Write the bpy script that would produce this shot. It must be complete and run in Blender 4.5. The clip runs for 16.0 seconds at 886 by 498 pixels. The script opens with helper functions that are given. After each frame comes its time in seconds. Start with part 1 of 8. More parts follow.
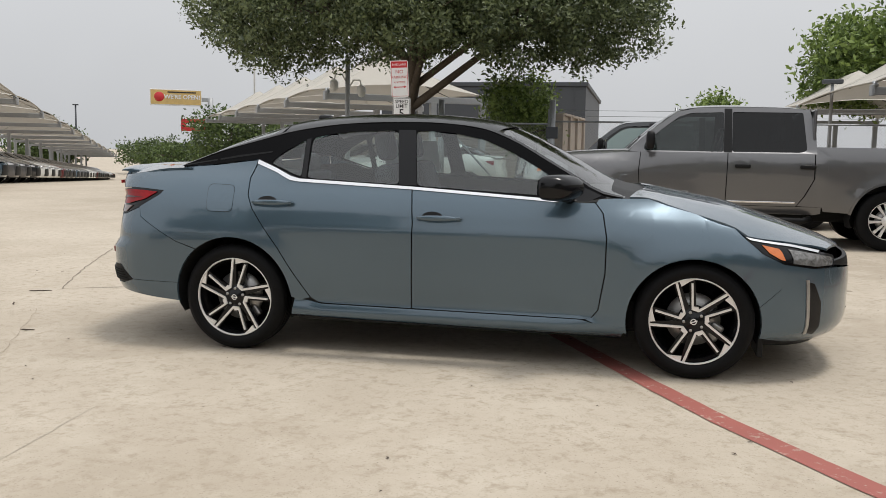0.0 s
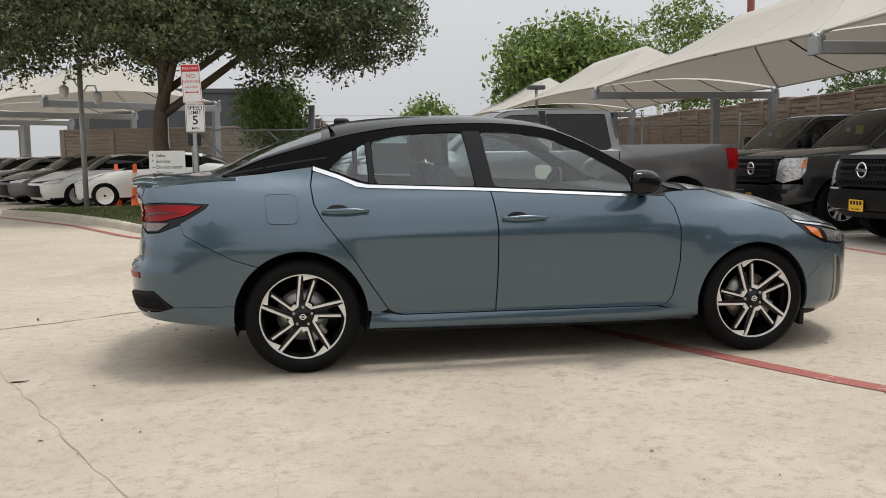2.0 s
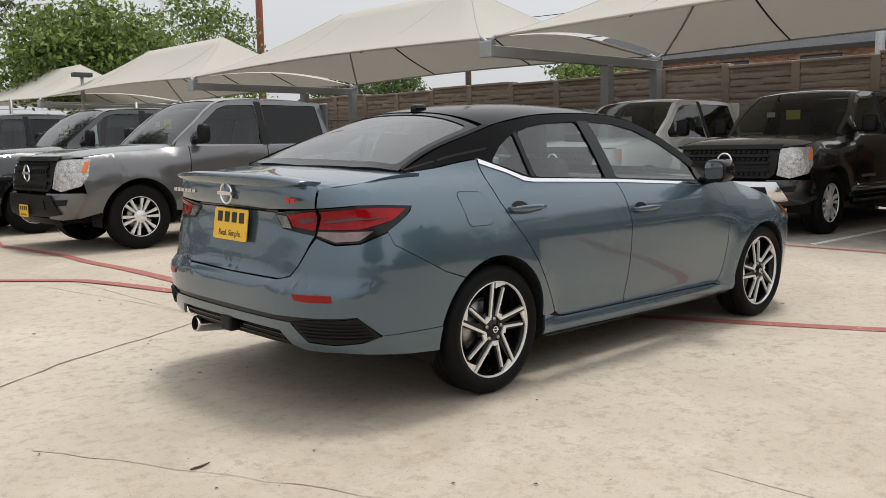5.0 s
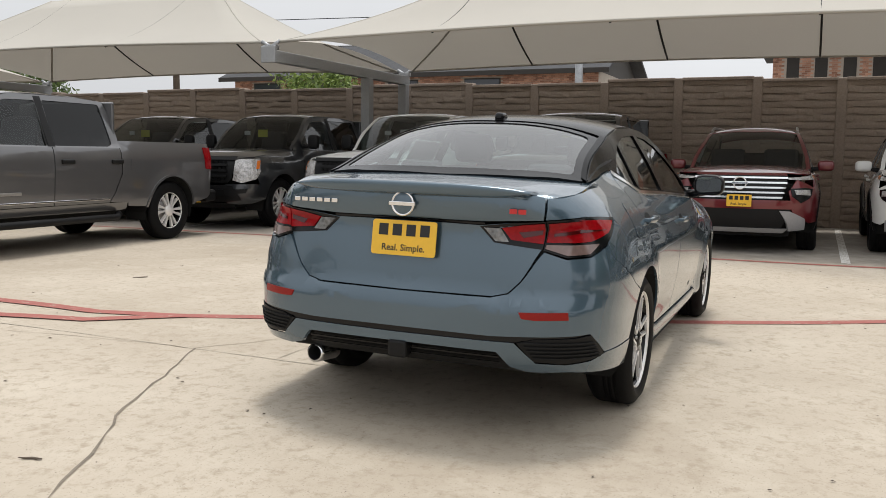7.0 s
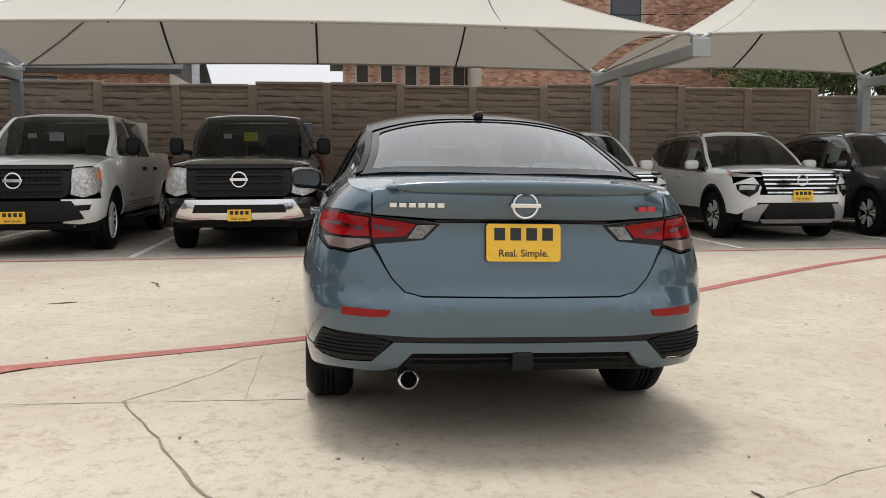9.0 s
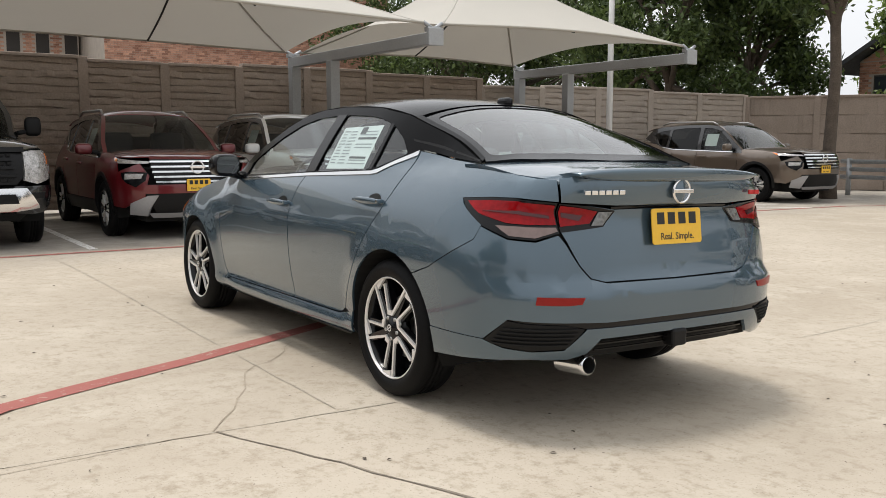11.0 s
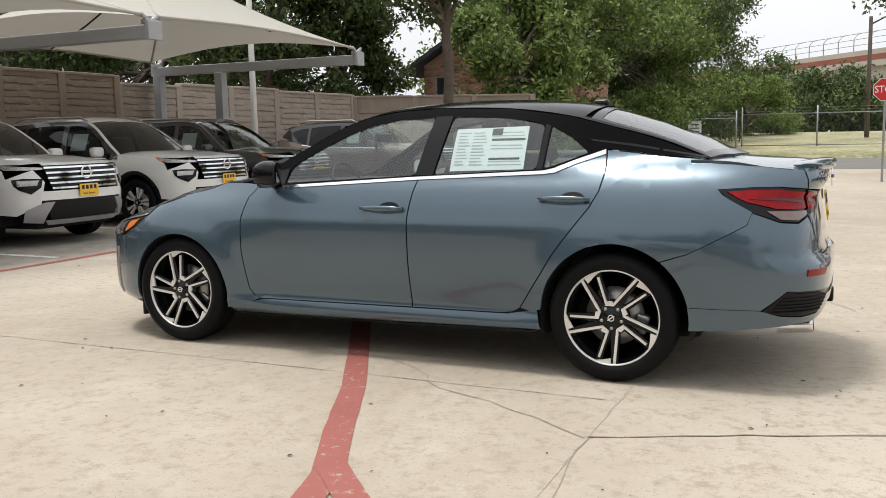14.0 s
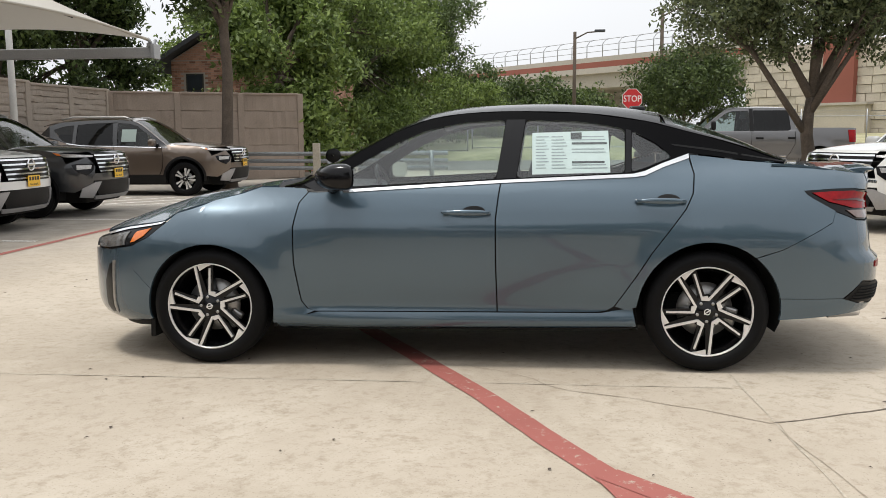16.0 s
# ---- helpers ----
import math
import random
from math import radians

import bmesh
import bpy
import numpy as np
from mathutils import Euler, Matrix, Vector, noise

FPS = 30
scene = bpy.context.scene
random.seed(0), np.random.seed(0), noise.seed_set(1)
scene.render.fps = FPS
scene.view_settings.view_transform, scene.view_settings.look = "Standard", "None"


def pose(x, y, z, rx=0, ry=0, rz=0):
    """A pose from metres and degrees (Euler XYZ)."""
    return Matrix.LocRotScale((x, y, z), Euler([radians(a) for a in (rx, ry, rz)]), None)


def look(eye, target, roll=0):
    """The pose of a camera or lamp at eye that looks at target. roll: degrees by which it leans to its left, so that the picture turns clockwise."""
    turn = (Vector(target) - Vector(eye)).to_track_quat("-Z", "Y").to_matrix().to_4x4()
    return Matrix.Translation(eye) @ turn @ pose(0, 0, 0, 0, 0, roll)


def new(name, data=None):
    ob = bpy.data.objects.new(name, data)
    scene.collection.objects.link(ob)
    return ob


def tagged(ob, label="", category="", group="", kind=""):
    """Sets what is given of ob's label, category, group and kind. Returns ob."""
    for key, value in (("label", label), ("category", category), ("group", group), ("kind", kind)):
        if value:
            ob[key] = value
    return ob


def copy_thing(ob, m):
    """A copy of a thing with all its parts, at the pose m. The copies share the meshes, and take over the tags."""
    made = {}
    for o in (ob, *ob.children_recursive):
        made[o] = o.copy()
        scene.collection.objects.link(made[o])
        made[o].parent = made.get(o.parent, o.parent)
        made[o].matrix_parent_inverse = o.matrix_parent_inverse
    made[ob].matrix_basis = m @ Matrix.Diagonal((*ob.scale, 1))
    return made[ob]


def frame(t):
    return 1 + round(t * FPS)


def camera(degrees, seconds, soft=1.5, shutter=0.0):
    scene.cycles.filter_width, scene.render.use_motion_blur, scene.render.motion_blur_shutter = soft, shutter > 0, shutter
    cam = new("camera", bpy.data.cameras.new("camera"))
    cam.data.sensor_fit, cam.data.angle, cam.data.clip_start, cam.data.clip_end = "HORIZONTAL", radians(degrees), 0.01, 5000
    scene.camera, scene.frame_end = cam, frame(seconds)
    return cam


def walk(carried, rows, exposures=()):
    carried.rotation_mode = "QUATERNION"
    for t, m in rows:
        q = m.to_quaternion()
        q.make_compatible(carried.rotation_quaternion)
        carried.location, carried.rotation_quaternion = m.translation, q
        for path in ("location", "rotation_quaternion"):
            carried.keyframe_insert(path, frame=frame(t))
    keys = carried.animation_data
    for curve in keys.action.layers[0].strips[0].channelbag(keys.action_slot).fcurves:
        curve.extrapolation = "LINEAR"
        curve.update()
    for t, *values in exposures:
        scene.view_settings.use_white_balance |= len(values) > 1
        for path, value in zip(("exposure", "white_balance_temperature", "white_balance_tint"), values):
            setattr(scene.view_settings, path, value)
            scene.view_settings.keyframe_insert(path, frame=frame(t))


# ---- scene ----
cam = camera(52.8, 16.0, soft=0.65)
PATH = [
    (0, (1.022, -5.846, 1.332), (0.603, -3.908, 1.075), 0.7),
    (0.5, (0.45, -5.958, 1.315), (0.209, -3.989, 1.059), 0.9),
    (1, (-0.154, -6.022, 1.313), (-0.204, -4.039, 1.057), 0.1),
    (1.5, (-0.758, -5.964, 1.292), (-0.643, -3.983, 1.042), -0.4),
    (2, (-1.363, -5.841, 1.295), (-1.045, -3.881, 1.054), -0.6),
    (2.5, (-1.976, -5.648, 1.287), (-1.461, -3.73, 1.051), -0.6),
    (3, (-2.548, -5.378, 1.293), (-1.846, -3.522, 1.044), -0.9),
    (3.5, (-3.096, -5.089, 1.291), (-2.215, -3.312, 1.029), -1.2),
    (4, (-3.608, -4.714, 1.311), (-2.564, -3.029, 1.044), -1.1),
    (4.2, (-3.814, -4.549, 1.306), (-2.699, -2.91, 1.044), -0.9),
    (6.3, (-5.41, -2.441, 1.268), (-3.716, -1.407, 1.02), 1.2),
    (6.5, (-5.545, -2.219, 1.267), (-3.807, -1.259, 1.031), 1.4),
    (7, (-5.772, -1.633, 1.244), (-3.938, -0.869, 1.019), 1.7),
    (7.5, (-5.915, -1.03, 1.22), (-3.997, -0.506, 1.0), 1.6),
    (8, (-5.943, -0.437, 1.215), (-3.974, -0.152, 1.006), 1.0),
    (8.5, (-5.914, 0.184, 1.191), (-3.924, 0.2, 0.989), 0.7),
    (9, (-5.819, 0.768, 1.164), (-3.843, 0.521, 0.974), 1.0),
    (9.5, (-5.689, 1.354, 1.149), (-3.76, 0.859, 0.961), 1.1),
    (10, (-5.497, 1.92, 1.133), (-3.636, 1.214, 0.936), 1.3),
    (10.2, (-5.39, 2.142, 1.15), (-3.562, 1.356, 0.946), 1.5),
    (12.3, (-3.95, 4.084, 1.138), (-2.636, 2.592, 0.922), -0.6),
    (12.5, (-3.776, 4.229, 1.159), (-2.502, 2.703, 0.943), -0.5),
    (13, (-3.345, 4.584, 1.149), (-2.205, 2.954, 0.933), -0.6),
    (13.5, (-2.887, 4.888, 1.14), (-1.882, 3.173, 0.923), -0.5),
    (14, (-2.421, 5.169, 1.15), (-1.59, 3.362, 0.935), -0.7),
    (14.5, (-1.933, 5.391, 1.141), (-1.26, 3.518, 0.937), -0.7),
    (15, (-1.416, 5.542, 1.154), (-0.924, 3.615, 0.946), -0.6),
    (15.5, (-0.907, 5.622, 1.172), (-0.603, 3.657, 0.956), -0.6),
    (16, (-0.413, 5.63, 1.182), (-0.222, 3.651, 0.962), -0.3),
]
# the spot on which the sedan stands is banked by about one degree
BANK = pose(0, 0, 0, 1.15)
walk(cam, [(t, BANK @ look(eye, target, roll)) for t, eye, target, roll in PATH],
     exposures=[(0, 0.02), (4.2, 0.06), (7, 0.16), (10, 0.20), (12.5, 0.24), (16, 0.22)])

# ---- sky and sun: thin bright overcast, high soft sun ----
world = bpy.data.worlds.new("sky")
scene.world = world
world.use_nodes = True
wn, wl = world.node_tree.nodes, world.node_tree.links
wn.clear()
sky = wn.new("ShaderNodeTexSky")
sky.sky_type, sky.sun_disc = "NISHITA", False
sky.sun_elevation, sky.sun_rotation = radians(76), radians(73)
sky.dust_density, sky.air_density, sky.ozone_density = 6.0, 1.2, 1.0
grey = wn.new("ShaderNodeHueSaturation")
grey.inputs["Saturation"].default_value = 0.12
cloud = wn.new("ShaderNodeMix")
cloud.data_type = "RGBA"
cloud.inputs[0].default_value = 0.80
cloud.inputs[7].default_value = (7.6, 7.75, 8.0, 1)
coord = wn.new("ShaderNodeTexCoord")
veil = wn.new("ShaderNodeTexNoise")
veil.inputs["Scale"].default_value, veil.inputs["Detail"].default_value = 1.6, 4.0
vary = wn.new("ShaderNodeMapRange")
vary.inputs[1].default_value, vary.inputs[2].default_value = 0.3, 0.7
vary.inputs[3].default_value, vary.inputs[4].default_value = 0.086, 0.098
axis, rise, lift = wn.new("ShaderNodeSeparateXYZ"), wn.new("ShaderNodeMapRange"), wn.new("ShaderNodeMath")
rise.inputs[3].default_value, rise.inputs[4].default_value = 1.0, 1.5
lift.operation = "MULTIPLY"
south, glow = wn.new("ShaderNodeMapRange"), wn.new("ShaderNodeMath")
south.inputs[1].default_value, south.inputs[2].default_value = -1.0, 1.0
south.inputs[3].default_value, south.inputs[4].default_value = 1.28, 0.95
glow.operation = "MULTIPLY"
back, wout = wn.new("ShaderNodeBackground"), wn.new("ShaderNodeOutputWorld")
wl.new(sky.outputs[0], grey.inputs["Color"])
wl.new(grey.outputs[0], cloud.inputs[6])
wl.new(cloud.outputs[2], back.inputs["Color"])
wl.new(coord.outputs["Generated"], veil.inputs["Vector"])
wl.new(veil.outputs[0], vary.inputs[0])
wl.new(coord.outputs["Generated"], axis.inputs[0])
wl.new(axis.outputs[2], rise.inputs[0])
wl.new(vary.outputs[0], lift.inputs[0])
wl.new(rise.outputs[0], lift.inputs[1])
wl.new(axis.outputs[1], south.inputs[0])
wl.new(lift.outputs[0], glow.inputs[0])
wl.new(south.outputs[0], glow.inputs[1])
wl.new(glow.outputs[0], back.inputs["Strength"])
wl.new(back.outputs[0], wout.inputs[0])
sun = new("sun", bpy.data.lights.new("sun", "SUN"))
sun.data.energy, sun.data.angle, sun.data.color = 1.75, radians(11), (1.0, 0.955, 0.895)
sun.matrix_world = look((5, 1.5, 22), (0, 0, 0))
scene.view_settings.exposure = 0.0


# ---- materials ----
def node_mat(name):
    m = bpy.data.materials.new(name)
    m.use_nodes = True
    return m, m.node_tree.nodes, m.node_tree.links, m.node_tree.nodes["Principled BSDF"]


def surf(name, base, rough=0.6, metal=0.0, var=0.18, scale=3.0, fine=40.0, bump=0.0, bumpscale=60.0, coat=0.0, island=0.0, tint=None):
    """A surface with blotches and grain at two scales, in metres."""
    m, n, l, b = node_mat(name)
    co = n.new("ShaderNodeTexCoord")
    big, small = n.new("ShaderNodeTexNoise"), n.new("ShaderNodeTexNoise")
    big.inputs["Scale"].default_value, big.inputs["Detail"].default_value = scale, 5
    small.inputs["Scale"].default_value, small.inputs["Detail"].default_value = fine, 3
    for t in (big, small):
        l.new(co.outputs["Object"], t.inputs["Vector"])
    add = n.new("ShaderNodeMath")
    add.operation = "ADD"
    l.new(big.outputs[0], add.inputs[0]), l.new(small.outputs[0], add.inputs[1])
    last = add
    if island:
        geo = n.new("ShaderNodeNewGeometry" if island > 0 else "ShaderNodeObjectInfo")
        mul = n.new("ShaderNodeMath")
        mul.operation = "MULTIPLY_ADD"
        mul.inputs[1].default_value = abs(island)
        l.new(geo.outputs["Random Per Island" if island > 0 else "Random"], mul.inputs[0]), l.new(add.outputs[0], mul.inputs[2])
        last = mul
    ramp = n.new("ShaderNodeMapRange")
    ramp.inputs[1].default_value, ramp.inputs[2].default_value = 0.6, 1.4 + abs(island)
    l.new(last.outputs[0], ramp.inputs[0])
    mix = n.new("ShaderNodeMix")
    mix.data_type = "RGBA"
    other = tint or base
    mix.inputs[6].default_value = (*[c * (1 - var) for c in base], 1)
    mix.inputs[7].default_value = (*[min(1, c * (1 + var)) for c in other], 1)
    l.new(ramp.outputs[0], mix.inputs[0])
    l.new(mix.outputs[2], b.inputs["Base Color"])
    b.inputs["Roughness"].default_value, b.inputs["Metallic"].default_value = rough, metal
    b.inputs["Coat Weight"].default_value, b.inputs["Coat Roughness"].default_value = coat, 0.03
    if bump:
        bn, bp = n.new("ShaderNodeTexNoise"), n.new("ShaderNodeBump")
        bn.inputs["Scale"].default_value, bn.inputs["Detail"].default_value = bumpscale, 6
        bp.inputs["Strength"].default_value, bp.inputs["Distance"].default_value = bump, 0.02
        l.new(co.outputs["Object"], bn.inputs["Vector"])
        l.new(bn.outputs[0], bp.inputs["Height"]), l.new(bp.outputs[0], b.inputs["Normal"])
    return m


def paint(name, base, metal=0.35, rough=0.32):
    """Metallic car paint: flake, faint dust, clear coat."""
    m = surf(name, base, rough, metal, 0.06, 1.2, 900.0, coat=1.0)
    m.node_tree.nodes["Principled BSDF"].inputs["Coat IOR"].default_value = 1.52
    return m


def glass(name, tint, curve=5.0, least=0.05, haze=0.0):
    """A thin pane: clear straight on, glossy at a slant, alike from both sides."""
    m, n, l, b = node_mat(name)
    n.remove(b)
    clear, shine, lw, mix = n.new("ShaderNodeBsdfTransparent"), n.new("ShaderNodeBsdfGlossy"), n.new("ShaderNodeLayerWeight"), n.new("ShaderNodeMixShader")
    bend, lift = n.new("ShaderNodeMath"), n.new("ShaderNodeMath")
    clear.inputs["Color"].default_value = (*tint, 1)
    shine.inputs["Roughness"].default_value = 0.02 + haze
    lw.inputs["Blend"].default_value = 0.5
    bend.operation, lift.operation = "POWER", "MULTIPLY_ADD"
    bend.inputs[1].default_value = curve
    lift.inputs[1].default_value, lift.inputs[2].default_value = 0.95 - least, least
    l.new(lw.outputs["Facing"], bend.inputs[0]), l.new(bend.outputs[0], lift.inputs[0])
    l.new(lift.outputs[0], mix.inputs[0]), l.new(clear.outputs[0], mix.inputs[1]), l.new(shine.outputs[0], mix.inputs[2])
    l.new(mix.outputs[0], n["Material Output"].inputs[0])
    return m


def concrete():
    m, n, l, b = node_mat("worn pale concrete")
    co = n.new("ShaderNodeTexCoord")

    def noise_tex(scale, detail=6, rough=0.6):
        t = n.new("ShaderNodeTexNoise")
        t.inputs["Scale"].default_value, t.inputs["Detail"].default_value, t.inputs["Roughness"].default_value = scale, detail, rough
        l.new(co.outputs["Object"], t.inputs["Vector"])
        return t.outputs[0]

    def mixed(f, a, c, lo, hi):
        r, x = n.new("ShaderNodeMapRange"), n.new("ShaderNodeMix")
        x.data_type = "RGBA"
        r.inputs[1].default_value, r.inputs[2].default_value = lo, hi
        l.new(f, r.inputs[0]), l.new(r.outputs[0], x.inputs[0])
        for s, v in ((6, a), (7, c)):
            if isinstance(v, tuple):
                x.inputs[s].default_value = (*v, 1)
            else:
                l.new(v, x.inputs[s])
        return x.outputs[2]

    c = mixed(noise_tex(0.35), (0.375, 0.318, 0.246), (0.485, 0.425, 0.344), 0.35, 0.65)
    c = mixed(noise_tex(1.7, 8, 0.7), c, (0.53, 0.475, 0.390), 0.50, 0.80)
    c = mixed(noise_tex(14, 8, 0.75), (0.33, 0.275, 0.205), c, 0.33, 0.50)
    c = mixed(noise_tex(95, 4, 0.7), (0.22, 0.185, 0.14), c, 0.30, 0.41)
    speck = noise_tex(38, 2, 0.5)
    c = mixed(speck, c, (0.17, 0.14, 0.11), 0.745, 0.78)
    # a greyer, darker, blotchy lane along the stalls, its edge set by x and noise
    axis, stall_grey = n.new("ShaderNodeSeparateXYZ"), n.new("ShaderNodeMath")
    l.new(co.outputs["Object"], axis.inputs[0])
    stall_grey.operation = "MULTIPLY_ADD"
    stall_grey.inputs[1].default_value = 2.2
    l.new(noise_tex(0.8, 6, 0.65), stall_grey.inputs[0]), l.new(axis.outputs[0], stall_grey.inputs[2])
    c = mixed(stall_grey.outputs[0], c, mixed(noise_tex(2.6, 7, 0.7), (0.27, 0.245, 0.21), (0.39, 0.35, 0.30), 0.38, 0.62), 5.2, 7.2)
    l.new(c, b.inputs["Base Color"])
    b.inputs["Roughness"].default_value = 0.82
    bp = n.new("ShaderNodeBump")
    bp.inputs["Strength"].default_value, bp.inputs["Distance"].default_value = 0.35, 0.004
    l.new(noise_tex(120, 6, 0.7), bp.inputs["Height"]), l.new(bp.outputs[0], b.inputs["Normal"])
    return m


def worn_paint(name, base, under=(0.42, 0.36, 0.29), lo=0.36, hi=0.48, scale=22):
    """Road paint rubbed through to the concrete in specks."""
    m, n, l, b = node_mat(name)
    co, t, g = n.new("ShaderNodeTexCoord"), n.new("ShaderNodeTexNoise"), n.new("ShaderNodeTexNoise")
    t.inputs["Scale"].default_value, t.inputs["Detail"].default_value, t.inputs["Roughness"].default_value = scale, 9, 0.75
    g.inputs["Scale"].default_value = 2.5
    l.new(co.outputs["Object"], t.inputs["Vector"]), l.new(co.outputs["Object"], g.inputs["Vector"])
    r, x, y = n.new("ShaderNodeMapRange"), n.new("ShaderNodeMix"), n.new("ShaderNodeMix")
    x.data_type = y.data_type = "RGBA"
    r.inputs[1].default_value, r.inputs[2].default_value = lo, hi
    l.new(t.outputs[0], r.inputs[0]), l.new(r.outputs[0], x.inputs[0])
    y.inputs[6].default_value, y.inputs[7].default_value = (*base, 1), (*[min(1, c * 1.35) for c in base], 1)
    l.new(g.outputs[0], y.inputs[0])
    x.inputs[6].default_value = (*under, 1)
    l.new(y.outputs[2], x.inputs[7])
    l.new(x.outputs[2], b.inputs["Base Color"])
    b.inputs["Roughness"].default_value = 0.75
    return m


def leaf(name, base, tip):
    m, n, l, b = node_mat(name)
    geo, mix = n.new("ShaderNodeNewGeometry"), n.new("ShaderNodeMix")
    mix.data_type = "RGBA"
    mix.inputs[6].default_value, mix.inputs[7].default_value = (*base, 1), (*tip, 1)
    l.new(geo.outputs["Random Per Island"], mix.inputs[0]), l.new(mix.outputs[2], b.inputs["Base Color"])
    b.inputs["Roughness"].default_value = 0.55
    tr, add = n.new("ShaderNodeBsdfTranslucent"), n.new("ShaderNodeMixShader")
    add.inputs[0].default_value = 0.3
    l.new(mix.outputs[2], tr.inputs["Color"])
    l.new(b.outputs[0], add.inputs[1]), l.new(tr.outputs[0], add.inputs[2])
    l.new(add.outputs[0], n["Material Output"].inputs[0])
    return m


BLUE = paint("blue grey metallic paint", (0.068, 0.108, 0.142), 0.42, 0.27)
GUN = paint("gunmetal grey paint", (0.125, 0.124, 0.128), 0.55, 0.3)
DARKGUN = paint("dark charcoal paint", (0.03, 0.032, 0.036), 0.5, 0.3)
WHITE = paint("pearl white paint", (0.72, 0.72, 0.70), 0.0, 0.35)
BLACK = paint("black gloss paint", (0.006, 0.006, 0.007), 0.0, 0.25)
ROOFBLACK = surf("black roof film", (0.003, 0.003, 0.0035), 0.12, 0, 0.1)
ROOFBLACK.node_tree.nodes["Principled BSDF"].inputs["Specular IOR Level"].default_value = 0.08
RED = paint("deep red paint", (0.13, 0.006, 0.010), 0.35, 0.3)
BROWN = paint("bronze brown paint", (0.13, 0.098, 0.075), 0.45, 0.32)
GLOSSBLACK = surf("piano black", (0.005, 0.005, 0.006), 0.16, 0, 0.1)
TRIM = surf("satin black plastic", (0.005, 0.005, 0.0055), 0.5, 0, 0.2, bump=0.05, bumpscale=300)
SKIRT = surf("silver skid plastic", (0.33, 0.33, 0.34), 0.4, 0.4, 0.08)
DARK = surf("matt black underbody", (0.003, 0.003, 0.003), 0.9, 0, 0.2)
RUBBER = surf("tyre rubber", (0.005, 0.005, 0.0055), 0.6, 0, 0.25, 6, 60, bump=0.06, bumpscale=90)
ALLOY = surf("machined alloy", (0.80, 0.78, 0.76), 0.28, 0.35, 0.06)
CHROME = surf("chrome", (0.80, 0.80, 0.81), 0.12, 1.0, 0.03)
STEEL = surf("brushed steel", (0.42, 0.41, 0.40), 0.4, 0.9, 0.15)
GLASS = glass("tinted car glass", (0.90, 0.95, 0.93), 4.0, 0.08)
SIDEGLASS = glass("pale green side glass", (0.80, 0.90, 0.89), 4.0, 0.11)
REARGLASS = glass("rear screen glass", (0.62, 0.78, 0.76), 2.6, 0.07)
SCREEN = glass("dark shaded windscreen glass", (0.40, 0.43, 0.42), 4.0, 0.035)
TRUCKGLASS = glass("green tinted door glass", (0.55, 0.62, 0.60), 4.0, 0.05)
PRIVACY = glass("dark privacy glass", (0.045, 0.05, 0.052), 4.0, 0.035)
CLEAR = glass("clear lens", (0.9, 0.9, 0.9))
MIRROR = surf("mirror glass", (0.50, 0.53, 0.55), 0.02, 1.0, 0.01)
SEAT = surf("black cloth seat", (0.035, 0.035, 0.04), 0.8, 0, 0.2, bump=0.1, bumpscale=200)
REDLENS = surf("red lamp lens", (0.24, 0.003, 0.006), 0.08, 0, 0.30, 9, 60, coat=0.08)
DEEPRED = surf("dark red lamp lens", (0.055, 0.002, 0.003), 0.1, 0, 0.15, coat=0.25)
SMOKE = surf("smoked lamp lens", (0.17, 0.115, 0.105), 0.14, 0.1, 0.2, 18, coat=0.8)
GREYLENS = surf("faceted clear lamp lens", (0.42, 0.41, 0.40), 0.14, 0.55, 0.55, 16, 60, bump=0.9, bumpscale=24, coat=0.8)
DARKLENS = surf("smoky clear lamp lens", (0.17, 0.168, 0.165), 0.12, 0.5, 0.6, 14, 60, bump=0.8, bumpscale=22, coat=0.7)
REFLECT = surf("red reflector", (0.24, 0.010, 0.008), 0.3, 0, 0.1, coat=0.1)
AMBER = surf("amber lens", (0.62, 0.15, 0.015), 0.15, 0, 0.15, coat=0.8)
HANGTAG = surf("yellow hang tag", (0.62, 0.60, 0.05), 0.5, 0, 0.05)
YELLOW = surf("yellow plate", (0.80, 0.47, 0.035), 0.4, 0, 0.05)
INK = surf("black ink", (0.012, 0.012, 0.012), 0.5, 0, 0.1)
PAPER = surf("white paper", (0.78, 0.80, 0.79), 0.7, 0, 0.04)
REDINK = surf("red ink", (0.50, 0.02, 0.02), 0.4, 0, 0.1)
SIGNWHITE = surf("white sign face", (0.72, 0.72, 0.71), 0.45, 0, 0.06, 4)
SIGNRED = surf("red sign face", (0.52, 0.025, 0.03), 0.4, 0, 0.08, 4)
CONCRETE = concrete()
REDLINE = worn_paint("worn red fire lane paint", (0.265, 0.083, 0.067), lo=0.33, hi=0.43)
WHITELINE = worn_paint("worn white stall paint", (0.66, 0.65, 0.62), lo=0.40, hi=0.50)
JOINT = surf("tar in a joint", (0.19, 0.16, 0.125), 0.9, 0, 0.5, 9, 60)
HAIRLINE = surf("dusty hairline", (0.33, 0.28, 0.215), 0.9, 0, 0.4, 9, 60)
PALEJOINT = surf("dusty joint filler", (0.41, 0.365, 0.295), 0.9, 0, 0.3, 9, 60)
KERB = surf("kerb concrete", (0.47, 0.42, 0.34), 0.85, 0, 0.25, 2, 40, bump=0.3)
FABRIC = surf("beige shade fabric", (0.50, 0.475, 0.425), 0.8, 0, 0.05, 0.6, 200, bump=0.04, bumpscale=250)
shade, thin, both = FABRIC.node_tree.nodes["Principled BSDF"], FABRIC.node_tree.nodes.new("ShaderNodeBsdfTranslucent"), FABRIC.node_tree.nodes.new("ShaderNodeMixShader")
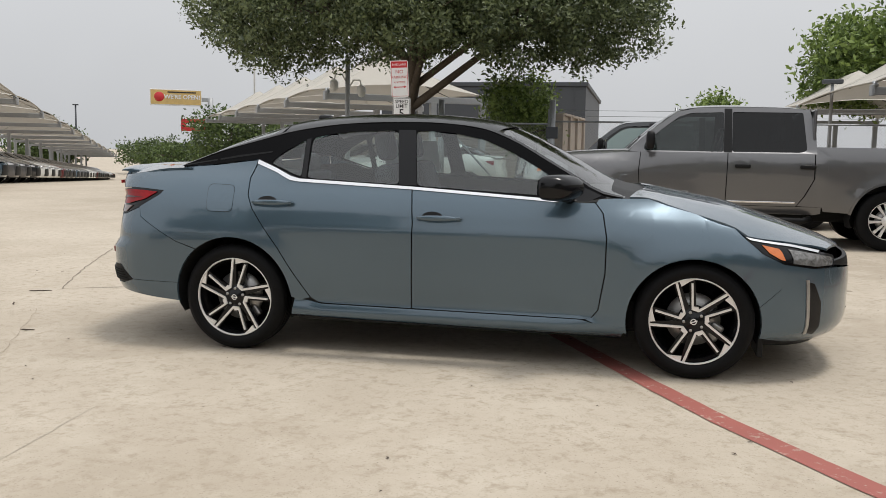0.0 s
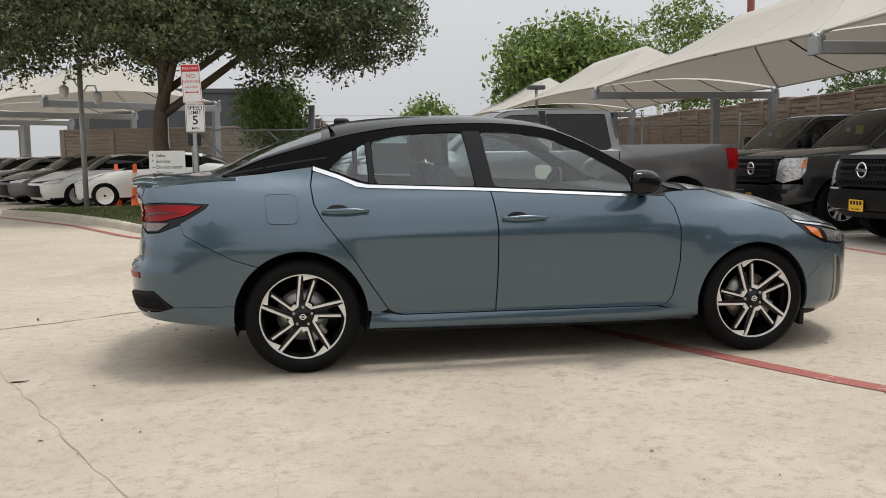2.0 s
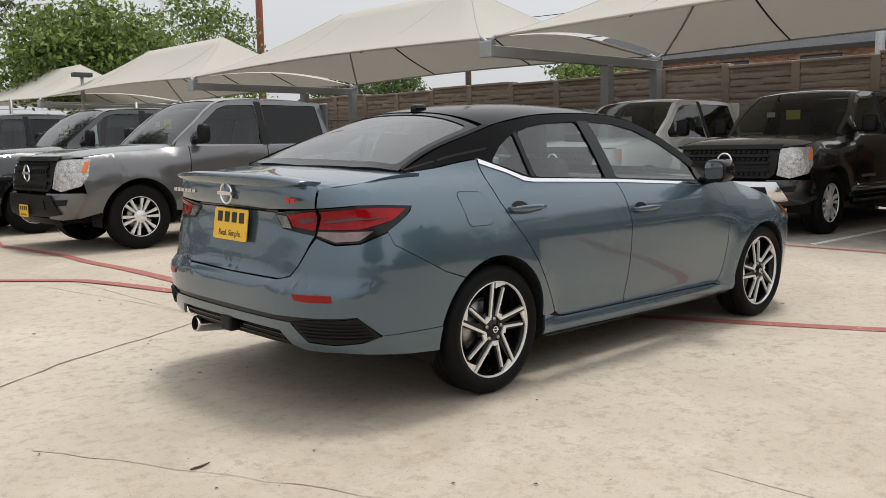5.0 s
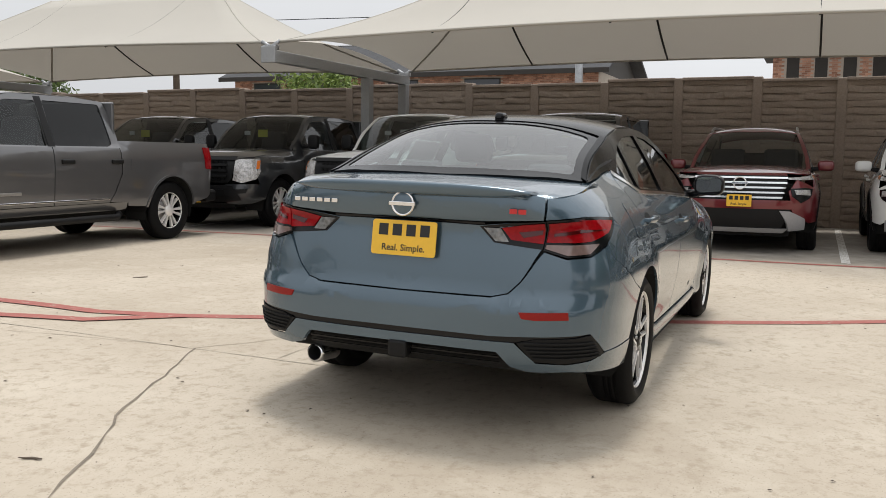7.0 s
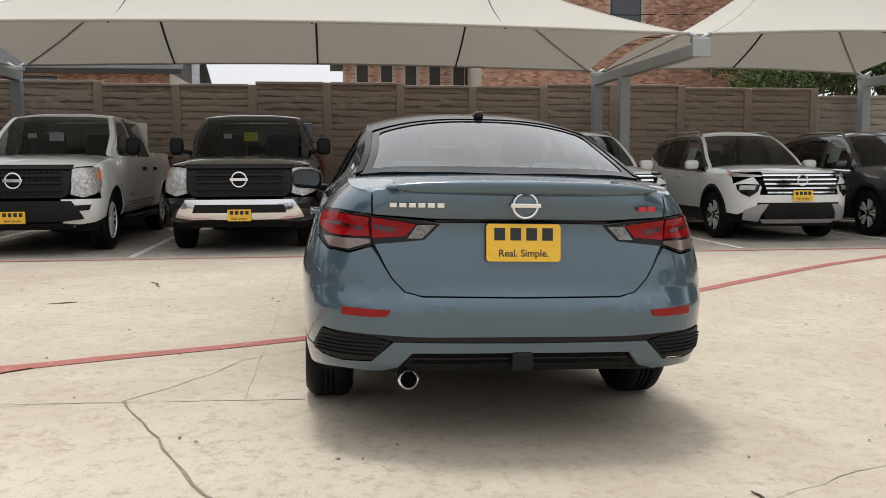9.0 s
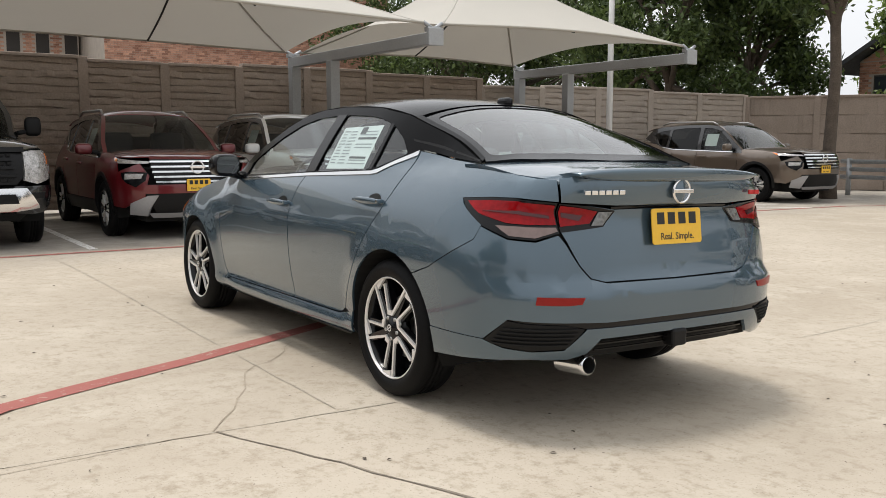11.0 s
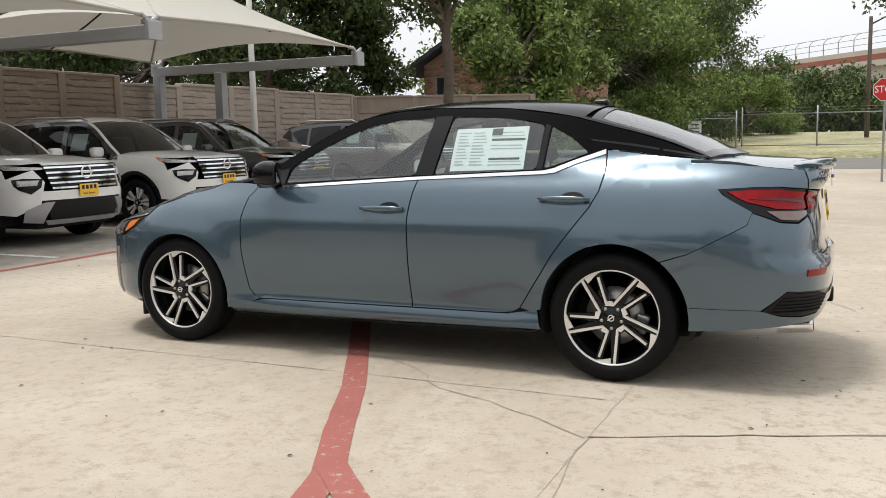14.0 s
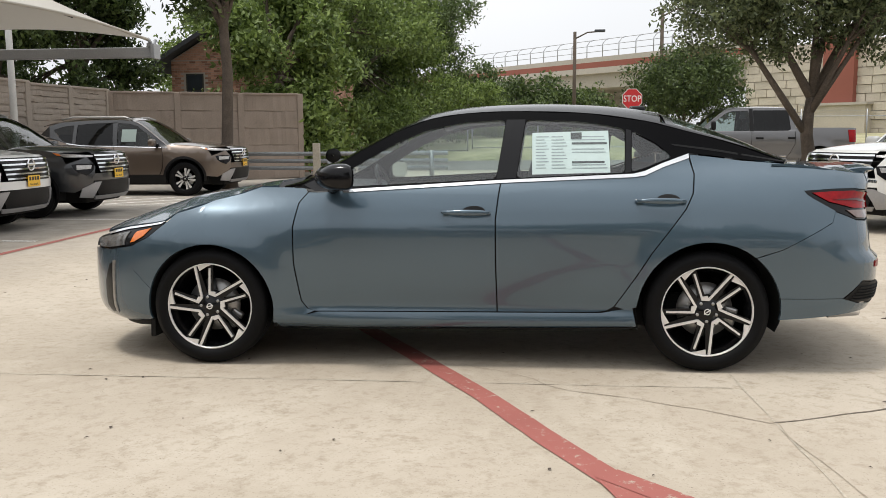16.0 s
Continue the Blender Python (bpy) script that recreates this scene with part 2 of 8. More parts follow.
thin.inputs["Color"].default_value, both.inputs[0].default_value = (0.50, 0.46, 0.40, 1), 0.20
FABRIC.node_tree.links.new(shade.outputs[0], both.inputs[1])
FABRIC.node_tree.links.new(thin.outputs[0], both.inputs[2])
FABRIC.node_tree.links.new(both.outputs[0], FABRIC.node_tree.nodes["Material Output"].inputs[0])
GLOSSBLACK.node_tree.nodes["Principled BSDF"].inputs["Specular IOR Level"].default_value = 0.3
REDLENS.node_tree.nodes["Principled BSDF"].inputs["Specular IOR Level"].default_value = 0.2
REFLECT.node_tree.nodes["Principled BSDF"].inputs["Specular IOR Level"].default_value = 0.2
RUBBER.node_tree.nodes["Principled BSDF"].inputs["Specular IOR Level"].default_value = 0.15
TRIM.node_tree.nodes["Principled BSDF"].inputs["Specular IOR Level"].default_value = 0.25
SEAM = surf("dark seam tape", (0.03, 0.03, 0.028), 0.8, 0, 0.2)
GREYSTEEL = surf("grey painted steel", (0.34, 0.35, 0.36), 0.45, 0.1, 0.12, 2)
GALV = surf("galvanised steel", (0.36, 0.37, 0.38), 0.45, 0.7, 0.2, 10)
WALLPANEL = surf("brown precast wall", (0.34, 0.275, 0.225), 0.85, 0, 0.25, 1.2, 30, bump=0.5, bumpscale=35, island=-0.25)
WALLPOST = surf("brown precast post", (0.31, 0.25, 0.205), 0.85, 0, 0.22, 1.5, 30, bump=0.4, bumpscale=35)
PALEWALL = surf("tan precast wall", (0.38, 0.325, 0.275), 0.85, 0, 0.18, 1.2, 30, bump=0.4, bumpscale=35, island=-0.2)
BRICK = surf("mixed red brick", (0.24, 0.085, 0.05), 0.85, 0, 0.45, 3, 40, island=1.0, tint=(0.47, 0.27, 0.19))
MORTAR = surf("pale mortar", (0.42, 0.37, 0.32), 0.9, 0, 0.15, 4)
SHINGLE = surf("dark grey shingles", (0.050, 0.052, 0.057), 0.9, 0, 0.35, 1.5, 12, bump=0.4, bumpscale=8)
DARKTRIM = surf("dark wood trim", (0.03, 0.026, 0.023), 0.7, 0, 0.2)
WINDOWDARK = surf("dark window pane", (0.03, 0.035, 0.045), 0.15, 0, 0.2, coat=0.5)
BARK = surf("grey brown bark", (0.10, 0.078, 0.06), 0.9, 0, 0.35, 5, 40, bump=0.9, bumpscale=22)
OAKLEAF = leaf("dark oak leaf", (0.036, 0.054, 0.022), (0.19, 0.225, 0.10))
GREENLEAF = leaf("fresh green leaf", (0.060, 0.100, 0.022), (0.27, 0.36, 0.095))
DEEPLEAF = leaf("deep green leaf", (0.026, 0.046, 0.013), (0.135, 0.19, 0.055))
GRASS = leaf("short grass", (0.06, 0.085, 0.02), (0.16, 0.18, 0.055))
HEADLINER = surf("pale grey headliner", (0.42, 0.41, 0.39), 0.9, 0, 0.06)
TURF = surf("turf soil", (0.11, 0.115, 0.04), 0.95, 0, 0.35, 1.5, 30)
FIELD = surf("rough green verge", (0.15, 0.17, 0.065), 0.95, 0, 0.3, 0.35, 5, tint=(0.40, 0.36, 0.22))
DARKPANEL = surf("dark grey cladding", (0.055, 0.06, 0.068), 0.6, 0, 0.08, 0.4)
BRIDGE = surf("bridge concrete", (0.42, 0.385, 0.335), 0.85, 0, 0.12, 0.3, 6)
BRIDGERED = surf("rust red bridge band", (0.26, 0.085, 0.06), 0.8, 0, 0.12, 0.3)
LIMESTONE = surf("limestone blocks", (0.50, 0.45, 0.37), 0.85, 0, 0.22, 0.8, 10, island=0.6)
ORANGE = surf("orange cone", (0.75, 0.12, 0.02), 0.5, 0, 0.1)
ROADTAR = surf("asphalt", (0.17, 0.16, 0.145), 0.9, 0, 0.15, 0.5, 60)
SAFETY = surf("faded yellow plastic", (0.35, 0.30, 0.06), 0.6, 0, 0.2)


# ---- building helpers ----
def thing(name, m=None, label="", category="", group="", kind=""):
    ob = new(name)
    ob.empty_display_size = 0.2
    ob.matrix_world = m or Matrix()
    return tagged(ob, label, category, group, kind)


def part(name, bm, material, parent=None, label="", smooth=False):
    """One mesh object out of a bmesh, under a thing or a part."""
    me = bpy.data.meshes.new(name)
    bm.to_mesh(me)
    bm.free()
    for m in material if isinstance(material, (list, tuple)) else (material,):
        me.materials.append(m)
    if smooth:
        me.polygons.foreach_set("use_smooth", [True] * len(me.polygons))
    ob = new(name, me)
    if parent:
        ob.parent = parent
    return tagged(ob, label)


def raw(name, verts, faces, material, parent=None, label="", smooth=False):
    me = bpy.data.meshes.new(name)
    me.from_pydata([tuple(v) for v in verts], [], [tuple(f) for f in faces])
    me.update()
    for m in material if isinstance(material, (list, tuple)) else (material,):
        me.materials.append(m)
    if smooth:
        me.polygons.foreach_set("use_smooth", [True] * len(me.polygons))
    ob = new(name, me)
    if parent:
        ob.parent = parent
    return tagged(ob, label)


def box(x0, x1, y0, y1, z0, z1, bevel=0.0, bm=None, m=None, seg=2):
    """A box between two corners, its edges rounded, added to bm."""
    own = bmesh.new()
    bmesh.ops.create_cube(own, size=1)
    for v in own.verts:
        v.co = Vector((x0 + (v.co.x + 0.5) * (x1 - x0), y0 + (v.co.y + 0.5) * (y1 - y0), z0 + (v.co.z + 0.5) * (z1 - z0)))
    if bevel:
        bmesh.ops.bevel(own, geom=own.edges[:], offset=bevel, segments=seg, profile=0.5, affect="EDGES")
    if m:
        bmesh.ops.transform(own, matrix=m, verts=own.verts)
    return own if bm is None else merge(bm, own)


def merge(bm, other):
    me = bpy.data.meshes.new("tmp")
    other.to_mesh(me)
    other.free()
    bm.from_mesh(me)
    bpy.data.meshes.remove(me)
    return bm


def tube(points, radii, sides=10, bm=None, caps=True):
    """A round bar through the points, its radius given at each."""
    own = bmesh.new()
    pts = [Vector(p) for p in points]
    if not hasattr(radii, "__len__"):
        radii = [radii] * len(pts)
    rings = []
    for i, p in enumerate(pts):
        d = (pts[min(i + 1, len(pts) - 1)] - pts[max(i - 1, 0)]).normalized()
        a = d.orthogonal().normalized() if i == 0 else (a - a.dot(d) * d).normalized()
        b = d.cross(a)
        rings.append([own.verts.new(p + radii[i] * (math.cos(2 * math.pi * k / sides) * a + math.sin(2 * math.pi * k / sides) * b)) for k in range(sides)])
    for r, s in zip(rings, rings[1:]):
        for k in range(sides):
            own.faces.new((r[k], r[(k + 1) % sides], s[(k + 1) % sides], s[k]))
    if caps:
        own.faces.new(rings[0][::-1]), own.faces.new(rings[-1])
    for f in own.faces:
        f.smooth = len(f.verts) == 4
    return own if bm is None else merge(bm, own)


def lathe(profile, steps=48, axis="y", bm=None):
    """Turns (radius, along) pairs round an axis."""
    own = bmesh.new()
    rings = []
    for k in range(steps):
        c, s = math.cos(2 * math.pi * k / steps), math.sin(2 * math.pi * k / steps)
        rings.append([own.verts.new((r * c, h, r * s) if axis == "y" else (r * c, r * s, h)) for r, h in profile])
    for k in range(steps):
        a, b = rings[k], rings[(k + 1) % steps]
        for i in range(len(profile) - 1):
            f = own.faces.new((a[i], a[i + 1], b[i + 1], b[i]))
            f.smooth = True
    bmesh.ops.recalc_face_normals(own, faces=own.faces)
    return own if bm is None else merge(bm, own)


def ribbon(points, width, z=0.004, wobble=0.0, seed=0, height=None):
    """A strip on the ground along a line; wobble makes it ragged."""
    rnd, own = random.Random(seed), bmesh.new()
    pts = []
    for a, b in zip(points, points[1:]):
        a, b = Vector((*a[:2], 0)), Vector((*b[:2], 0))
        k = max(1, int((b - a).length / 0.12))
        pts += [a.lerp(b, i / k) for i in range(k)]
    pts.append(Vector((*points[-1][:2], 0)))
    prev = None
    for i, p in enumerate(pts):
        d = (pts[min(i + 1, len(pts) - 1)] - pts[max(i - 1, 0)]).normalized()
        side = Vector((-d.y, d.x, 0))
        off = side * rnd.uniform(-1, 1) * wobble
        w = width / 2 * (1 + (rnd.uniform(-0.6, 0.6) if wobble else rnd.uniform(-0.04, 0.04)))
        row = []
        for q in (p + off + side * w, p + off - side * w):
            row.append(own.verts.new((q.x, q.y, z + ground_height(q.x, q.y))))
        if prev:
            own.faces.new((prev[0], prev[1], row[1], row[0]))
        prev = row
    bmesh.ops.recalc_face_normals(own, faces=own.faces)
    return own


def letters(name, text, size, m, material, parent=None, depth=0.002, align="CENTER", bold=0.0, squeeze=1.0):
    """Raised writing in the built-in font, turned to a mesh."""
    cu = bpy.data.curves.new(name, "FONT")
    cu.body, cu.size, cu.extrude, cu.align_x, cu.align_y, cu.offset = text, size, depth, align, "CENTER", bold
    cu.resolution_u = 3
    tmp = bpy.data.objects.new("tmp", cu)
    me = bpy.data.meshes.new_from_object(tmp)
    bpy.data.objects.remove(tmp)
    me.transform(Matrix.Diagonal((squeeze, 1, 1, 1)))
    me.materials.clear()
    me.materials.append(material)
    ob = new(name, me)
    if parent:
        ob.parent = parent
    ob.matrix_basis = m
    return ob


def ground_height(x, y):
    """The lot is level but for the banked stretch round the sedan and a slope far off."""
    r = math.hypot(x, y)
    w = 1 - min(1, max(0, (r - 3.2) / 3.2))
    bank = math.tan(radians(1.15)) * y * w * w * (3 - 2 * w)
    # the far lane beside the long row of cars runs downhill
    along, side = 0.866 * y - 0.5 * x - 24.0, min(1, max(0, (-11 - x) / 8))
    return bank - 0.034 * min(80, max(0, along)) * side * side * (3 - 2 * side)


# ---- ground ----
def build_ground():
    ticks = [-900, -400, -180, -90, -70, -55, -45, -38, -32, -27, -23, -20, -17, -14, -12] + [i * 0.5 for i in range(-20, 21)] + [12, 14, 17, 20, 23, 27, 32, 38, 45, 55, 70, 90, 180, 400, 900]
    n = len(ticks)
    verts = [(x, y, ground_height(x, y)) for y in ticks for x in ticks]
    faces = [(j * n + i, j * n + i + 1, (j + 1) * n + i + 1, (j + 1) * n + i) for j in range(n - 1) for i in range(n - 1)]
    return tagged(raw("ground", verts, faces, CONCRETE, smooth=True), "pale worn concrete parking lot with stains", "ground", kind="structure")


ground = build_ground()


def marking(name, points, width, material, label, z=0.004, wobble=0.0, seed=0):
    ob = part(name, ribbon(points, width, z, wobble, seed), material)
    return tagged(ob, label, "road marking" if "line" in name else "crack", kind="structure")


marking("red_line", [(5.3, -7.5), (4.33, -5.93), (3.3, -4.22), (2.72, -3.3), (1.93, -2.27), (1.45, -1.57), (1.12, -1.0), (0.23, 0.62), (-0.2, 1.42), (-0.5, 2.06), (-0.75, 2.55)], 0.125, REDLINE, "worn red fire lane line painted on concrete")
marking("red_line", [(-0.72, 2.48), (-0.90, 3.1), (-0.85, 4.0), (-0.6, 6.6), (-0.73, 8.6), (-0.35, 10.4), (-0.2, 14.0)], 0.12, REDLINE, "worn red fire lane line along the kerb", z=0.006)
marking("red_line", [(-0.70, 2.44), (-1.16, 2.93), (-1.42, 4.1), (-2.29, 5.75), (-3.2, 7.6), (-4.2, 9.2), (-5.6, 12.0), (-9, 17)], 0.12, REDLINE, "worn red fire lane line branching off", z=0.008)
marking("red_line", [(5.35, 12), (5.35, -8.5), (5.0, -13), (3.2, -17)], 0.10, REDLINE, "faded red line across the stall fronts")
C0 = (-1.48, 1.76)
for k, pts in enumerate([
    [C0, (-2.07, 1.49), (-2.62, 1.27), (-3.04, 1.0), (-3.66, 0.69)],
    [(-3.66, 0.69), (-4.3, 2.0), (-5.0, 3.55)],
]):
    marking("concrete_crack", pts, 0.010, JOINT, "dark crumbling joint crack in the concrete", 0.003, 0.012, k)
for k, pts in enumerate([
    [C0, (-1.2, 1.58), (-0.92, 1.41), (-0.6, 1.3), (-0.35, 0.98), (-0.04, 0.79)],
    [(-3.3, -0.1), (-2.97, -0.7), (-2.43, -1.75), (-1.96, -2.67), (-1.7, -3.2)],
    [C0, (-1.51, 2.1), (-1.54, 2.5), (-1.66, 3.15), (-1.8, 4.2)],
    [(5.4, -3.2), (4.4, -2.6), (3.2, -2.2)],
    [(-3.9, -1.2), (-4.6, -0.5), (-5.4, 0.2)],
]):
    marking("concrete_crack", pts, 0.005, HAIRLINE, "hairline crack wandering over the concrete", 0.003, 0.014, 20 + k)
marking("slab_joint", [(-1.42, 1.19), (-0.1, 1.18), (2.2, 1.18), (5.3, 1.19)], 0.007, PALEJOINT, "pale saw-cut joint between concrete slabs", 0.003, 0.004, 3)
marking("slab_joint", [(-1.5, -2.1), (-1.45, -2.9), (-1.35, -3.6)], 0.009, PALEJOINT, "pale saw-cut joint between concrete slabs", 0.002, 0.003, 4)
marking("slab_joint", [(-1.47, 0.9), (-1.48, 1.72), (-1.50, 3.0), (-1.5, 6.0)], 0.008, PALEJOINT, "pale saw-cut joint between concrete slabs", 0.0025, 0.003, 5)
marking("slab_joint", [(-6.5, -4.0), (-2.0, -4.05), (4.5, -4.1)], 0.005, PALEJOINT, "pale saw-cut joint between concrete slabs", 0.0025, 0.003, 6)
for y in (7.85, 5.95, 3.25, 0.65, -2.0, -4.75, -7.5, -10.2):
    marking("stall_line", [(5.6, y), (11.0, y)], 0.10, WHITELINE, "worn white stall line on concrete")
for i in range(4):
    marking("stall_line", [(5.0 + 0.9 * i, -12.2), (6.6 + 0.9 * i, -10.4)], 0.10, WHITELINE, "worn white hatched no-parking line")


def litter():
    """Twigs and leaves lying about."""
    rnd = random.Random(4)
    for k, (x, y, a, s) in enumerate([(-3.75, 0.55, 0.3, 0.17), (-3.6, 0.02, 2.3, 0.10), (2.7, 2.4, 0.4, 0.45), (-3.9, -0.45, 0.6, 0.11), (1.55, 2.9, 2.0, 0.22), (-3.3, 1.1, 1.9, 0.1), (-2.9, -0.75, 0.2, 0.09), (0.6, 4.0, 2.4, 0.13)]):
        d = Vector((math.cos(a), math.sin(a), 0))
        pts = []
        for i in range(5):
            p = Vector((x, y, 0)) + d * s * (i / 4 - 0.5) + Vector((rnd.uniform(-1, 1), rnd.uniform(-1, 1), 0)) * s * 0.06
            pts.append((p.x, p.y, ground_height(p.x, p.y) + 0.006))
        tagged(part("twig", tube(pts, [0.003, 0.005, 0.005, 0.004, 0.002], 6), BARK), "dry brown twig lying on the concrete", "twig", "litter")
    verts, faces = [], []
    for i in range(220):
        x, y = rnd.uniform(-5.5, 5), rnd.uniform(-5.5, 5.5)
        a, s = rnd.uniform(0, 6.3), rnd.uniform(0.006, 0.018)
        z = ground_height(x, y) + 0.004
        b = len(verts)
        c, q = math.cos(a) * s, math.sin(a) * s
        verts += [(x - c, y - q, z), (x + q * 0.45, y - c * 0.45, z + 0.004), (x + c, y + q, z), (x - q * 0.45, y + c * 0.45, z + 0.003)]
        faces.append((b, b + 1, b + 2, b + 3))
    tagged(raw("leaf_litter", verts, faces, BARK), "scattered dry leaf crumbs on concrete", "litter", kind="stuff")


litter()


# ---- precast boundary wall ----
def ridged_panel(length, height, courses, seed, thick=0.07):
    """A panel of rough split courses: ledges with an uneven face, front towards -x."""
    rnd, own = random.Random(seed), bmesh.new()
    nx, rows = max(4, int(length / 0.12)), []
    zs = []
    for c in range(courses):
        z0 = height * c / courses
        zs += [(z0 + 0.004, 0.0, c), (z0 + 0.012, 1.0, c), (z0 + height / courses * 0.5, 1.15, c), (z0 + height / courses - 0.010, 0.9, c), (z0 + height / courses - 0.002, 0.0, c)]
    wob = [[rnd.uniform(-1, 1) for _ in range(nx + 1)] for _ in range(courses)]
    for z, p, c in zs:
        row = []
        for i in range(nx + 1):
            dz = 0.012 * math.sin(i * 0.55 + c * 2.1) + 0.008 * wob[c][i]
            row.append(own.verts.new((-0.028 * p * (1 + 0.55 * wob[c][i]), length * i / nx, z + (dz if 0 < z < height - 0.03 else 0))))
        rows.append(row)
    for r, s in zip(rows, rows[1:]):
        for i in range(nx):
            own.faces.new((r[i], s[i], s[i + 1], r[i + 1]))
    back = [own.verts.new((thick, 0, 0)), own.verts.new((thick, length, 0)), own.verts.new((thick, length, height)), own.verts.new((thick, 0, height))]
    own.faces.new(back)
    top = rows[-1]
    own.faces.new(top + [back[2], back[3]])
    bmesh.ops.recalc_face_normals(own, faces=own.faces)
    return own


def precast_wall(name, a, b, spacing, height, panel_mat, post_mat, label, steps=True, per_panel=7):
    a, b = Vector((*a, 0)), Vector((*b, 0))
    wall = thing(name, Matrix.Translation(a) @ Matrix.Rotation(math.atan2(-(b - a).x, (b - a).y), 4, "Z"), label, "wall", kind="structure")
    n = max(1, round((b - a).length / spacing))
    step = (b - a).length / n
    meshes = []
    for k in range(4):
        ob = part("panel", ridged_panel(step - 0.16, height, per_panel * 3 if per_panel > 5 else per_panel, k), panel_mat, wall)
        meshes.append(ob.data)
        bpy.data.objects.remove(ob)
    post_me = part("post", box(-0.06, 0.14, -0.085, 0.085, 0, height + 0.02, 0.015), post_mat).data
    cap_me = part("cap", box(-0.075, 0.15, -0.01, step - 0.14, 0, 0.06, 0.012), post_mat).data
    for o in [o for o in scene.objects if o.data in (post_me, cap_me)]:
        bpy.data.objects.remove(o)
    for i in range(n + 1):
        lift = 0.05 * ((i // 2) % 2) if steps else 0
        post = new("post", post_me)
        post.parent, post.location = wall, (0, i * step, lift)
        if i < n:
            for nm, me, z in (("panel", meshes[i % 4], lift), ("cap", cap_me, height - 0.03 + lift)):
                ob = new(nm, me)
                ob.parent, ob.location = wall, (0, i * step + (0.08 if nm == "panel" else 0.075), z)
    return wall


precast_wall("wall_east", (11.35, -8.9), (11.6, 30), 1.41, 2.6, WALLPANEL, WALLPOST, "brown precast concrete wall of rough stone courses")
precast_wall("wall_southeast", (10.6, -17.1), (11.35, -8.95), 1.63, 2.45, PALEWALL, PALEWALL, "tan precast concrete wall panels beside the stalls", per_panel=6)
precast_wall("wall_south", (6.2, -20.0), (10.55, -17.15), 1.7, 2.4, WALLPOST, WALLPOST, "plain brown precast wall at the lot's end", False, 5)


# ---- shade canopies ----
def canopy(y0, y1, x0=6.15, x1=11.0, edge=2.92, ridge=4.3):
    """A hipped fabric roof stretched between two arms: four sagging slopes, seams, a hem."""
    top = thing("shade_canopy", Matrix(), "beige fabric shade canopy over parked cars", "canopy", "row of shade canopies")
    mid, span = (x0 + x1) / 2, y1 - y0
    inset = min(2.6, span * 0.42)
    own = bmesh.new()
    A, B, C, D = Vector((x0, y0, edge)), Vector((x0, y1, edge)), Vector((x1, y1, edge - 0.02)), Vector((x1, y0, edge - 0.02))
    R0, R1 = Vector((mid, y0 + inset, ridge)), Vector((mid, y1 - inset, ridge))

    def slope(p, q, r, s, n=16, k=8, bow=0.25):
        rows = []
        for j in range(k + 1):
            v = j / k
            row = []
            for i in range(n + 1):
                u = i / n
                c = p.lerp(q, u).lerp(s.lerp(r, u), v)
                row.append(own.verts.new((c.x, c.y, c.z - math.sin(math.pi * v) * 0.12 + math.sin(math.pi * u) * (1 - v) ** 2 * bow)))
            rows.append(row)
        for a, b in zip(rows, rows[1:]):
            for i in range(n):
                own.faces.new((a[i], a[i + 1], b[i + 1], b[i])).smooth = True

    slope(A, B, R1, R0, bow=0.08)
    slope(C, D, R0, R1, bow=0.08)
    slope(B, C, R1, R1 + Vector((0, 0.001, 0)), n=10, bow=0.22)
    slope(D, A, R0, R0 - Vector((0, 0.001, 0)), n=10, bow=0.22)
    bmesh.ops.remove_doubles(own, verts=own.verts, dist=0.004)
    bmesh.ops.recalc_face_normals(own, faces=own.faces)
    part("fabric", own, FABRIC, top)
    count = max(1, round(span / 2.7))
    for side in (0, 1):
        for i in range(1, count):
            y = y0 + span * i / count
            xe, f = (x0, x1)[side], min(1, min(y - y0, y1 - y) / inset)
            pts = []
            for j in range(9):
                v = j / 8
                pts.append((xe + (mid - xe) * v, y, edge + (ridge - edge) * v * 1.0 - math.sin(math.pi * v) * 0.12 - 0.02 + math.sin(math.pi * i / count) * (1 - v) ** 2 * 0.08))
            pts = [p for p in pts if abs(p[0] - xe) <= abs(mid - xe) * f + 0.01]
            if len(pts) > 1:
                part("seam", tube(pts, 0.018, 6), SEAM, top)
    for c, r in ((A, R0), (B, R1), (C, R1), (D, R0)):
        pts = [c.lerp(r, j / 8) + Vector((0, 0, -math.sin(math.pi * j / 8) * 0.12 - 0.012)) for j in range(9)]
        part("seam", tube(pts, 0.02, 6), FABRIC, top)
    hem = [(A.x, y0 + span * j / 12, edge + math.sin(math.pi * j / 12) * 0.08) for j in range(13)]
    part("hem", tube(hem, 0.022, 6), FABRIC, top)
    hem = [(x1, y0 + span * j / 12, edge - 0.02 + math.sin(math.pi * j / 12) * 0.08) for j in range(13)]
    part("hem", tube(hem, 0.022, 6), FABRIC, top)


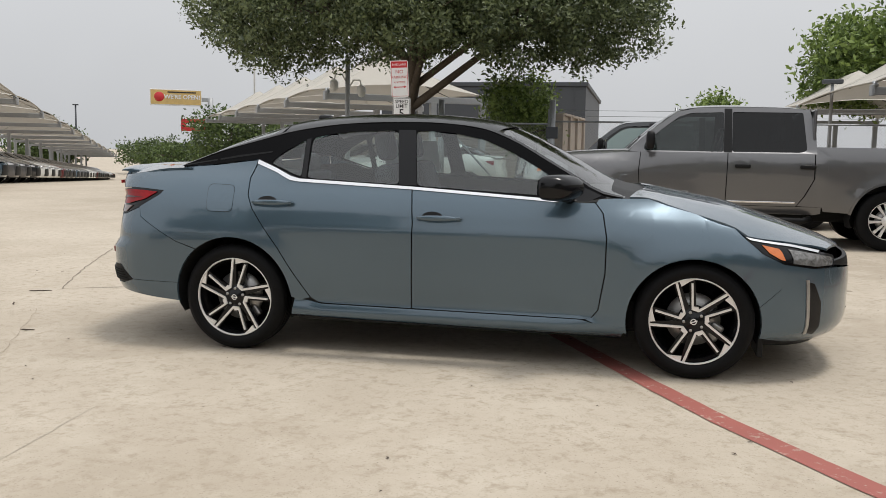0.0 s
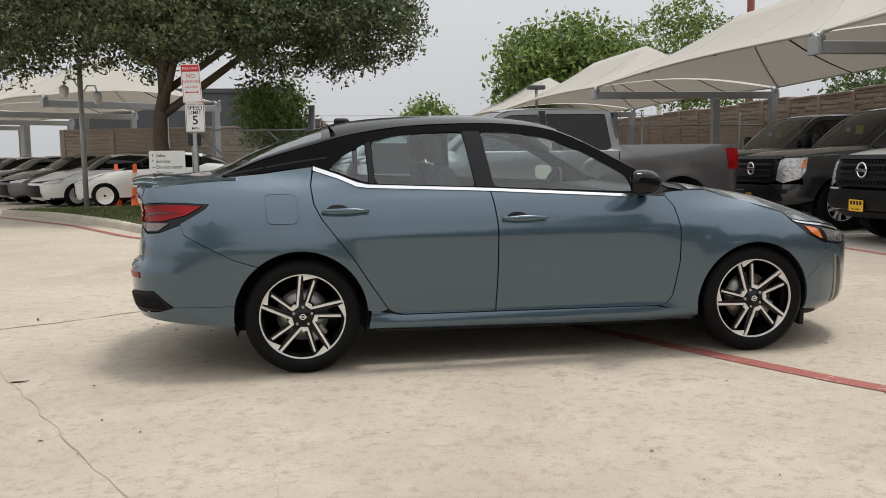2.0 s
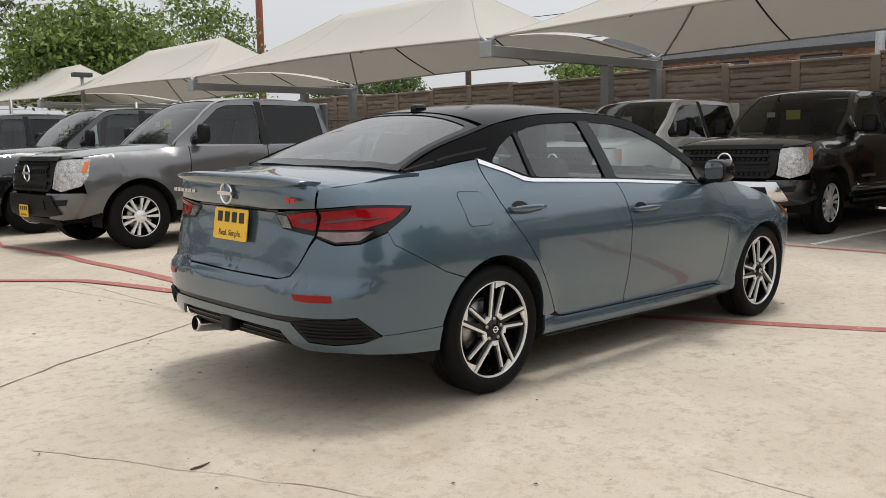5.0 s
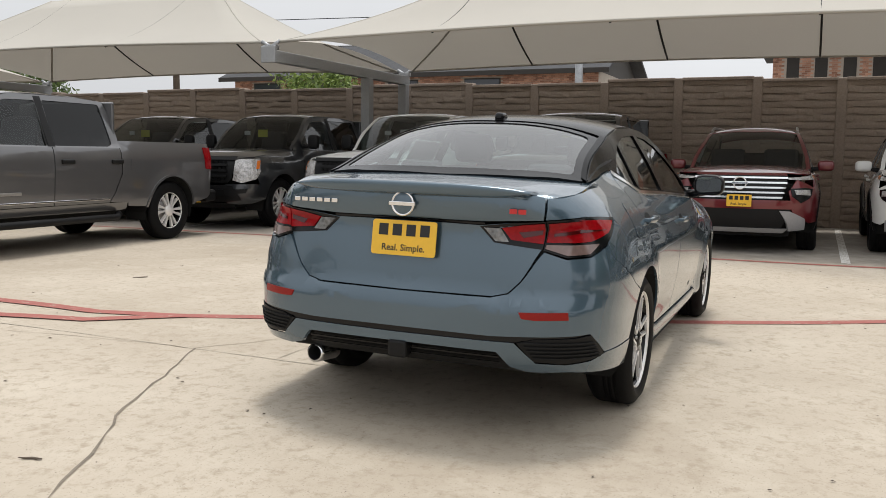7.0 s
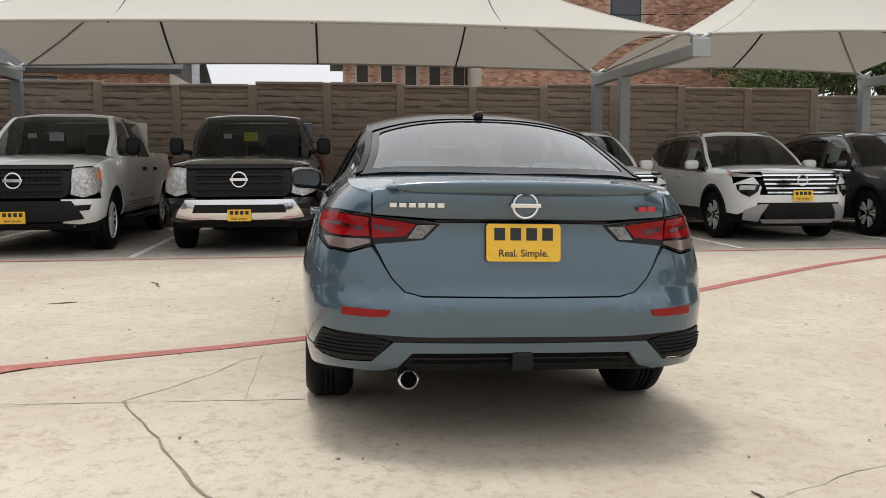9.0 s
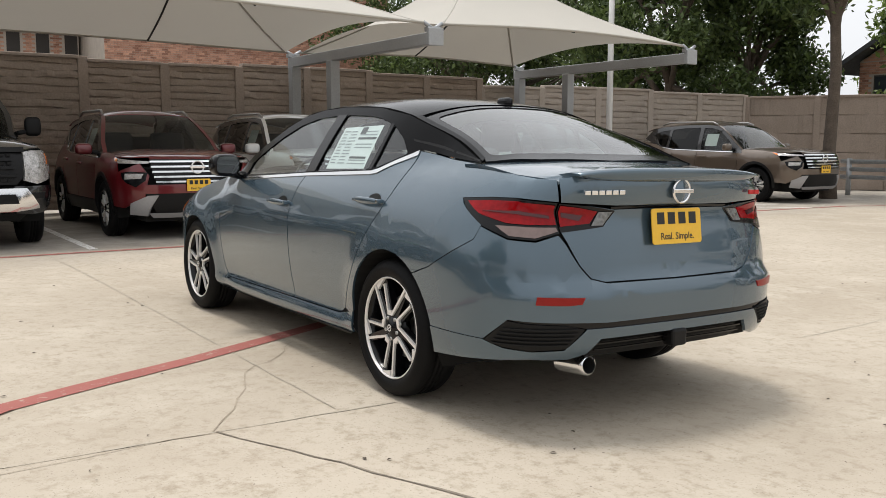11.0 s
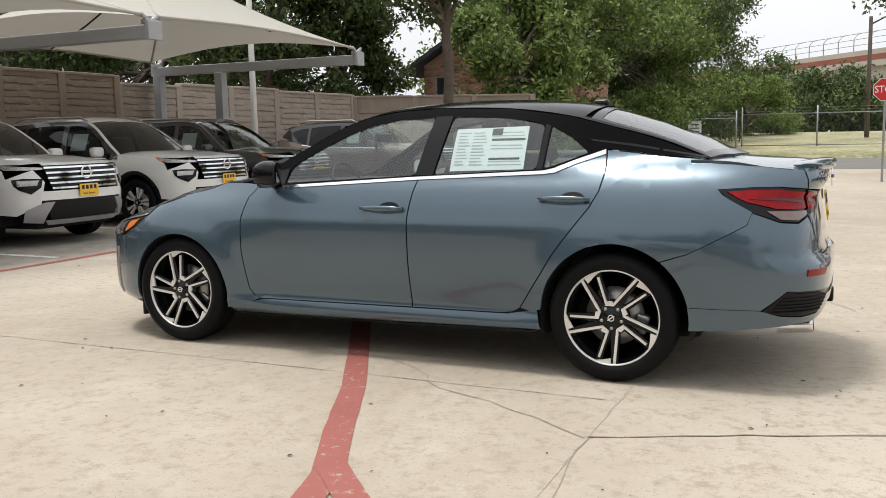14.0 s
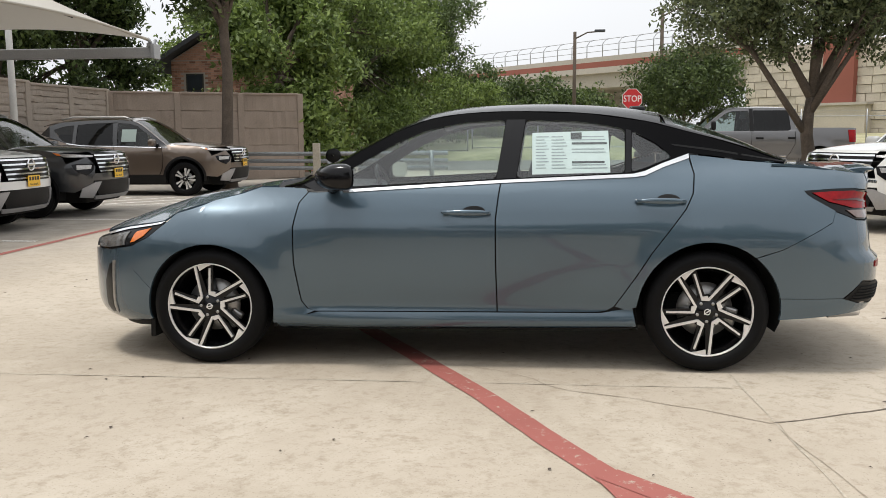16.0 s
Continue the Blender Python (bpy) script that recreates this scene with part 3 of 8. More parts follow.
def canopy_frame(y):
    arm = thing("canopy_frame", pose(0, y, 0), "grey painted steel canopy arm on two columns", "frame", "row of canopy frames")
    part("beam", box(6.12, 11.1, -0.07, 0.07, 2.62, 2.80, 0.012), GREYSTEEL, arm)
    part("end_plate", box(6.06, 6.13, -0.13, 0.13, 2.60, 2.85, 0.01), GREYSTEEL, arm)
    for x in (9.35, 10.95):
        part("column", box(x - 0.09, x + 0.09, -0.09, 0.09, 0.0, 2.63, 0.012), GREYSTEEL, arm)
        part("base_plate", box(x - 0.17, x + 0.17, -0.17, 0.17, 0.0, 0.02, 0.004), GREYSTEEL, arm)
    for x, s in ((6.15, -1), (11.0, 1)):
        for d in (-0.16, 0.16):
            part("clamp", tube([(x, 0, 2.84), (x, d, 2.93)], 0.03, 8), GALV, arm)
        part("bracket", box(x - 0.05, x + 0.05, -0.12, 0.12, 2.80, 2.87, 0.008), GALV, arm)


ARMS = (-9.75, -4.29, 6.26, 16.0, 26.0, 36.0)
for y in ARMS:
    canopy_frame(y)
for a, b in zip(ARMS, ARMS[1:]):
    canopy(a + 0.16, b - 0.16)


# ---- car bodies ----
def interp(table, v):
    """Smooth curve through (key, value) pairs."""
    if v <= table[0][0]:
        return table[0][1]
    for i in range(len(table) - 1):
        (a, p), (b, q) = table[i], table[i + 1]
        if v <= b:
            h = b - a
            m0 = (q - table[i - 1][1]) / (b - table[i - 1][0]) if i else (q - p) / h
            m1 = (table[i + 2][1] - p) / (table[i + 2][0] - a) if i + 2 < len(table) else (q - p) / h
            t = (v - a) / h
            return p * (2 * t**3 - 3 * t * t + 1) + h * m0 * (t**3 - 2 * t * t + t) + q * (3 * t * t - 2 * t**3) + h * m1 * (t**3 - t * t)
    return table[-1][1]


def step_between(a, b, v):
    t = min(1, max(0, (v - a) / (b - a)))
    return t * t * (3 - 2 * t)


class Shell:
    """A car's skin: the side is the height field y = width(x, z); past the ends it turns round the corners, along u."""

    def __init__(s, mid, front_prof, rear_prof, rear, front, xr, xf, nr, nf, blend_r, blend_f, arches=(), flare=0.0):
        s.mid, s.fp, s.rp, s.rear, s.front = mid, front_prof, rear_prof, rear, front
        s.xr, s.xf, s.br, s.bf, s.arches, s.flare = xr, xf, blend_r, blend_f, arches, flare
        s.tab = {}
        for end, n, x, ext in (("r", nr, xr, rear), ("f", nf, xf, front)):
            a, b = abs(ext[len(ext) // 2][1] - x), interp(mid, 0.6)
            pts, length = [], [0.0]
            for k in range(401):
                th = math.pi / 2 * k / 400
                pts.append((math.sin(th) ** (2 / n), math.cos(th) ** (2 / n) if k < 400 else 0.0))
                if k:
                    length.append(length[-1] + math.hypot((pts[k][0] - pts[k - 1][0]) * a, (pts[k][1] - pts[k - 1][1]) * b))
            s.tab[end] = (pts, length)

    def width(s, x, z):
        w = interp(s.mid, z)
        f, r = step_between(s.bf[0], s.bf[1], x), step_between(s.br[0], s.br[1], x)
        w = w + (interp(s.fp, z) - w) * f if f else w
        w = w + (interp(s.rp, z) - w) * r if r else w
        for ax, az, ar in s.arches:
            d = math.hypot(x - ax, z - az) - ar
            if d < 0.16:
                w += s.flare * (1 - step_between(0.0, 0.16, d))
        return w

    def at(s, u, z, off=0.0):
        """The place of skin point (u, z) on the left side; u past the middle of an end goes on to the right side."""
        if s.xr <= u <= s.xf:
            return Vector((u, s.width(u, z) + off, z))
        end, x0, ext = ("r", s.xr, s.rear) if u < s.xr else ("f", s.xf, s.front)
        pts, length = s.tab[end]
        d, sign = abs(u - x0), 1
        if d > length[-1]:
            d, sign = 2 * length[-1] - d, -1
        lo, hi = 0, 400
        while hi - lo > 1:
            m = (lo + hi) // 2
            lo, hi = (m, hi) if length[m] <= d else (lo, m)
        t = (d - length[lo]) / max(1e-9, length[hi] - length[lo])
        px, py = (pts[lo][i] + (pts[hi][i] - pts[lo][i]) * t for i in (0, 1))
        a, b = interp(ext, z) - x0, s.width(x0, z)
        return Vector((x0 + a * px + math.copysign(1, a) * off * px, sign * (b * py + off * py), z))

    def ux(s, x, z=0.7):
        """u of a side point given by x."""
        if s.xr <= x <= s.xf:
            return x
        end, x0, ext = ("r", s.xr, s.rear) if x < s.xr else ("f", s.xf, s.front)
        pts, length = s.tab[end]
        q = min(1, abs((x - x0) / (interp(ext, z) - x0)))
        k = max(1, next((i for i in range(401) if pts[i][0] >= q), 400))
        t = (q - pts[k - 1][0]) / max(1e-9, pts[k][0] - pts[k - 1][0])
        return x0 + math.copysign(length[k - 1] + (length[k] - length[k - 1]) * t, x - x0)

    def uy(s, y, end="r", z=0.7):
        """u of an end point given by y; y below 0 is on the right side."""
        x0 = s.xr if end == "r" else s.xf
        pts, length = s.tab[end]
        q = min(1, abs(y) / s.width(x0, z))
        k = max(1, next((i for i in range(401) if pts[i][1] <= q), 400))
        t = (pts[k - 1][1] - q) / max(1e-9, pts[k - 1][1] - pts[k][1])
        d = length[k - 1] + (length[k] - length[k - 1]) * t
        d = d if y >= 0 else 2 * length[-1] - d
        return x0 - d if end == "r" else x0 + d


def rounded(poly, radius=0.02, steps=4):
    """Rounds the corners of a polygon."""
    out, n = [], len(poly)
    for i in range(n):
        p, a, b = Vector(poly[i]), Vector(poly[i - 1]), Vector(poly[(i + 1) % n])
        da, db = a - p, b - p
        r = min(radius, da.length * 0.45, db.length * 0.45)
        q0, q1 = p + da.normalized() * r, p + db.normalized() * r
        for k in range(steps + 1):
            t = k / steps
            out.append(tuple(q0 * (1 - t) ** 2 + p * 2 * t * (1 - t) + q1 * t * t))
    return out


def arc(cx, cz, r, a0, a1, n=20):
    return [(cx + r * math.cos(radians(a0 + (a1 - a0) * k / n)), cz + r * math.sin(radians(a0 + (a1 - a0) * k / n))) for k in range(n + 1)]


def skin(fn, poly, holes=(), grid=0.06, rim=0.012, off=0.0, mirror=False, grid2=None):
    """A panel: a polygon in surface coordinates, cut into a grid, laid on the surface fn(u, v, off), with turned-in edges."""
    own = bmesh.new()
    edges = []
    for loop in (poly, *holes):
        vs = [own.verts.new((p[0], 0, p[1])) for p in loop]
        edges += [own.edges.new((vs[i], vs[(i + 1) % len(vs)])) for i in range(len(vs))]
    bmesh.ops.triangle_fill(own, use_beauty=True, use_dissolve=False, edges=edges)
    for ax, g in ((0, grid), (2, grid2 or grid)):
        vals = [v.co[ax] for v in own.verts]
        k0, k1 = int(math.floor(min(vals) / g)) + 1, int(math.ceil(max(vals) / g))
        for k in range(k0, k1):
            co, no = [0, 0, 0], [0, 0, 0]
            co[ax], no[ax] = k * g, 1
            bmesh.ops.bisect_plane(own, geom=own.verts[:] + own.edges[:] + own.faces[:], plane_co=co, plane_no=no, dist=1e-5)
    sgn = -1 if mirror else 1
    outer = [e for e in own.edges if len(e.link_faces) == 1]
    place = {v: (v.co.x, v.co.z) for v in own.verts}
    for v in own.verts:
        p = fn(*place[v], off)
        v.co = (p[0], sgn * p[1], p[2])
    own.normal_update()
    # turn all faces outwards, by the offset direction of the surface
    flip = 0.0
    for f in own.faces:
        v = f.verts[0]
        q = fn(*place[v], off + 0.02)
        flip += f.normal.dot(Vector((q[0], sgn * q[1], q[2])) - v.co) * f.calc_area()
    if flip < 0:
        bmesh.ops.reverse_faces(own, faces=own.faces)
    for f in own.faces:
        f.smooth = True
    if rim:
        inner = {}
        for e in outer:
            for v in e.verts:
                if v not in inner:
                    p = fn(*place[v], off - rim)
                    inner[v] = own.verts.new((p[0], sgn * p[1], p[2]))
        for e in outer:
            a, b = e.verts
            f = e.link_faces[0]
            lp = next(l for l in f.loops if l.edge == e)
            a, b = lp.vert, lp.link_loop_next.vert
            own.faces.new((b, a, inner[a], inner[b])).smooth = False
            e.smooth = False
    return own


def wheel(name, R, rim_r, width, style, parent, m, label=""):
    """Tyre and alloy wheel; the face looks along -y of its own frame and is turned by m."""
    hub = thing(name, m)
    hub.parent = parent
    tagged(hub, label)
    w = width / 2
    prof = [(rim_r - 0.005, w - 0.03), (rim_r + 0.004, w - 0.012), (rim_r + 0.02, w - 0.004), ((rim_r + R) / 2, w + 0.006), (R - 0.03, w - 0.004), (R - 0.012, w - 0.016), (R - 0.002, w - 0.035), (R, w - 0.06)]
    tread = []
    for k in range(1, 4):
        y = (w - 0.06) * (1 - k / 2)
        tread += [(R, y + 0.010), (R - 0.007, y + 0.008), (R - 0.007, y - 0.002), (R, y - 0.004)]
    prof = [(r, -h) for r, h in prof] + [(r, -h) for r, h in tread] + [(r, h) for r, h in prof[::-1]]
    part("tyre", lathe(prof, 56), RUBBER, hub)
    face = -w + 0.02
    lip = ALLOY if style in ("blade", "six") else GLOSSBLACK
    part("rim_lip", lathe([(rim_r + 0.002, face + 0.03), (rim_r + 0.004, face - 0.006), (rim_r, face - 0.010), (rim_r - 0.004, face - 0.007), (rim_r - 0.006, face + 0.004)], 56), lip, hub)
    part("rim_barrel", lathe([(rim_r - 0.0055, face + 0.004), (rim_r - 0.03, face + 0.05), (rim_r - 0.035, w * 0.9), (0.02, w * 0.9)], 48), GLOSSBLACK, hub)
    part("brake_disc", lathe([(0.055, face + 0.075), (rim_r * 0.62, face + 0.075), (rim_r * 0.62, face + 0.09)], 40), STEEL, hub)
    cal = box(-0.05, 0.05, face + 0.06, face + 0.11, rim_r * 0.42, rim_r * 0.72, 0.012, m=Matrix.Rotation(radians(105), 4, "Y"))
    part("brake_caliper", cal, STEEL, hub)

    def spoke(pts, depth, y):
        own = bmesh.new()
        a = [own.verts.new((p[0], y, p[1])) for p in pts]
        b = [own.verts.new((p[0] * 1.0, y + depth, p[1] * 1.0)) for p in pts]
        own.faces.new(a), own.faces.new(b[::-1])
        for i in range(len(a)):
            own.faces.new((a[i], b[i], b[(i + 1) % len(a)], a[(i + 1) % len(a)]))
        bmesh.ops.recalc_face_normals(own, faces=own.faces)
        return own

    def polar(r, d):
        return (r * math.cos(radians(d)), r * math.sin(radians(d)))

    ro = rim_r - 0.012
    if style == "blade":
        def arm(p, q, w0, w1):
            """A straight bar from p to q, w0 wide at its root and w1 at the rim."""
            ex, ez = q[0] - p[0], q[1] - p[1]
            d = math.hypot(ex, ez)
            ex, ez = ex / d, ez / d
            return [(p[0] - ez * w0 / 2, p[1] + ex * w0 / 2), (q[0] - ez * w1 / 2, q[1] + ex * w1 / 2), (q[0] + ez * w1 / 2, q[1] - ex * w1 / 2), (p[0] + ez * w0 / 2, p[1] - ex * w0 / 2)]

        rr = rim_r - 0.003
        for k in range(5):
            a = 58 + 72 * k
            root_l, root_s = polar(0.28 * rr, a + 24), polar(0.31 * rr, a + 53)
            tip_l, tip_s = polar(rr, a), polar(0.90 * rr, a + 51)
            part("spoke", spoke(arm(polar(0.03, a + 30), tip_l, 0.044, 0.034), 0.035, face + 0.009), GLOSSBLACK, hub)
            part("spoke", spoke(arm(polar(0.03, a + 50), polar(rr, a + 51), 0.036, 0.030), 0.035, face + 0.011), GLOSSBLACK, hub)
            part("spoke_face", spoke(arm(root_l, tip_l, 0.0125, 0.0135), 0.012, face - 0.002), ALLOY, hub)
            part("spoke_face", spoke(arm(root_s, tip_s, 0.0115, 0.0105), 0.012, face - 0.0014), ALLOY, hub)
            part("spoke_face", spoke([polar(0.255 * rr, a + 20), polar(0.285 * rr, a + 59), polar(0.36 * rr, a + 51), polar(0.36 * rr, a + 31)], 0.012, face - 0.0026), ALLOY, hub)
            part("rim_flag", spoke([polar(rr, a - 4), polar(rr * 0.87, a - 4.5), polar(rr * 0.945, a - 17), polar(rr, a - 25), polar(rr, a - 14)], 0.012, face - 0.002), ALLOY, hub)
    elif style == "six":
        for k in range(6):
            a = 90 + 60 * k
            for s in (-1, 1):
                part("spoke_face", spoke([polar(0.07, a + s * 6), polar(0.07, a + s * 20), polar(ro, a + s * 16), polar(ro, a + s * 6)], 0.03, face), ALLOY, hub)
        part("centre", lathe([(0.0, face - 0.01), (0.07, face - 0.008), (0.085, face + 0.01), (0.085, face + 0.04)], 24), ALLOY, hub)
    else:
        for k in range(5):
            a = 90 + 72 * k
            for s in (-1, 1):
                part("spoke", spoke([polar(0.06, a + s * 4), polar(0.06, a + s * 20), polar(ro, a + s * 17), polar(ro, a + s * 5)], 0.03, face), GLOSSBLACK if style == "black" else ALLOY, hub)
    part("hub", lathe([(0.0, face - 0.008), (0.028, face - 0.008), (0.034, face - 0.002), (0.075, face + 0.010), (0.09, face + 0.03)], 32), GLOSSBLACK, hub)
    part("badge", lathe([(0.012, face - 0.0095), (0.0145, face - 0.011), (0.017, face - 0.0095)], 24), ALLOY, hub)
    bar = box(-0.021, 0.021, face - 0.0115, face - 0.009, -0.003, 0.003, 0.001, m=Matrix.Rotation(radians(-35), 4, "Y"))
    part("badge_bar", bar, ALLOY, hub)
    for k in range(5):
        x, z = polar(0.052, 54 + 72 * k)
        part("wheel_nut", lathe([(0.0, face - 0.002), (0.009, face - 0.002), (0.010, face + 0.012)], 6, bm=None), STEEL, hub).location = (x, 0, z)
    return hub


HERO = Shell(
    mid=[(0.18, 0.74), (0.215, 0.835), (0.25, 0.862), (0.29, 0.858), (0.325, 0.845), (0.36, 0.850), (0.45, 0.868), (0.58, 0.884), (0.72, 0.890), (0.765, 0.890), (0.785, 0.886), (0.82, 0.876), (0.87, 0.862), (0.93, 0.836), (0.97, 0.812), (1.02, 0.775), (1.10, 0.735), (1.20, 0.682), (1.30, 0.622), (1.40, 0.555), (1.46, 0.50)],
    front_prof=[(0.18, 0.76), (0.25, 0.85), (0.36, 0.875), (0.55, 0.885), (0.68, 0.885), (0.76, 0.868), (0.82, 0.842), (0.87, 0.80), (0.92, 0.74), (0.97, 0.69), (1.02, 0.66), (1.4, 0.5)],
    rear_prof=[(0.18, 0.78), (0.28, 0.842), (0.40, 0.868), (0.60, 0.884), (0.75, 0.884), (0.85, 0.865), (0.93, 0.832), (1.00, 0.786), (1.05, 0.742), (1.09, 0.692), (1.13, 0.655), (1.20, 0.622), (1.30, 0.585), (1.40, 0.545)],
    rear=[(0.25, -2.20), (0.30, -2.27), (0.36, -2.315), (0.44, -2.335), (0.55, -2.338), (0.60, -2.337), (0.622, -2.330), (0.630, -2.318), (0.638, -2.299), (0.70, -2.290), (0.80, -2.277), (0.92, -2.262), (0.955, -2.285), (1.0, -2.302), (1.06, -2.30), (1.10, -2.27)],
    front=[(0.18, 2.12), (0.23, 2.22), (0.30, 2.265), (0.45, 2.275), (0.58, 2.272), (0.66, 2.262), (0.72, 2.20), (0.80, 2.01), (0.90, 1.76), (1.0, 1.48)],
    xr=-1.45, xf=1.35, nr=4.4, nf=2.5, blend_r=(-0.75, -1.55), blend_f=(0.55, 1.3),
    arches=((-1.36, 0.325, 0.36), (1.35, 0.315, 0.355)), flare=0.016,
)
HZ = [(-2.33, 1.078), (-2.2, 1.098), (-2.05, 1.108), (-1.92, 1.118), (-1.80, 1.162), (-1.65, 1.236), (-1.41, 1.328), (-1.21, 1.388), (-1.0, 1.424), (-0.72, 1.446), (-0.45, 1.452), (-0.2, 1.445), (0.01, 1.428), (0.18, 1.398), (0.32, 1.345), (0.50, 1.255), (0.68, 1.155), (0.82, 1.078), (0.95, 1.02), (1.15, 0.985), (1.34, 0.957), (1.58, 0.915), (1.75, 0.862), (1.94, 0.80), (2.13, 0.735), (2.27, 0.665)]
HE = [(-1.80, 1.105), (-1.70, 1.145), (-1.58, 1.192), (-1.45, 1.232), (-1.29, 1.274), (-1.06, 1.334), (-0.73, 1.382), (-0.32, 1.397), (-0.05, 1.386), (0.15, 1.354), (0.32, 1.288), (0.50, 1.19), (0.68, 1.09), (0.82, 1.01), (0.95, 0.985)]


def hero_top(x, v, off=0.0):
    """Roof and screens: v runs from -1 to 1 across, between the roof edges."""
    ze = interp(HE, x)
    ye = HERO.width(x, ze)
    zc = interp(HZ, x) + 0.004
    return Vector((x + off * (0.5 if x > 0.1 else -0.4 if x < -1.1 else 0.0), v * ye * (1 + off * 0.2), ze + (zc - ze) * (1 - abs(v) ** 2.6) + off))


HOODLINE = [(0.88, 0.985), (1.09, 0.985), (1.20, 0.948), (1.39, 0.892), (1.55, 0.842), (1.605, 0.800), (1.69, 0.783), (1.85, 0.760), (2.01, 0.725), (2.08, 0.698), (2.20, 0.680), (2.25, 0.674)]


def hero_hood(x, v, off=0.0):
    zs = interp(HOODLINE, x)
    ye = HERO.at(HERO.ux(min(x, 2.21), zs), zs).y if x > HERO.xf else HERO.width(x, zs)
    zc = interp(HZ, x) + 0.012
    crease = 0.006 * math.exp(-((abs(v) - 0.62) / 0.12) ** 2) * step_between(2.2, 1.5, x)
    return Vector((x, v * ye, zs + (zc - zs) * (1 - abs(v) ** 3.0) + crease + off))


def hero_deck(x, v, off=0.0):
    """Boot lid's top, from the rear screen to the tail."""
    ye = 0.70 - 0.07 * step_between(-1.95, -2.3, x)
    zc = interp([(-2.36, 1.062), (-2.3, 1.085), (-2.2, 1.098), (-2.05, 1.108), (-1.80, 1.128), (-1.70, 1.135)], x)
    ze = interp([(-2.36, 1.02), (-2.2, 1.045), (-2.05, 1.064), (-1.9, 1.09), (-1.75, 1.10)], x)
    return Vector((x + (0.05 * v * v if x < -2.2 else 0.0), v * ye, ze + (zc - ze) * (1 - abs(v) ** 2.4) + off))


def build_sedan():
    car = thing("sedan", BANK.copy(), "blue-grey metallic sedan with black roof, parked on concrete", "car")
    S, at = HERO, HERO.at
    X, Y = S.ux, S.uy
    g = 0.0035
    AR, AF = (-1.36, 0.325, 0.372), (1.35, 0.312, 0.362)
    belt = [(-1.27, 1.152), (-1.13, 1.100), (-1.03, 1.058), (-0.97, 1.043), (-0.26, 1.012), (0.57, 0.964), (0.74, 0.954)]
    b_seam = [(-0.262, 1.01), (-0.25, 0.94), (-0.235, 0.81), (-0.238, 0.55), (-0.245, 0.315)]
    r_seam = [(-1.272, 1.15), (-1.290, 1.05), (-1.275, 0.95), (-1.235, 0.87), (-1.06, 0.64), (-0.985, 0.52), (-0.90, 0.39), (-0.87, 0.345), (-0.83, 0.322), (-0.78, 0.315)]
    f_seam = [(0.76, 0.305), (0.80, 0.315), (0.835, 0.36), (0.868, 0.57), (0.870, 0.77), (0.845, 0.90), (0.80, 0.955)]
    for side, mir in (("left", False), ("right", True)):
        def panel(name, poly, mat, label="", parent=car, **kw):
            return part(name, skin(at, poly, mirror=mir, **kw), mat, parent, label)

        sh = lambda pts, d: [(x + d, z) for x, z in pts]
        door_f = panel("front_door", sh(b_seam, g)[::1] + [(-0.24, 0.312)] + sh(f_seam, -g) + [(0.74, 0.954), (0.57, 0.964)], BLUE, grid=0.05, grid2=0.025)
        door_r = panel("rear_door", sh(r_seam, g) + [(-0.25, 0.312)] + sh(b_seam, -g)[::-1] + belt[3:0:-1], BLUE, grid=0.05, grid2=0.025)
        # shut-line filler behind the gaps
        panel("inner_side", [(-1.40, 1.08)] + belt[1:] + [(0.93, 0.97), (0.97, 0.75), (0.93, 0.25), (-0.93, 0.25), (-1.0, 0.55), (-1.35, 0.80)], DARK, off=-0.02, rim=0, grid=0.15)
        # front wing
        wing = sh(f_seam, g)[::-1] + [(0.80, 0.29), (0.99, 0.235)] + [p for p in arc(*AF, 192, 18, 28)] + [(1.80, 0.52), (1.83, 0.60), (1.77, 0.665), (1.69, 0.715), (1.60, 0.79)] + [(1.55, 0.838), (1.39, 0.888), (1.20, 0.943), (1.09, 0.98), (0.90, 0.98), (0.82, 0.975)]
        panel("front_wing", [(X(x, z), z) for x, z in wing], BLUE, grid=0.04)
        # quarter panel with the sail towards the deck
        quarter = [(-1.275 - g, 1.152)] + sh(r_seam, -g)[1:8] + [(-0.93, 0.33), (-0.985, 0.345)] + arc(*AR, 10, 128, 26) + [(-1.72, 0.66), (-1.98, 0.80), (-2.0, 0.858), (-1.86, 0.94), (-1.842, 0.962), (-2.0, 0.972), (-2.16, 0.975)] + [(-2.17, 1.03), (-2.05, 1.062), (-1.92, 1.088), (-1.80, 1.098), (-1.55, 1.118), (-1.40, 1.138)]
        cut = quarter.index((-2.16, 0.975))
        rim_y = [(Y(y, "r", z), z) for y, z in ((0.735, 0.973), (0.612, 0.960), (0.610, 1.046), (0.66, 1.05))]
        panel("quarter_panel", [(X(x, z), z) for x, z in quarter[:cut]] + rim_y + [(X(x, z), z) for x, z in quarter[cut + 2:]], BLUE, grid=0.04)
        # sill
        panel("sill", [(-0.985, 0.24), (-0.6, 0.225), (0.6, 0.212), (0.965, 0.205), (0.985, 0.27), (0.80, 0.286), (0.74, 0.300), (-0.80, 0.309), (-0.90, 0.328), (-0.965, 0.34)], BLUE, grid=0.04, grid2=0.012)
        panel("sill_blade", [(-0.98, 0.235), (0.96, 0.20), (0.9, 0.188), (-0.9, 0.215)], TRIM, off=0.008)
        # black window surround with three openings
        q_glass = [(-1.185, 1.140), (-1.10, 1.213), (-0.972, 1.283), (-0.962, 1.062), (-1.02, 1.078)]
        r_glass = [(-0.935, 1.292), (-0.80, 1.322), (-0.66, 1.338), (-0.395, 1.348), (-0.345, 1.030), (-0.925, 1.056)]
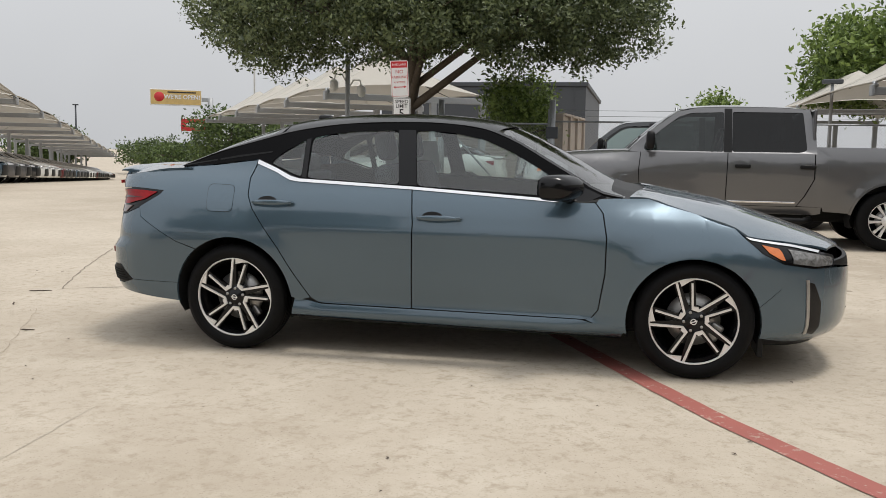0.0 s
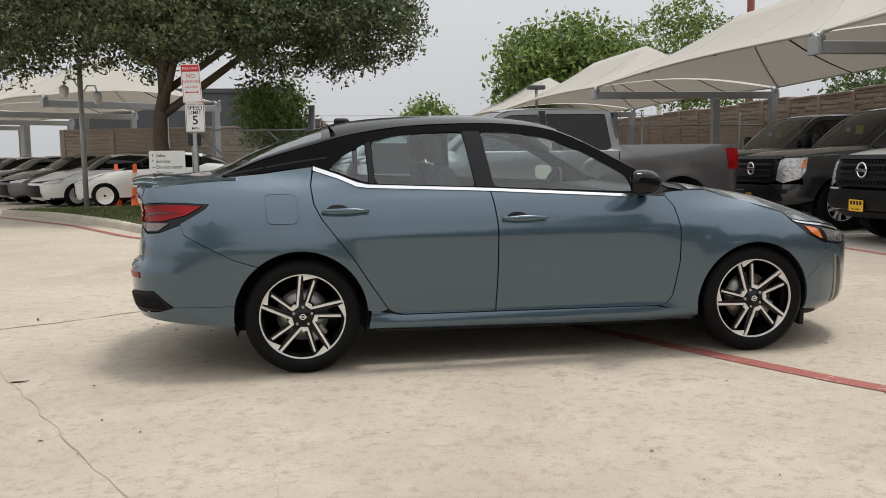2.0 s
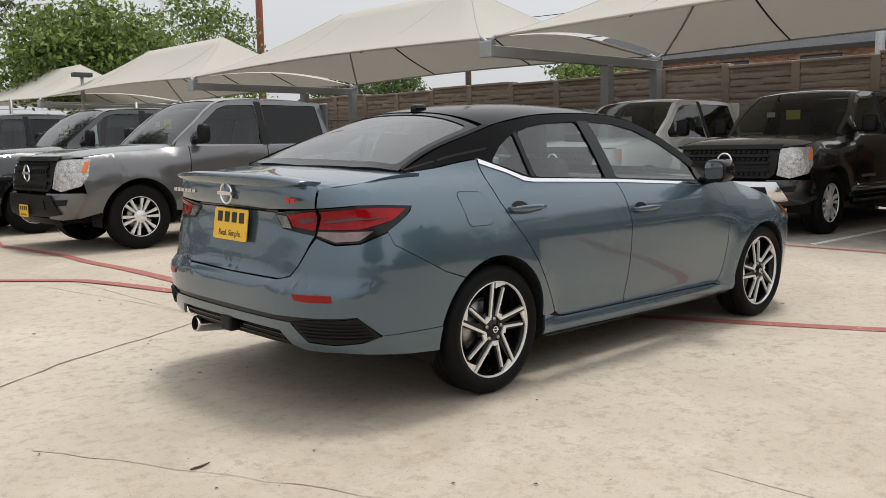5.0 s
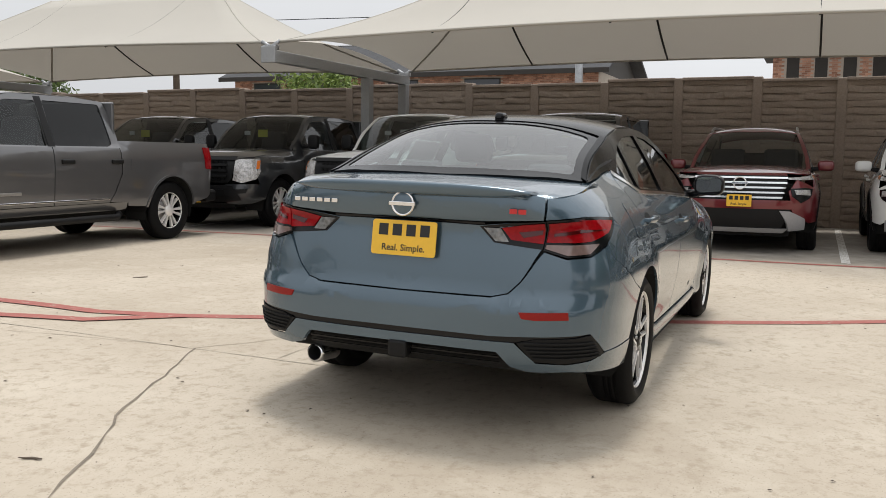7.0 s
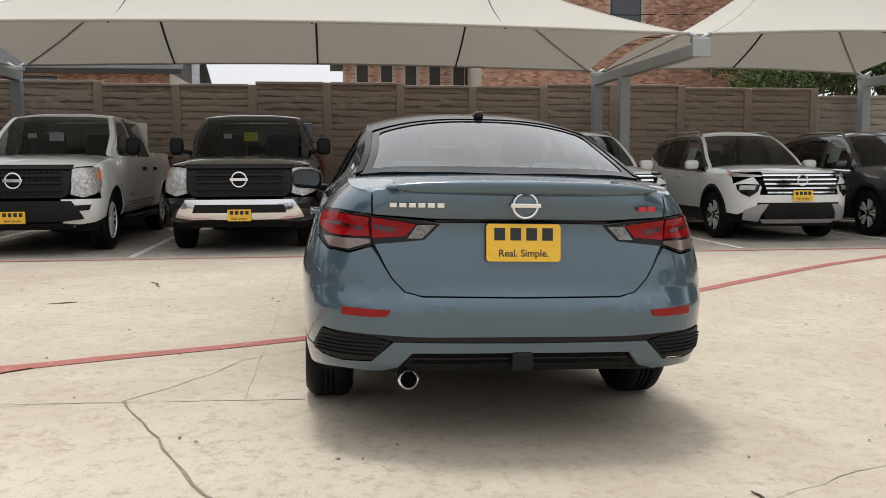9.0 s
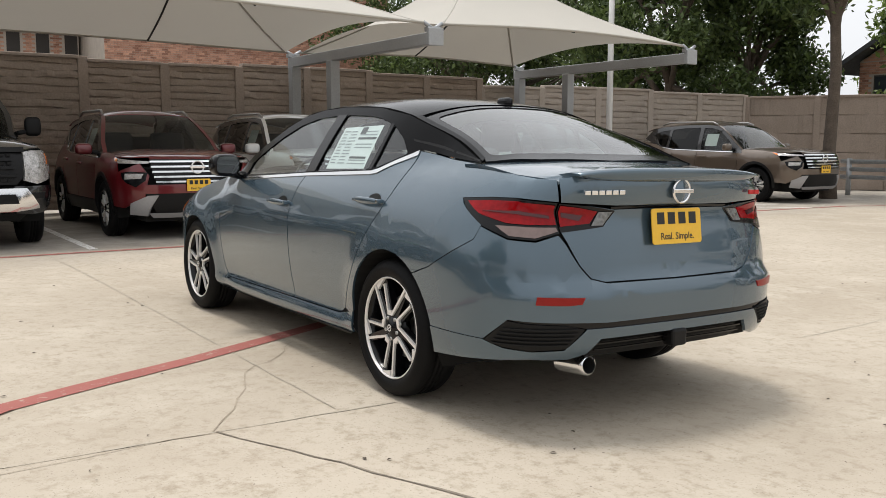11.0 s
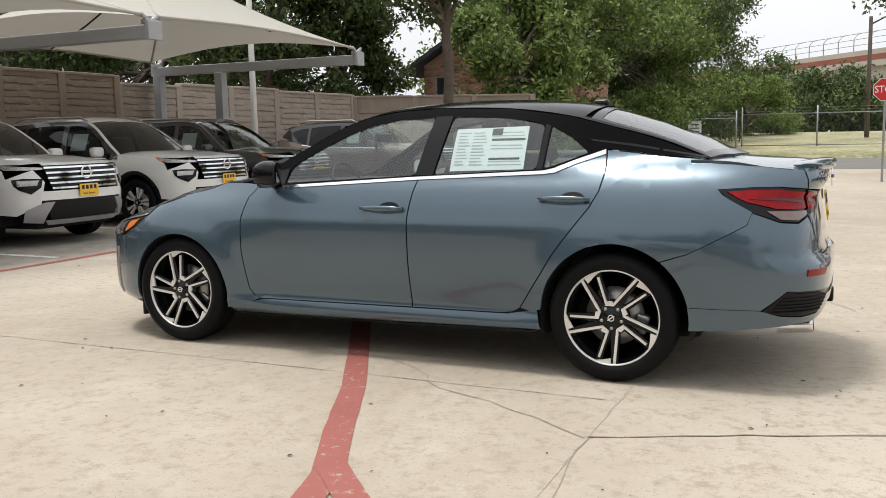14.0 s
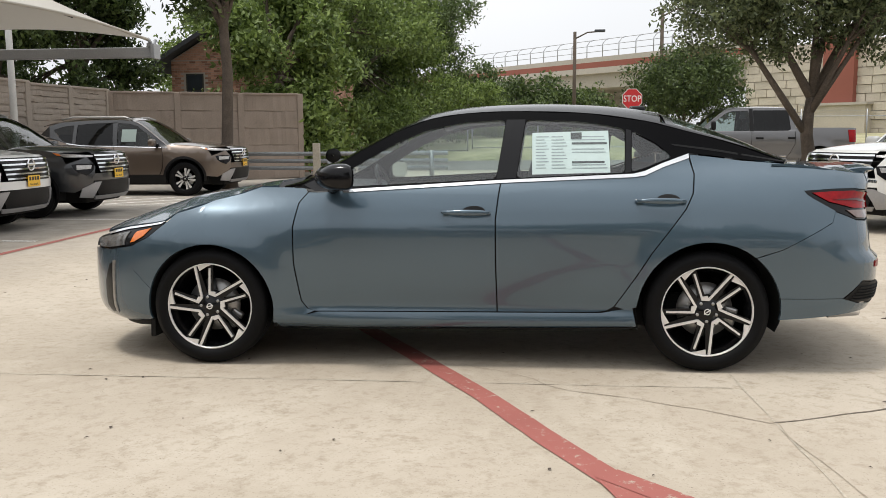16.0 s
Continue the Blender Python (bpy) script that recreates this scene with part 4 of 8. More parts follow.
        f_glass = [(-0.285, 1.348), (-0.06, 1.336), (0.14, 1.296), (0.32, 1.222), (0.49, 1.128), (0.585, 1.068), (0.60, 0.985), (-0.235, 1.026)]
        frame_out = [(-1.80, 1.108), (-1.68, 1.148), (-1.55, 1.196), (-1.42, 1.235), (-1.29, 1.271), (-1.06, 1.332), (-0.73, 1.380), (-0.32, 1.395), (-0.05, 1.384), (0.15, 1.352), (0.32, 1.286), (0.50, 1.188), (0.68, 1.088), (0.82, 1.008), (0.86, 0.982), (0.74, 0.965), (0.57, 0.972), (-0.26, 1.020), (-0.97, 1.052), (-1.13, 1.108), (-1.27, 1.160), (-1.40, 1.146), (-1.55, 1.126)]
        panel("window_surround", frame_out, ROOFBLACK, "gloss black window pillars", holes=(rounded(q_glass, 0.02), rounded(r_glass, 0.03), rounded(f_glass, 0.03)), grid=0.08)
        panel("sail_line", [(-1.78, 1.112), (-1.40, 1.172), (-1.20, 1.20), (-1.18, 1.212), (-1.40, 1.184), (-1.78, 1.118)], TRIM, off=0.002, rim=0.004)
        for nm, poly in (("quarter_window", q_glass), ("rear_window", r_glass), ("front_window", f_glass)):
            w = panel(nm, rounded(poly, 0.02), SIDEGLASS, "tinted clear side glass", off=-0.007, rim=0, grid=0.08)
            w.visible_shadow = False
        panel("b_pillar", [(-0.392, 1.35), (-0.288, 1.35), (-0.236, 1.027), (-0.343, 1.031)], GLOSSBLACK, off=0.004, rim=0.006)
        panel("division_bar", [(-0.968, 1.286), (-0.94, 1.292), (-0.927, 1.057), (-0.958, 1.060)], GLOSSBLACK, off=0.003, rim=0.006)
        # bright strip along the window sill
        strip = [(-1.272, 1.158), (-1.13, 1.108), (-1.03, 1.066), (-0.97, 1.052), (-0.26, 1.021), (0.57, 0.973), (0.60, 0.970), (0.60, 0.958), (0.57, 0.958), (-0.26, 1.005), (-0.97, 1.034), (-1.03, 1.042), (-1.13, 1.086), (-1.274, 1.134)]
        panel("chrome_strip", strip, CHROME, "bright chrome window strip", off=0.006, rim=0.006)
        # filler flap
        if mir:
            fl = rounded([(-1.545, 1.008), (-1.372, 1.002), (-1.362, 0.848), (-1.535, 0.848)], 0.035)
            panel("fuel_flap_gap", [(x + (x + 1.453) * 0.022, z + (z - 0.927) * 0.03) for x, z in fl], DARK, off=0.0012, rim=0)
            panel("fuel_flap", fl, BLUE, off=0.002, rim=0.002)
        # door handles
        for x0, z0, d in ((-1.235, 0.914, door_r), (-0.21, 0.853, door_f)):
            # a flat dark half-ellipse paints the cup's shade above the handle
            panel("handle_recess", [(x0 + 0.09 + 0.062 * math.cos(a * 0.2618), z0 + 0.002 + 0.030 * math.sin(a * 0.2618)) for a in range(13)], TRIM, "shade in the handle cup's upper half, painted dark", parent=d, off=0.0012, rim=0)
            sg = -1 if mir else 1
            own = bmesh.new()
            rings = []
            for k in range(11):
                t = k / 10
                h = 0.017 * (1 - abs(2 * t - 0.9) ** 3 * 0.75) if k < 10 else 0.004
                o = 0.016 + 0.016 * math.sin(math.pi * t) ** 0.6
                c = at(x0 + 0.265 * t, z0 - 0.004 + 0.003 * t, o)
                rings.append([own.verts.new((c.x, sg * (c.y + 0.009 * math.cos(a)), c.z + h * math.sin(a))) for a in [i * math.pi / 5 for i in range(10)]])
            for r, s2 in zip(rings, rings[1:]):
                for i in range(10):
                    own.faces.new((r[i], r[(i + 1) % 10], s2[(i + 1) % 10], s2[i])).smooth = True
            own.faces.new(rings[0]), own.faces.new(rings[-1])
            for t in (0.06, 0.92):
                c = at(x0 + 0.265 * t, z0 - 0.002, 0.004)
                box(c.x - 0.014, c.x + 0.014, min(sg * (c.y - 0.01), sg * (c.y + 0.028)), max(sg * (c.y - 0.01), sg * (c.y + 0.028)), c.z - 0.010, c.z + 0.010, 0.005, bm=own)
            bmesh.ops.recalc_face_normals(own, faces=own.faces)
            part("door_handle", own, BLUE, d, "body-coloured pull handle")
        # mirrors
        sg = -1 if mir else 1
        own = bmesh.new()
        bmesh.ops.create_uvsphere(own, u_segments=24, v_segments=14, radius=1)
        for v in own.verts:
            x, y, z = v.co
            q = 0.62
            f = lambda c: math.copysign(abs(c) ** q, c)
            v.co = Vector((0.612 - 0.05 * f(y) + 0.105 * f(x) * (1 - 0.16 * max(0, z)), sg * (0.945 + 0.105 * f(y)), 1.045 + 0.072 * f(z) * (1 - 0.25 * max(0, x)) ))
            back = 0.548 - 0.05 * f(y)
            if v.co.x < back:
                v.co.x = back + (v.co.x - back) * 0.1
        for f in own.faces:
            f.smooth = True
        mirror_ob = part("wing_mirror", own, GLOSSBLACK, car, "gloss black door mirror")
        part("mirror_stalk", tube([(0.66, sg * 0.79, 0.972), (0.64, sg * 0.86, 0.985), (0.60, sg * 0.93, 1.005)], [0.032, 0.026, 0.032], 10), GLOSSBLACK, mirror_ob)
        gl = bmesh.new()
        vs = [gl.verts.new((0.5395 - 0.043 * math.copysign(abs(math.cos(a)) ** 0.6, math.cos(a)), sg * (0.947 + 0.088 * math.copysign(abs(math.cos(a)) ** 0.6, math.cos(a))), 1.045 + 0.056 * math.copysign(abs(math.sin(a)) ** 0.6, math.sin(a)))) for a in [i * math.pi / 12 for i in range(24)]]
        gl.faces.new(vs if mir else vs[::-1])
        part("mirror_glass", gl, MIRROR, mirror_ob)
        panel("mirror_sail", [(0.592, 1.068), (0.72, 1.045), (0.83, 0.995), (0.76, 0.962), (0.60, 0.968)], GLOSSBLACK, off=0.004, rim=0.004)
        # wheel arches and wheels
        for cx, cz, r in (AR, AF):
            liner = bmesh.new()
            rows = []
            for k in range(25):
                a = radians(-18 + 216 * k / 24)
                p = (cx + (r + 0.004) * math.cos(a), cz + (r + 0.004) * math.sin(a))
                ye = at(X(p[0]), p[1]).y - 0.006
                rows.append([liner.verts.new((p[0], sg * ye, p[1])), liner.verts.new((p[0], sg * 0.58, p[1]))])
            for a, b in zip(rows, rows[1:]):
                liner.faces.new((a[0], a[1], b[1], b[0]))
            liner.faces.new([r2[1] for r2 in rows])
            part("wheel_arch_liner", liner, DARK, car)
            cxw = -1.354 if cx < 0 else 1.354
            wheel("wheel", 0.325, 0.238, 0.215, "blade", car, pose(cxw, sg * 0.775, 0.325, 0, {(1, 1): 15, (0, 1): 38, (1, 0): 20, (0, 0): 0}[(int(cx > 0), int(mir))], 0 if mir else 180), "black tyre on a two-tone blade alloy wheel")
        # tail lamps: body half and lid half, in red, dark and clear zones
        lamp = thing("tail_lamp")
        lamp.parent = car
        tagged(lamp, "red and smoked wrap-round tail lamp")
        y_in = 0.615
        P = lambda x, z: (X(x, z), z)
        Q = lambda y, z: (Y(y, "r", z), z)
        outer = [P(-1.842, 0.962), P(-2.0, 0.970), P(-2.13, 0.971), Q(0.74, 0.968), Q(y_in, 0.955), Q(y_in - 0.008, 0.835), Q(0.70, 0.806), P(-2.12, 0.812), P(-2.0, 0.857), P(-1.90, 0.915)]
        panel("housing", outer, GLOSSBLACK, parent=lamp, off=-0.002, rim=0.02, grid=0.04)
        red = [P(-1.885, 0.952), P(-2.0, 0.959), P(-2.13, 0.960), Q(0.74, 0.957), Q(y_in + 0.006, 0.945), Q(y_in, 0.868), Q(0.72, 0.868), P(-2.10, 0.872), P(-1.97, 0.905)]
        panel("red_lens", red, REDLENS, parent=lamp, off=0.004, grid=0.04)
        dark = [P(-1.98, 0.918), P(-2.13, 0.922), Q(0.73, 0.920), Q(0.64, 0.905), Q(0.64, 0.893), Q(0.73, 0.906), P(-2.13, 0.908)]
        panel("dark_band", dark, DEEPRED, parent=lamp, off=0.007, rim=0.003, grid=0.04)
        clear = [P(-2.06, 0.862), P(-2.14, 0.860), Q(0.72, 0.858), Q(y_in + 0.002, 0.858), Q(y_in - 0.002, 0.842), Q(0.70, 0.815), P(-2.12, 0.822)]
        panel("clear_lens", clear, SMOKE, parent=lamp, off=0.004, grid=0.04)
        inner = [Q(y_in - 0.006, 0.953), Q(0.48, 0.943), Q(0.335, 0.922), Q(0.40, 0.858), Q(0.50, 0.848), Q(y_in - 0.014, 0.838)]
        panel("lid_housing", inner, GLOSSBLACK, parent=lamp, off=-0.001 + 0.004, rim=0.02, grid=0.04)
        panel("lid_red_lens", [Q(y_in - 0.012, 0.945), Q(0.52, 0.936), Q(0.43, 0.92), Q(0.47, 0.873), Q(y_in - 0.014, 0.862)], REDLENS, parent=lamp, off=0.009, grid=0.04)
        panel("lid_dark_band", [Q(y_in - 0.02, 0.918), Q(0.50, 0.905), Q(0.52, 0.884), Q(y_in - 0.02, 0.90)], DEEPRED, parent=lamp, off=0.011, rim=0.003, grid=0.04)
        panel("lid_clear_lens", [Q(0.425, 0.918), Q(0.352, 0.918), Q(0.405, 0.864), Q(0.462, 0.864)], DARKLENS, parent=lamp, off=0.009, grid=0.04)
        # head lamps
        head = thing("head_lamp")
        head.parent = car
        tagged(head, "slim dark head lamp with amber corner")
        F = lambda x, z: (X(x, z), z)
        hl = [F(1.602, 0.792), F(1.69, 0.775), F(1.85, 0.752), F(2.01, 0.715), F(2.10, 0.690), F(2.10, 0.632), F(1.98, 0.630), F(1.81, 0.660), F(1.70, 0.712)]
        panel("housing", hl, GLOSSBLACK, parent=head, off=-0.002, rim=0.02, grid=0.04)
        panel("amber_lens", [F(1.69, 0.758), F(1.78, 0.738), F(1.815, 0.676), F(1.79, 0.682), F(1.73, 0.716)], AMBER, parent=head, off=0.004, grid=0.04)
        panel("clear_lens", [F(1.83, 0.735), F(2.01, 0.70), F(2.085, 0.682), F(2.085, 0.640), F(1.98, 0.640), F(1.86, 0.660)], DARKLENS, parent=head, off=0.004, grid=0.04)
        panel("lamp_brow", [F(1.605, 0.797), F(1.69, 0.781), F(1.85, 0.758), F(2.01, 0.721), F(2.00, 0.711), F(1.85, 0.747), F(1.69, 0.771), F(1.63, 0.782)], CHROME, parent=head, off=0.005, rim=0.004, grid=0.04)
        # bumper corners: slatted vents, reflectors
        vent = [P(-2.155, 0.487), Q(0.76, 0.478), Q(0.60, 0.470), Q(0.53, 0.452), Q(0.60, 0.375), Q(0.72, 0.368), P(-2.13, 0.378), P(-2.055, 0.397)]
        v_ob = panel("bumper_vent", vent, TRIM, "slatted black corner vent", off=0.003, rim=0.006, grid=0.04)
        for k in range(5):
            z = 0.388 + 0.016 * k
            panel("slat", [P(-2.085 - 0.014 * k, z), P(-2.17, z), Q(0.72, z), Q(0.595 - 0.012 * k, z), Q(0.595 - 0.012 * k, z + 0.006), Q(0.72, z + 0.006), P(-2.17, z + 0.006), P(-2.085 - 0.014 * k, z + 0.006)], DARK, parent=v_ob, off=0.010, rim=0.006, grid=0.04)
        panel("reflector", [Q(0.725, 0.588), Q(0.535, 0.582), Q(0.548, 0.556), Q(0.60, 0.552), Q(0.728, 0.556)], REFLECT, "long red bumper reflector", off=0.004, rim=0.005, grid=0.04)
        fv = [F(1.955, 0.555), F(1.985, 0.545), F(2.03, 0.44), F(2.03, 0.30), F(1.995, 0.255), F(1.955, 0.27)]
        panel("front_vent", fv, GLOSSBLACK, "black vertical air vent", off=0.003, rim=0.006, grid=0.03)
        panel("vent_edge", [F(1.935, 0.570), F(1.952, 0.567), F(1.956, 0.265), F(1.938, 0.26)], STEEL, off=0.006, rim=0.006, grid=0.03)
        # front bumper half
        fb = arc(*AF, -11, 17.5, 8) + [(1.80, 0.517), (1.825, 0.60), (1.772, 0.662), (1.692, 0.712)] + [(1.70, 0.707), (1.81, 0.655), (1.98, 0.626), (2.10, 0.626)]
        fbp = [F(x, z) for x, z in fb] + [(Y(0.34, "f", 0.62), 0.60), (Y(0.40, "f", 0.4), 0.36), (Y(0.0, "f", 0.3), 0.33), (Y(0.0, "f", 0.2), 0.20)] + [F(2.05, 0.205), F(1.85, 0.215)]
        panel("front_bumper", fbp, BLUE, grid=0.04)
        panel("bumper_lip", [F(1.72, 0.235), F(1.9, 0.205), F(2.08, 0.20), (Y(0.0, "f", 0.2), 0.19), (Y(0.0, "f", 0.2), 0.16), F(2.05, 0.168), F(1.85, 0.175), F(1.72, 0.19)], TRIM, off=-0.004, rim=0.02)
        gp = [(Y(0.34, "f", 0.62), 0.605), F(2.09, 0.64), F(2.12, 0.66), (Y(0.0, "f", 0.66), 0.672), (Y(0.0, "f", 0.4), 0.34), (Y(0.38, "f", 0.4), 0.37)]
        panel("grille", gp, TRIM, "black mesh grille", off=-0.006, rim=0.02)
        # a deflector under the nose
        part("air_deflector", box(1.70, 1.73, min(sg * 0.55, sg * 0.80), max(sg * 0.55, sg * 0.80), 0.135, 0.24, 0.004), TRIM, car)
    # panels across the middle

    def whole(name, half, mat, label="", parent=car, **kw):
        """A panel over the whole tail: half its outline, from the left to the middle."""
        end = S.xr - S.tab["r"][1][-1]
        mids = [i for i, (u, z) in enumerate(half) if abs(u - end) < 1e-3]
        k = max(mids)
        if k - min(mids) == 1:
            half = half[k:] + half[:k]
        return part(name, skin(at, half + [(2 * end - u, z) for u, z in half[::-1] if abs(u - end) > 1e-3], **kw), mat, parent, label)

    P = lambda x, z: (X(x, z), z)
    Q = lambda y, z: (Y(y, "r", z), z)
    up = [P(x, z) for x, z in arc(*AR, 168, 129, 12)] + [P(-1.72, 0.656), P(-1.982, 0.797), P(-2.0, 0.852), P(-2.12, 0.806), Q(0.70, 0.798), Q(0.612, 0.826), Q(0.585, 0.79), Q(0.53, 0.70), Q(0.48, 0.648), Q(0.41, 0.631), Q(0.0, 0.628), Q(0.0, 0.474), Q(0.42, 0.474), Q(0.55, 0.480), Q(0.76, 0.488), P(-2.16, 0.492), P(-2.05, 0.401)]
    whole("rear_bumper", up, BLUE, grid=0.04)
    whole("rear_bumper_lower", [P(-1.725, 0.285), P(-1.722, 0.400), P(-2.045, 0.3995), P(-2.13, 0.372), Q(0.72, 0.362), Q(0.605, 0.368), Q(0.52, 0.452), Q(0.0, 0.448), Q(0.0, 0.408), Q(0.445, 0.408), Q(0.50, 0.345), Q(0.57, 0.325), Q(0.72, 0.328), P(-2.1, 0.318), P(-1.9, 0.298)], BLUE, grid=0.04, off=0.004)
    whole("bumper_black_band", [P(-2.05, 0.488), Q(0.74, 0.492), Q(0.55, 0.484), Q(0.42, 0.478), Q(0.0, 0.478), Q(0.0, 0.444), Q(0.50, 0.448), Q(0.56, 0.462), Q(0.74, 0.470)], GLOSSBLACK, "gloss black bumper band", off=-0.004, rim=0.01, grid=0.04)
    diff = whole("diffuser", [Q(0.45, 0.412), Q(0.0, 0.412), Q(0.0, 0.318), Q(0.46, 0.322), Q(0.50, 0.345)], TRIM, "black lower diffuser", off=-0.035, rim=0.03, grid=0.04)
    for z in (0.352, 0.378):
        whole("diffuser_bar", [Q(0.46, z), Q(0.0, z), Q(0.0, z + 0.007), Q(0.46, z + 0.007)], GLOSSBLACK, parent=diff, off=-0.012, rim=0.012, grid=0.04)
    part("tow_cover", box(-2.345, -2.28, -0.045, 0.045, 0.335, 0.412, 0.012), TRIM, diff)
    lid = whole("boot_lid", [Q(0.607, 0.948), Q(0.60, 0.84), Q(0.578, 0.80), Q(0.525, 0.703), Q(0.475, 0.652), Q(0.41, 0.636), Q(0.0, 0.633), Q(0.0, 0.930), Q(0.34, 0.926), Q(0.48, 0.944)], BLUE, grid=0.035)
    part("lid_upper", skin(at, [Q(0.60, 1.052), Q(0.603, 0.958), Q(0.48, 0.952), Q(0.34, 0.944), Q(0.0, 0.944)] + [(2 * (S.xr - S.tab["r"][1][-1]) - u, z) for u, z in [Q(0.34, 0.944), Q(0.48, 0.952), Q(0.603, 0.958), Q(0.60, 1.052)]] + [Q(-0.5, 1.066), Q(0.0, 1.075), Q(0.5, 1.066)], grid=0.04), BLUE, lid)
    whole("garnish", [Q(0.36, 0.938), Q(0.0, 0.942), Q(0.0, 0.918), Q(0.36, 0.916)], GLOSSBLACK, "dark garnish above the plate", parent=lid, off=-0.006, rim=0.01, grid=0.04)
    # hood, deck, roof and screens
    part("hood", skin(hero_hood, [(0.985, -0.985), (1.05, -0.5), (1.07, 0.0), (1.05, 0.5), (0.985, 0.985), (1.35, 0.985), (1.55, 0.985), (1.70, 0.985), (1.92, 0.97), (2.07, 0.9), (2.185, 0.6), (2.215, 0.0), (2.185, -0.6), (2.07, -0.9), (1.92, -0.97), (1.70, -0.985), (1.35, -0.985)], grid=0.06, grid2=0.08), BLUE, car)
    part("cowl", skin(hero_hood, [(0.88, -0.97), (0.88, 0.97), (1.13, 0.97), (1.13, -0.97)], grid=0.08, off=-0.014, rim=0), TRIM, car)
    part("deck", skin(hero_deck, [(-1.70, -1), (-1.70, 1), (-2.05, 1), (-2.26, 0.96), (-2.30, 0.8), (-2.325, 0.0), (-2.30, -0.8), (-2.26, -0.96), (-2.05, -1)], grid=0.06, grid2=0.1, off=0.0), BLUE, lid)
    # spoiler lip
    own = bmesh.new()
    rings = []
    for k in range(41):
        v = k / 40 * 2 - 1
        y = v * 0.555
        e = 1 - abs(v) ** 6
        x = -2.335 + 0.055 * v * v
        zt = 1.082 + 0.016 * e - 0.01 * v * v
        sec = [(x + 0.17, zt - 0.010), (x + 0.06, zt + 0.004), (x, zt - 0.001), (x - 0.004, zt - 0.010), (x + 0.002, zt - 0.038 * e - 0.006), (x + 0.03, zt - 0.052 * e - 0.006), (x + 0.17, zt - 0.055)]
        rings.append([own.verts.new((a, y, b)) for a, b in sec])
    for r, s2 in zip(rings, rings[1:]):
        for i in range(len(r) - 1):
            own.faces.new((r[i], r[i + 1], s2[i + 1], s2[i])).smooth = True
    own.faces.new(rings[0]), own.faces.new(rings[-1][::-1])
    bmesh.ops.recalc_face_normals(own, faces=own.faces)
    part("spoiler", own, BLUE, lid)
    roof = part("roof", skin(hero_top, [(-1.13, -0.99), (-1.16, -0.5), (-1.17, 0), (-1.16, 0.5), (-1.13, 0.99), (0.20, 0.99), (0.24, 0.5), (0.26, 0), (0.24, -0.5), (0.20, -0.99)], grid=0.07, grid2=0.1), ROOFBLACK, car, "gloss black roof panel")
    part("antenna_fin", box(-1.12, -1.02, -0.024, 0.026, 1.395, 1.446, 0.02, seg=3), GLOSSBLACK, roof)
    for sg in (1, -1):
        part("a_pillar_top", skin(hero_top, [(0.18, sg * 0.995), (0.18, sg * 0.91), (0.5, sg * 0.93), (0.95, sg * 0.94), (0.95, sg * 0.995)], grid=0.07, grid2=0.1), ROOFBLACK, car)
        part("c_pillar_top", skin(hero_top, [(-1.12, sg * 0.995), (-1.12, sg * 0.945), (-1.45, sg * 0.955), (-1.76, sg * 0.96), (-1.78, sg * 0.995)], grid=0.07, grid2=0.1), ROOFBLACK, car)
    scr = part("rear_screen_border", skin(hero_top, [(-1.165, -0.95), (-1.175, 0.0), (-1.165, 0.95), (-1.785, 0.965), (-1.865, 0.6), (-1.895, 0), (-1.865, -0.6), (-1.785, -0.965)], holes=(rounded([(-1.215, -0.885), (-1.215, 0.885), (-1.75, 0.905), (-1.81, 0.4), (-1.82, 0), (-1.81, -0.4), (-1.75, -0.905)], 0.05),), grid=0.08, grid2=0.1, off=-0.004), GLOSSBLACK, car)
    for nm, poly, m in (("rear_screen", [(-1.19, -0.915), (-1.19, 0.915), (-1.78, 0.93), (-1.845, 0), (-1.78, -0.93)], REARGLASS), ("windscreen", [(0.23, -0.92), (0.26, 0), (0.23, 0.92), (0.96, 0.94), (1.0, 0), (0.96, -0.94)], GLASS)):
        w = part(nm, skin(hero_top, poly, grid=0.06, grid2=0.1, off=-0.008, rim=0), m, car, "tinted glass screen")
        w.visible_shadow = False
    part("parcel_shelf", box(-1.85, -1.30, -0.6, 0.6, 1.02, 1.05, 0.01), TRIM, car)
    # cabin
    part("cabin_floor", box(-1.3, 1.1, -0.72, 0.72, 0.22, 0.40, 0.02), DARK, car)
    part("dashboard", box(0.55, 1.05, -0.70, 0.70, 0.70, 0.985, 0.08, seg=3), TRIM, car)
    steer = lathe([(0.165, 0.0), (0.175, 0.012), (0.185, 0.0), (0.175, -0.012), (0.165, 0.0)], 32)
    bmesh.ops.transform(steer, matrix=pose(0.42, 0.36, 0.93, 0, 0, 90) @ pose(0, 0, 0, 22, 0, 0), verts=steer.verts)
    part("steering_wheel", steer, TRIM, car)
    for x, y in ((-0.12, 0.36), (-0.12, -0.36)):
        seat = part("front_seat", box(x - 0.22, x + 0.26, y - 0.25, y + 0.25, 0.42, 0.58, 0.06, seg=3), SEAT, car)
        part("backrest", box(-0.07, 0.07, -0.24, 0.24, 0.0, 0.62, 0.06, m=pose(x - 0.22, y, 0.54, 0, -16), seg=3), SEAT, seat)
        part("headrest", box(-0.045, 0.045, -0.12, 0.12, 0.0, 0.18, 0.04, m=pose(x - 0.40, y, 1.16, 0, -12), seg=3), SEAT, seat)
    part("rear_bench", box(-1.12, -0.66, -0.62, 0.62, 0.40, 0.58, 0.06, seg=3), SEAT, car)
    part("rear_backrest", box(-0.06, 0.06, -0.62, 0.62, 0.0, 0.56, 0.05, m=pose(-1.10, 0, 0.52, 0, -20), seg=3), SEAT, car)
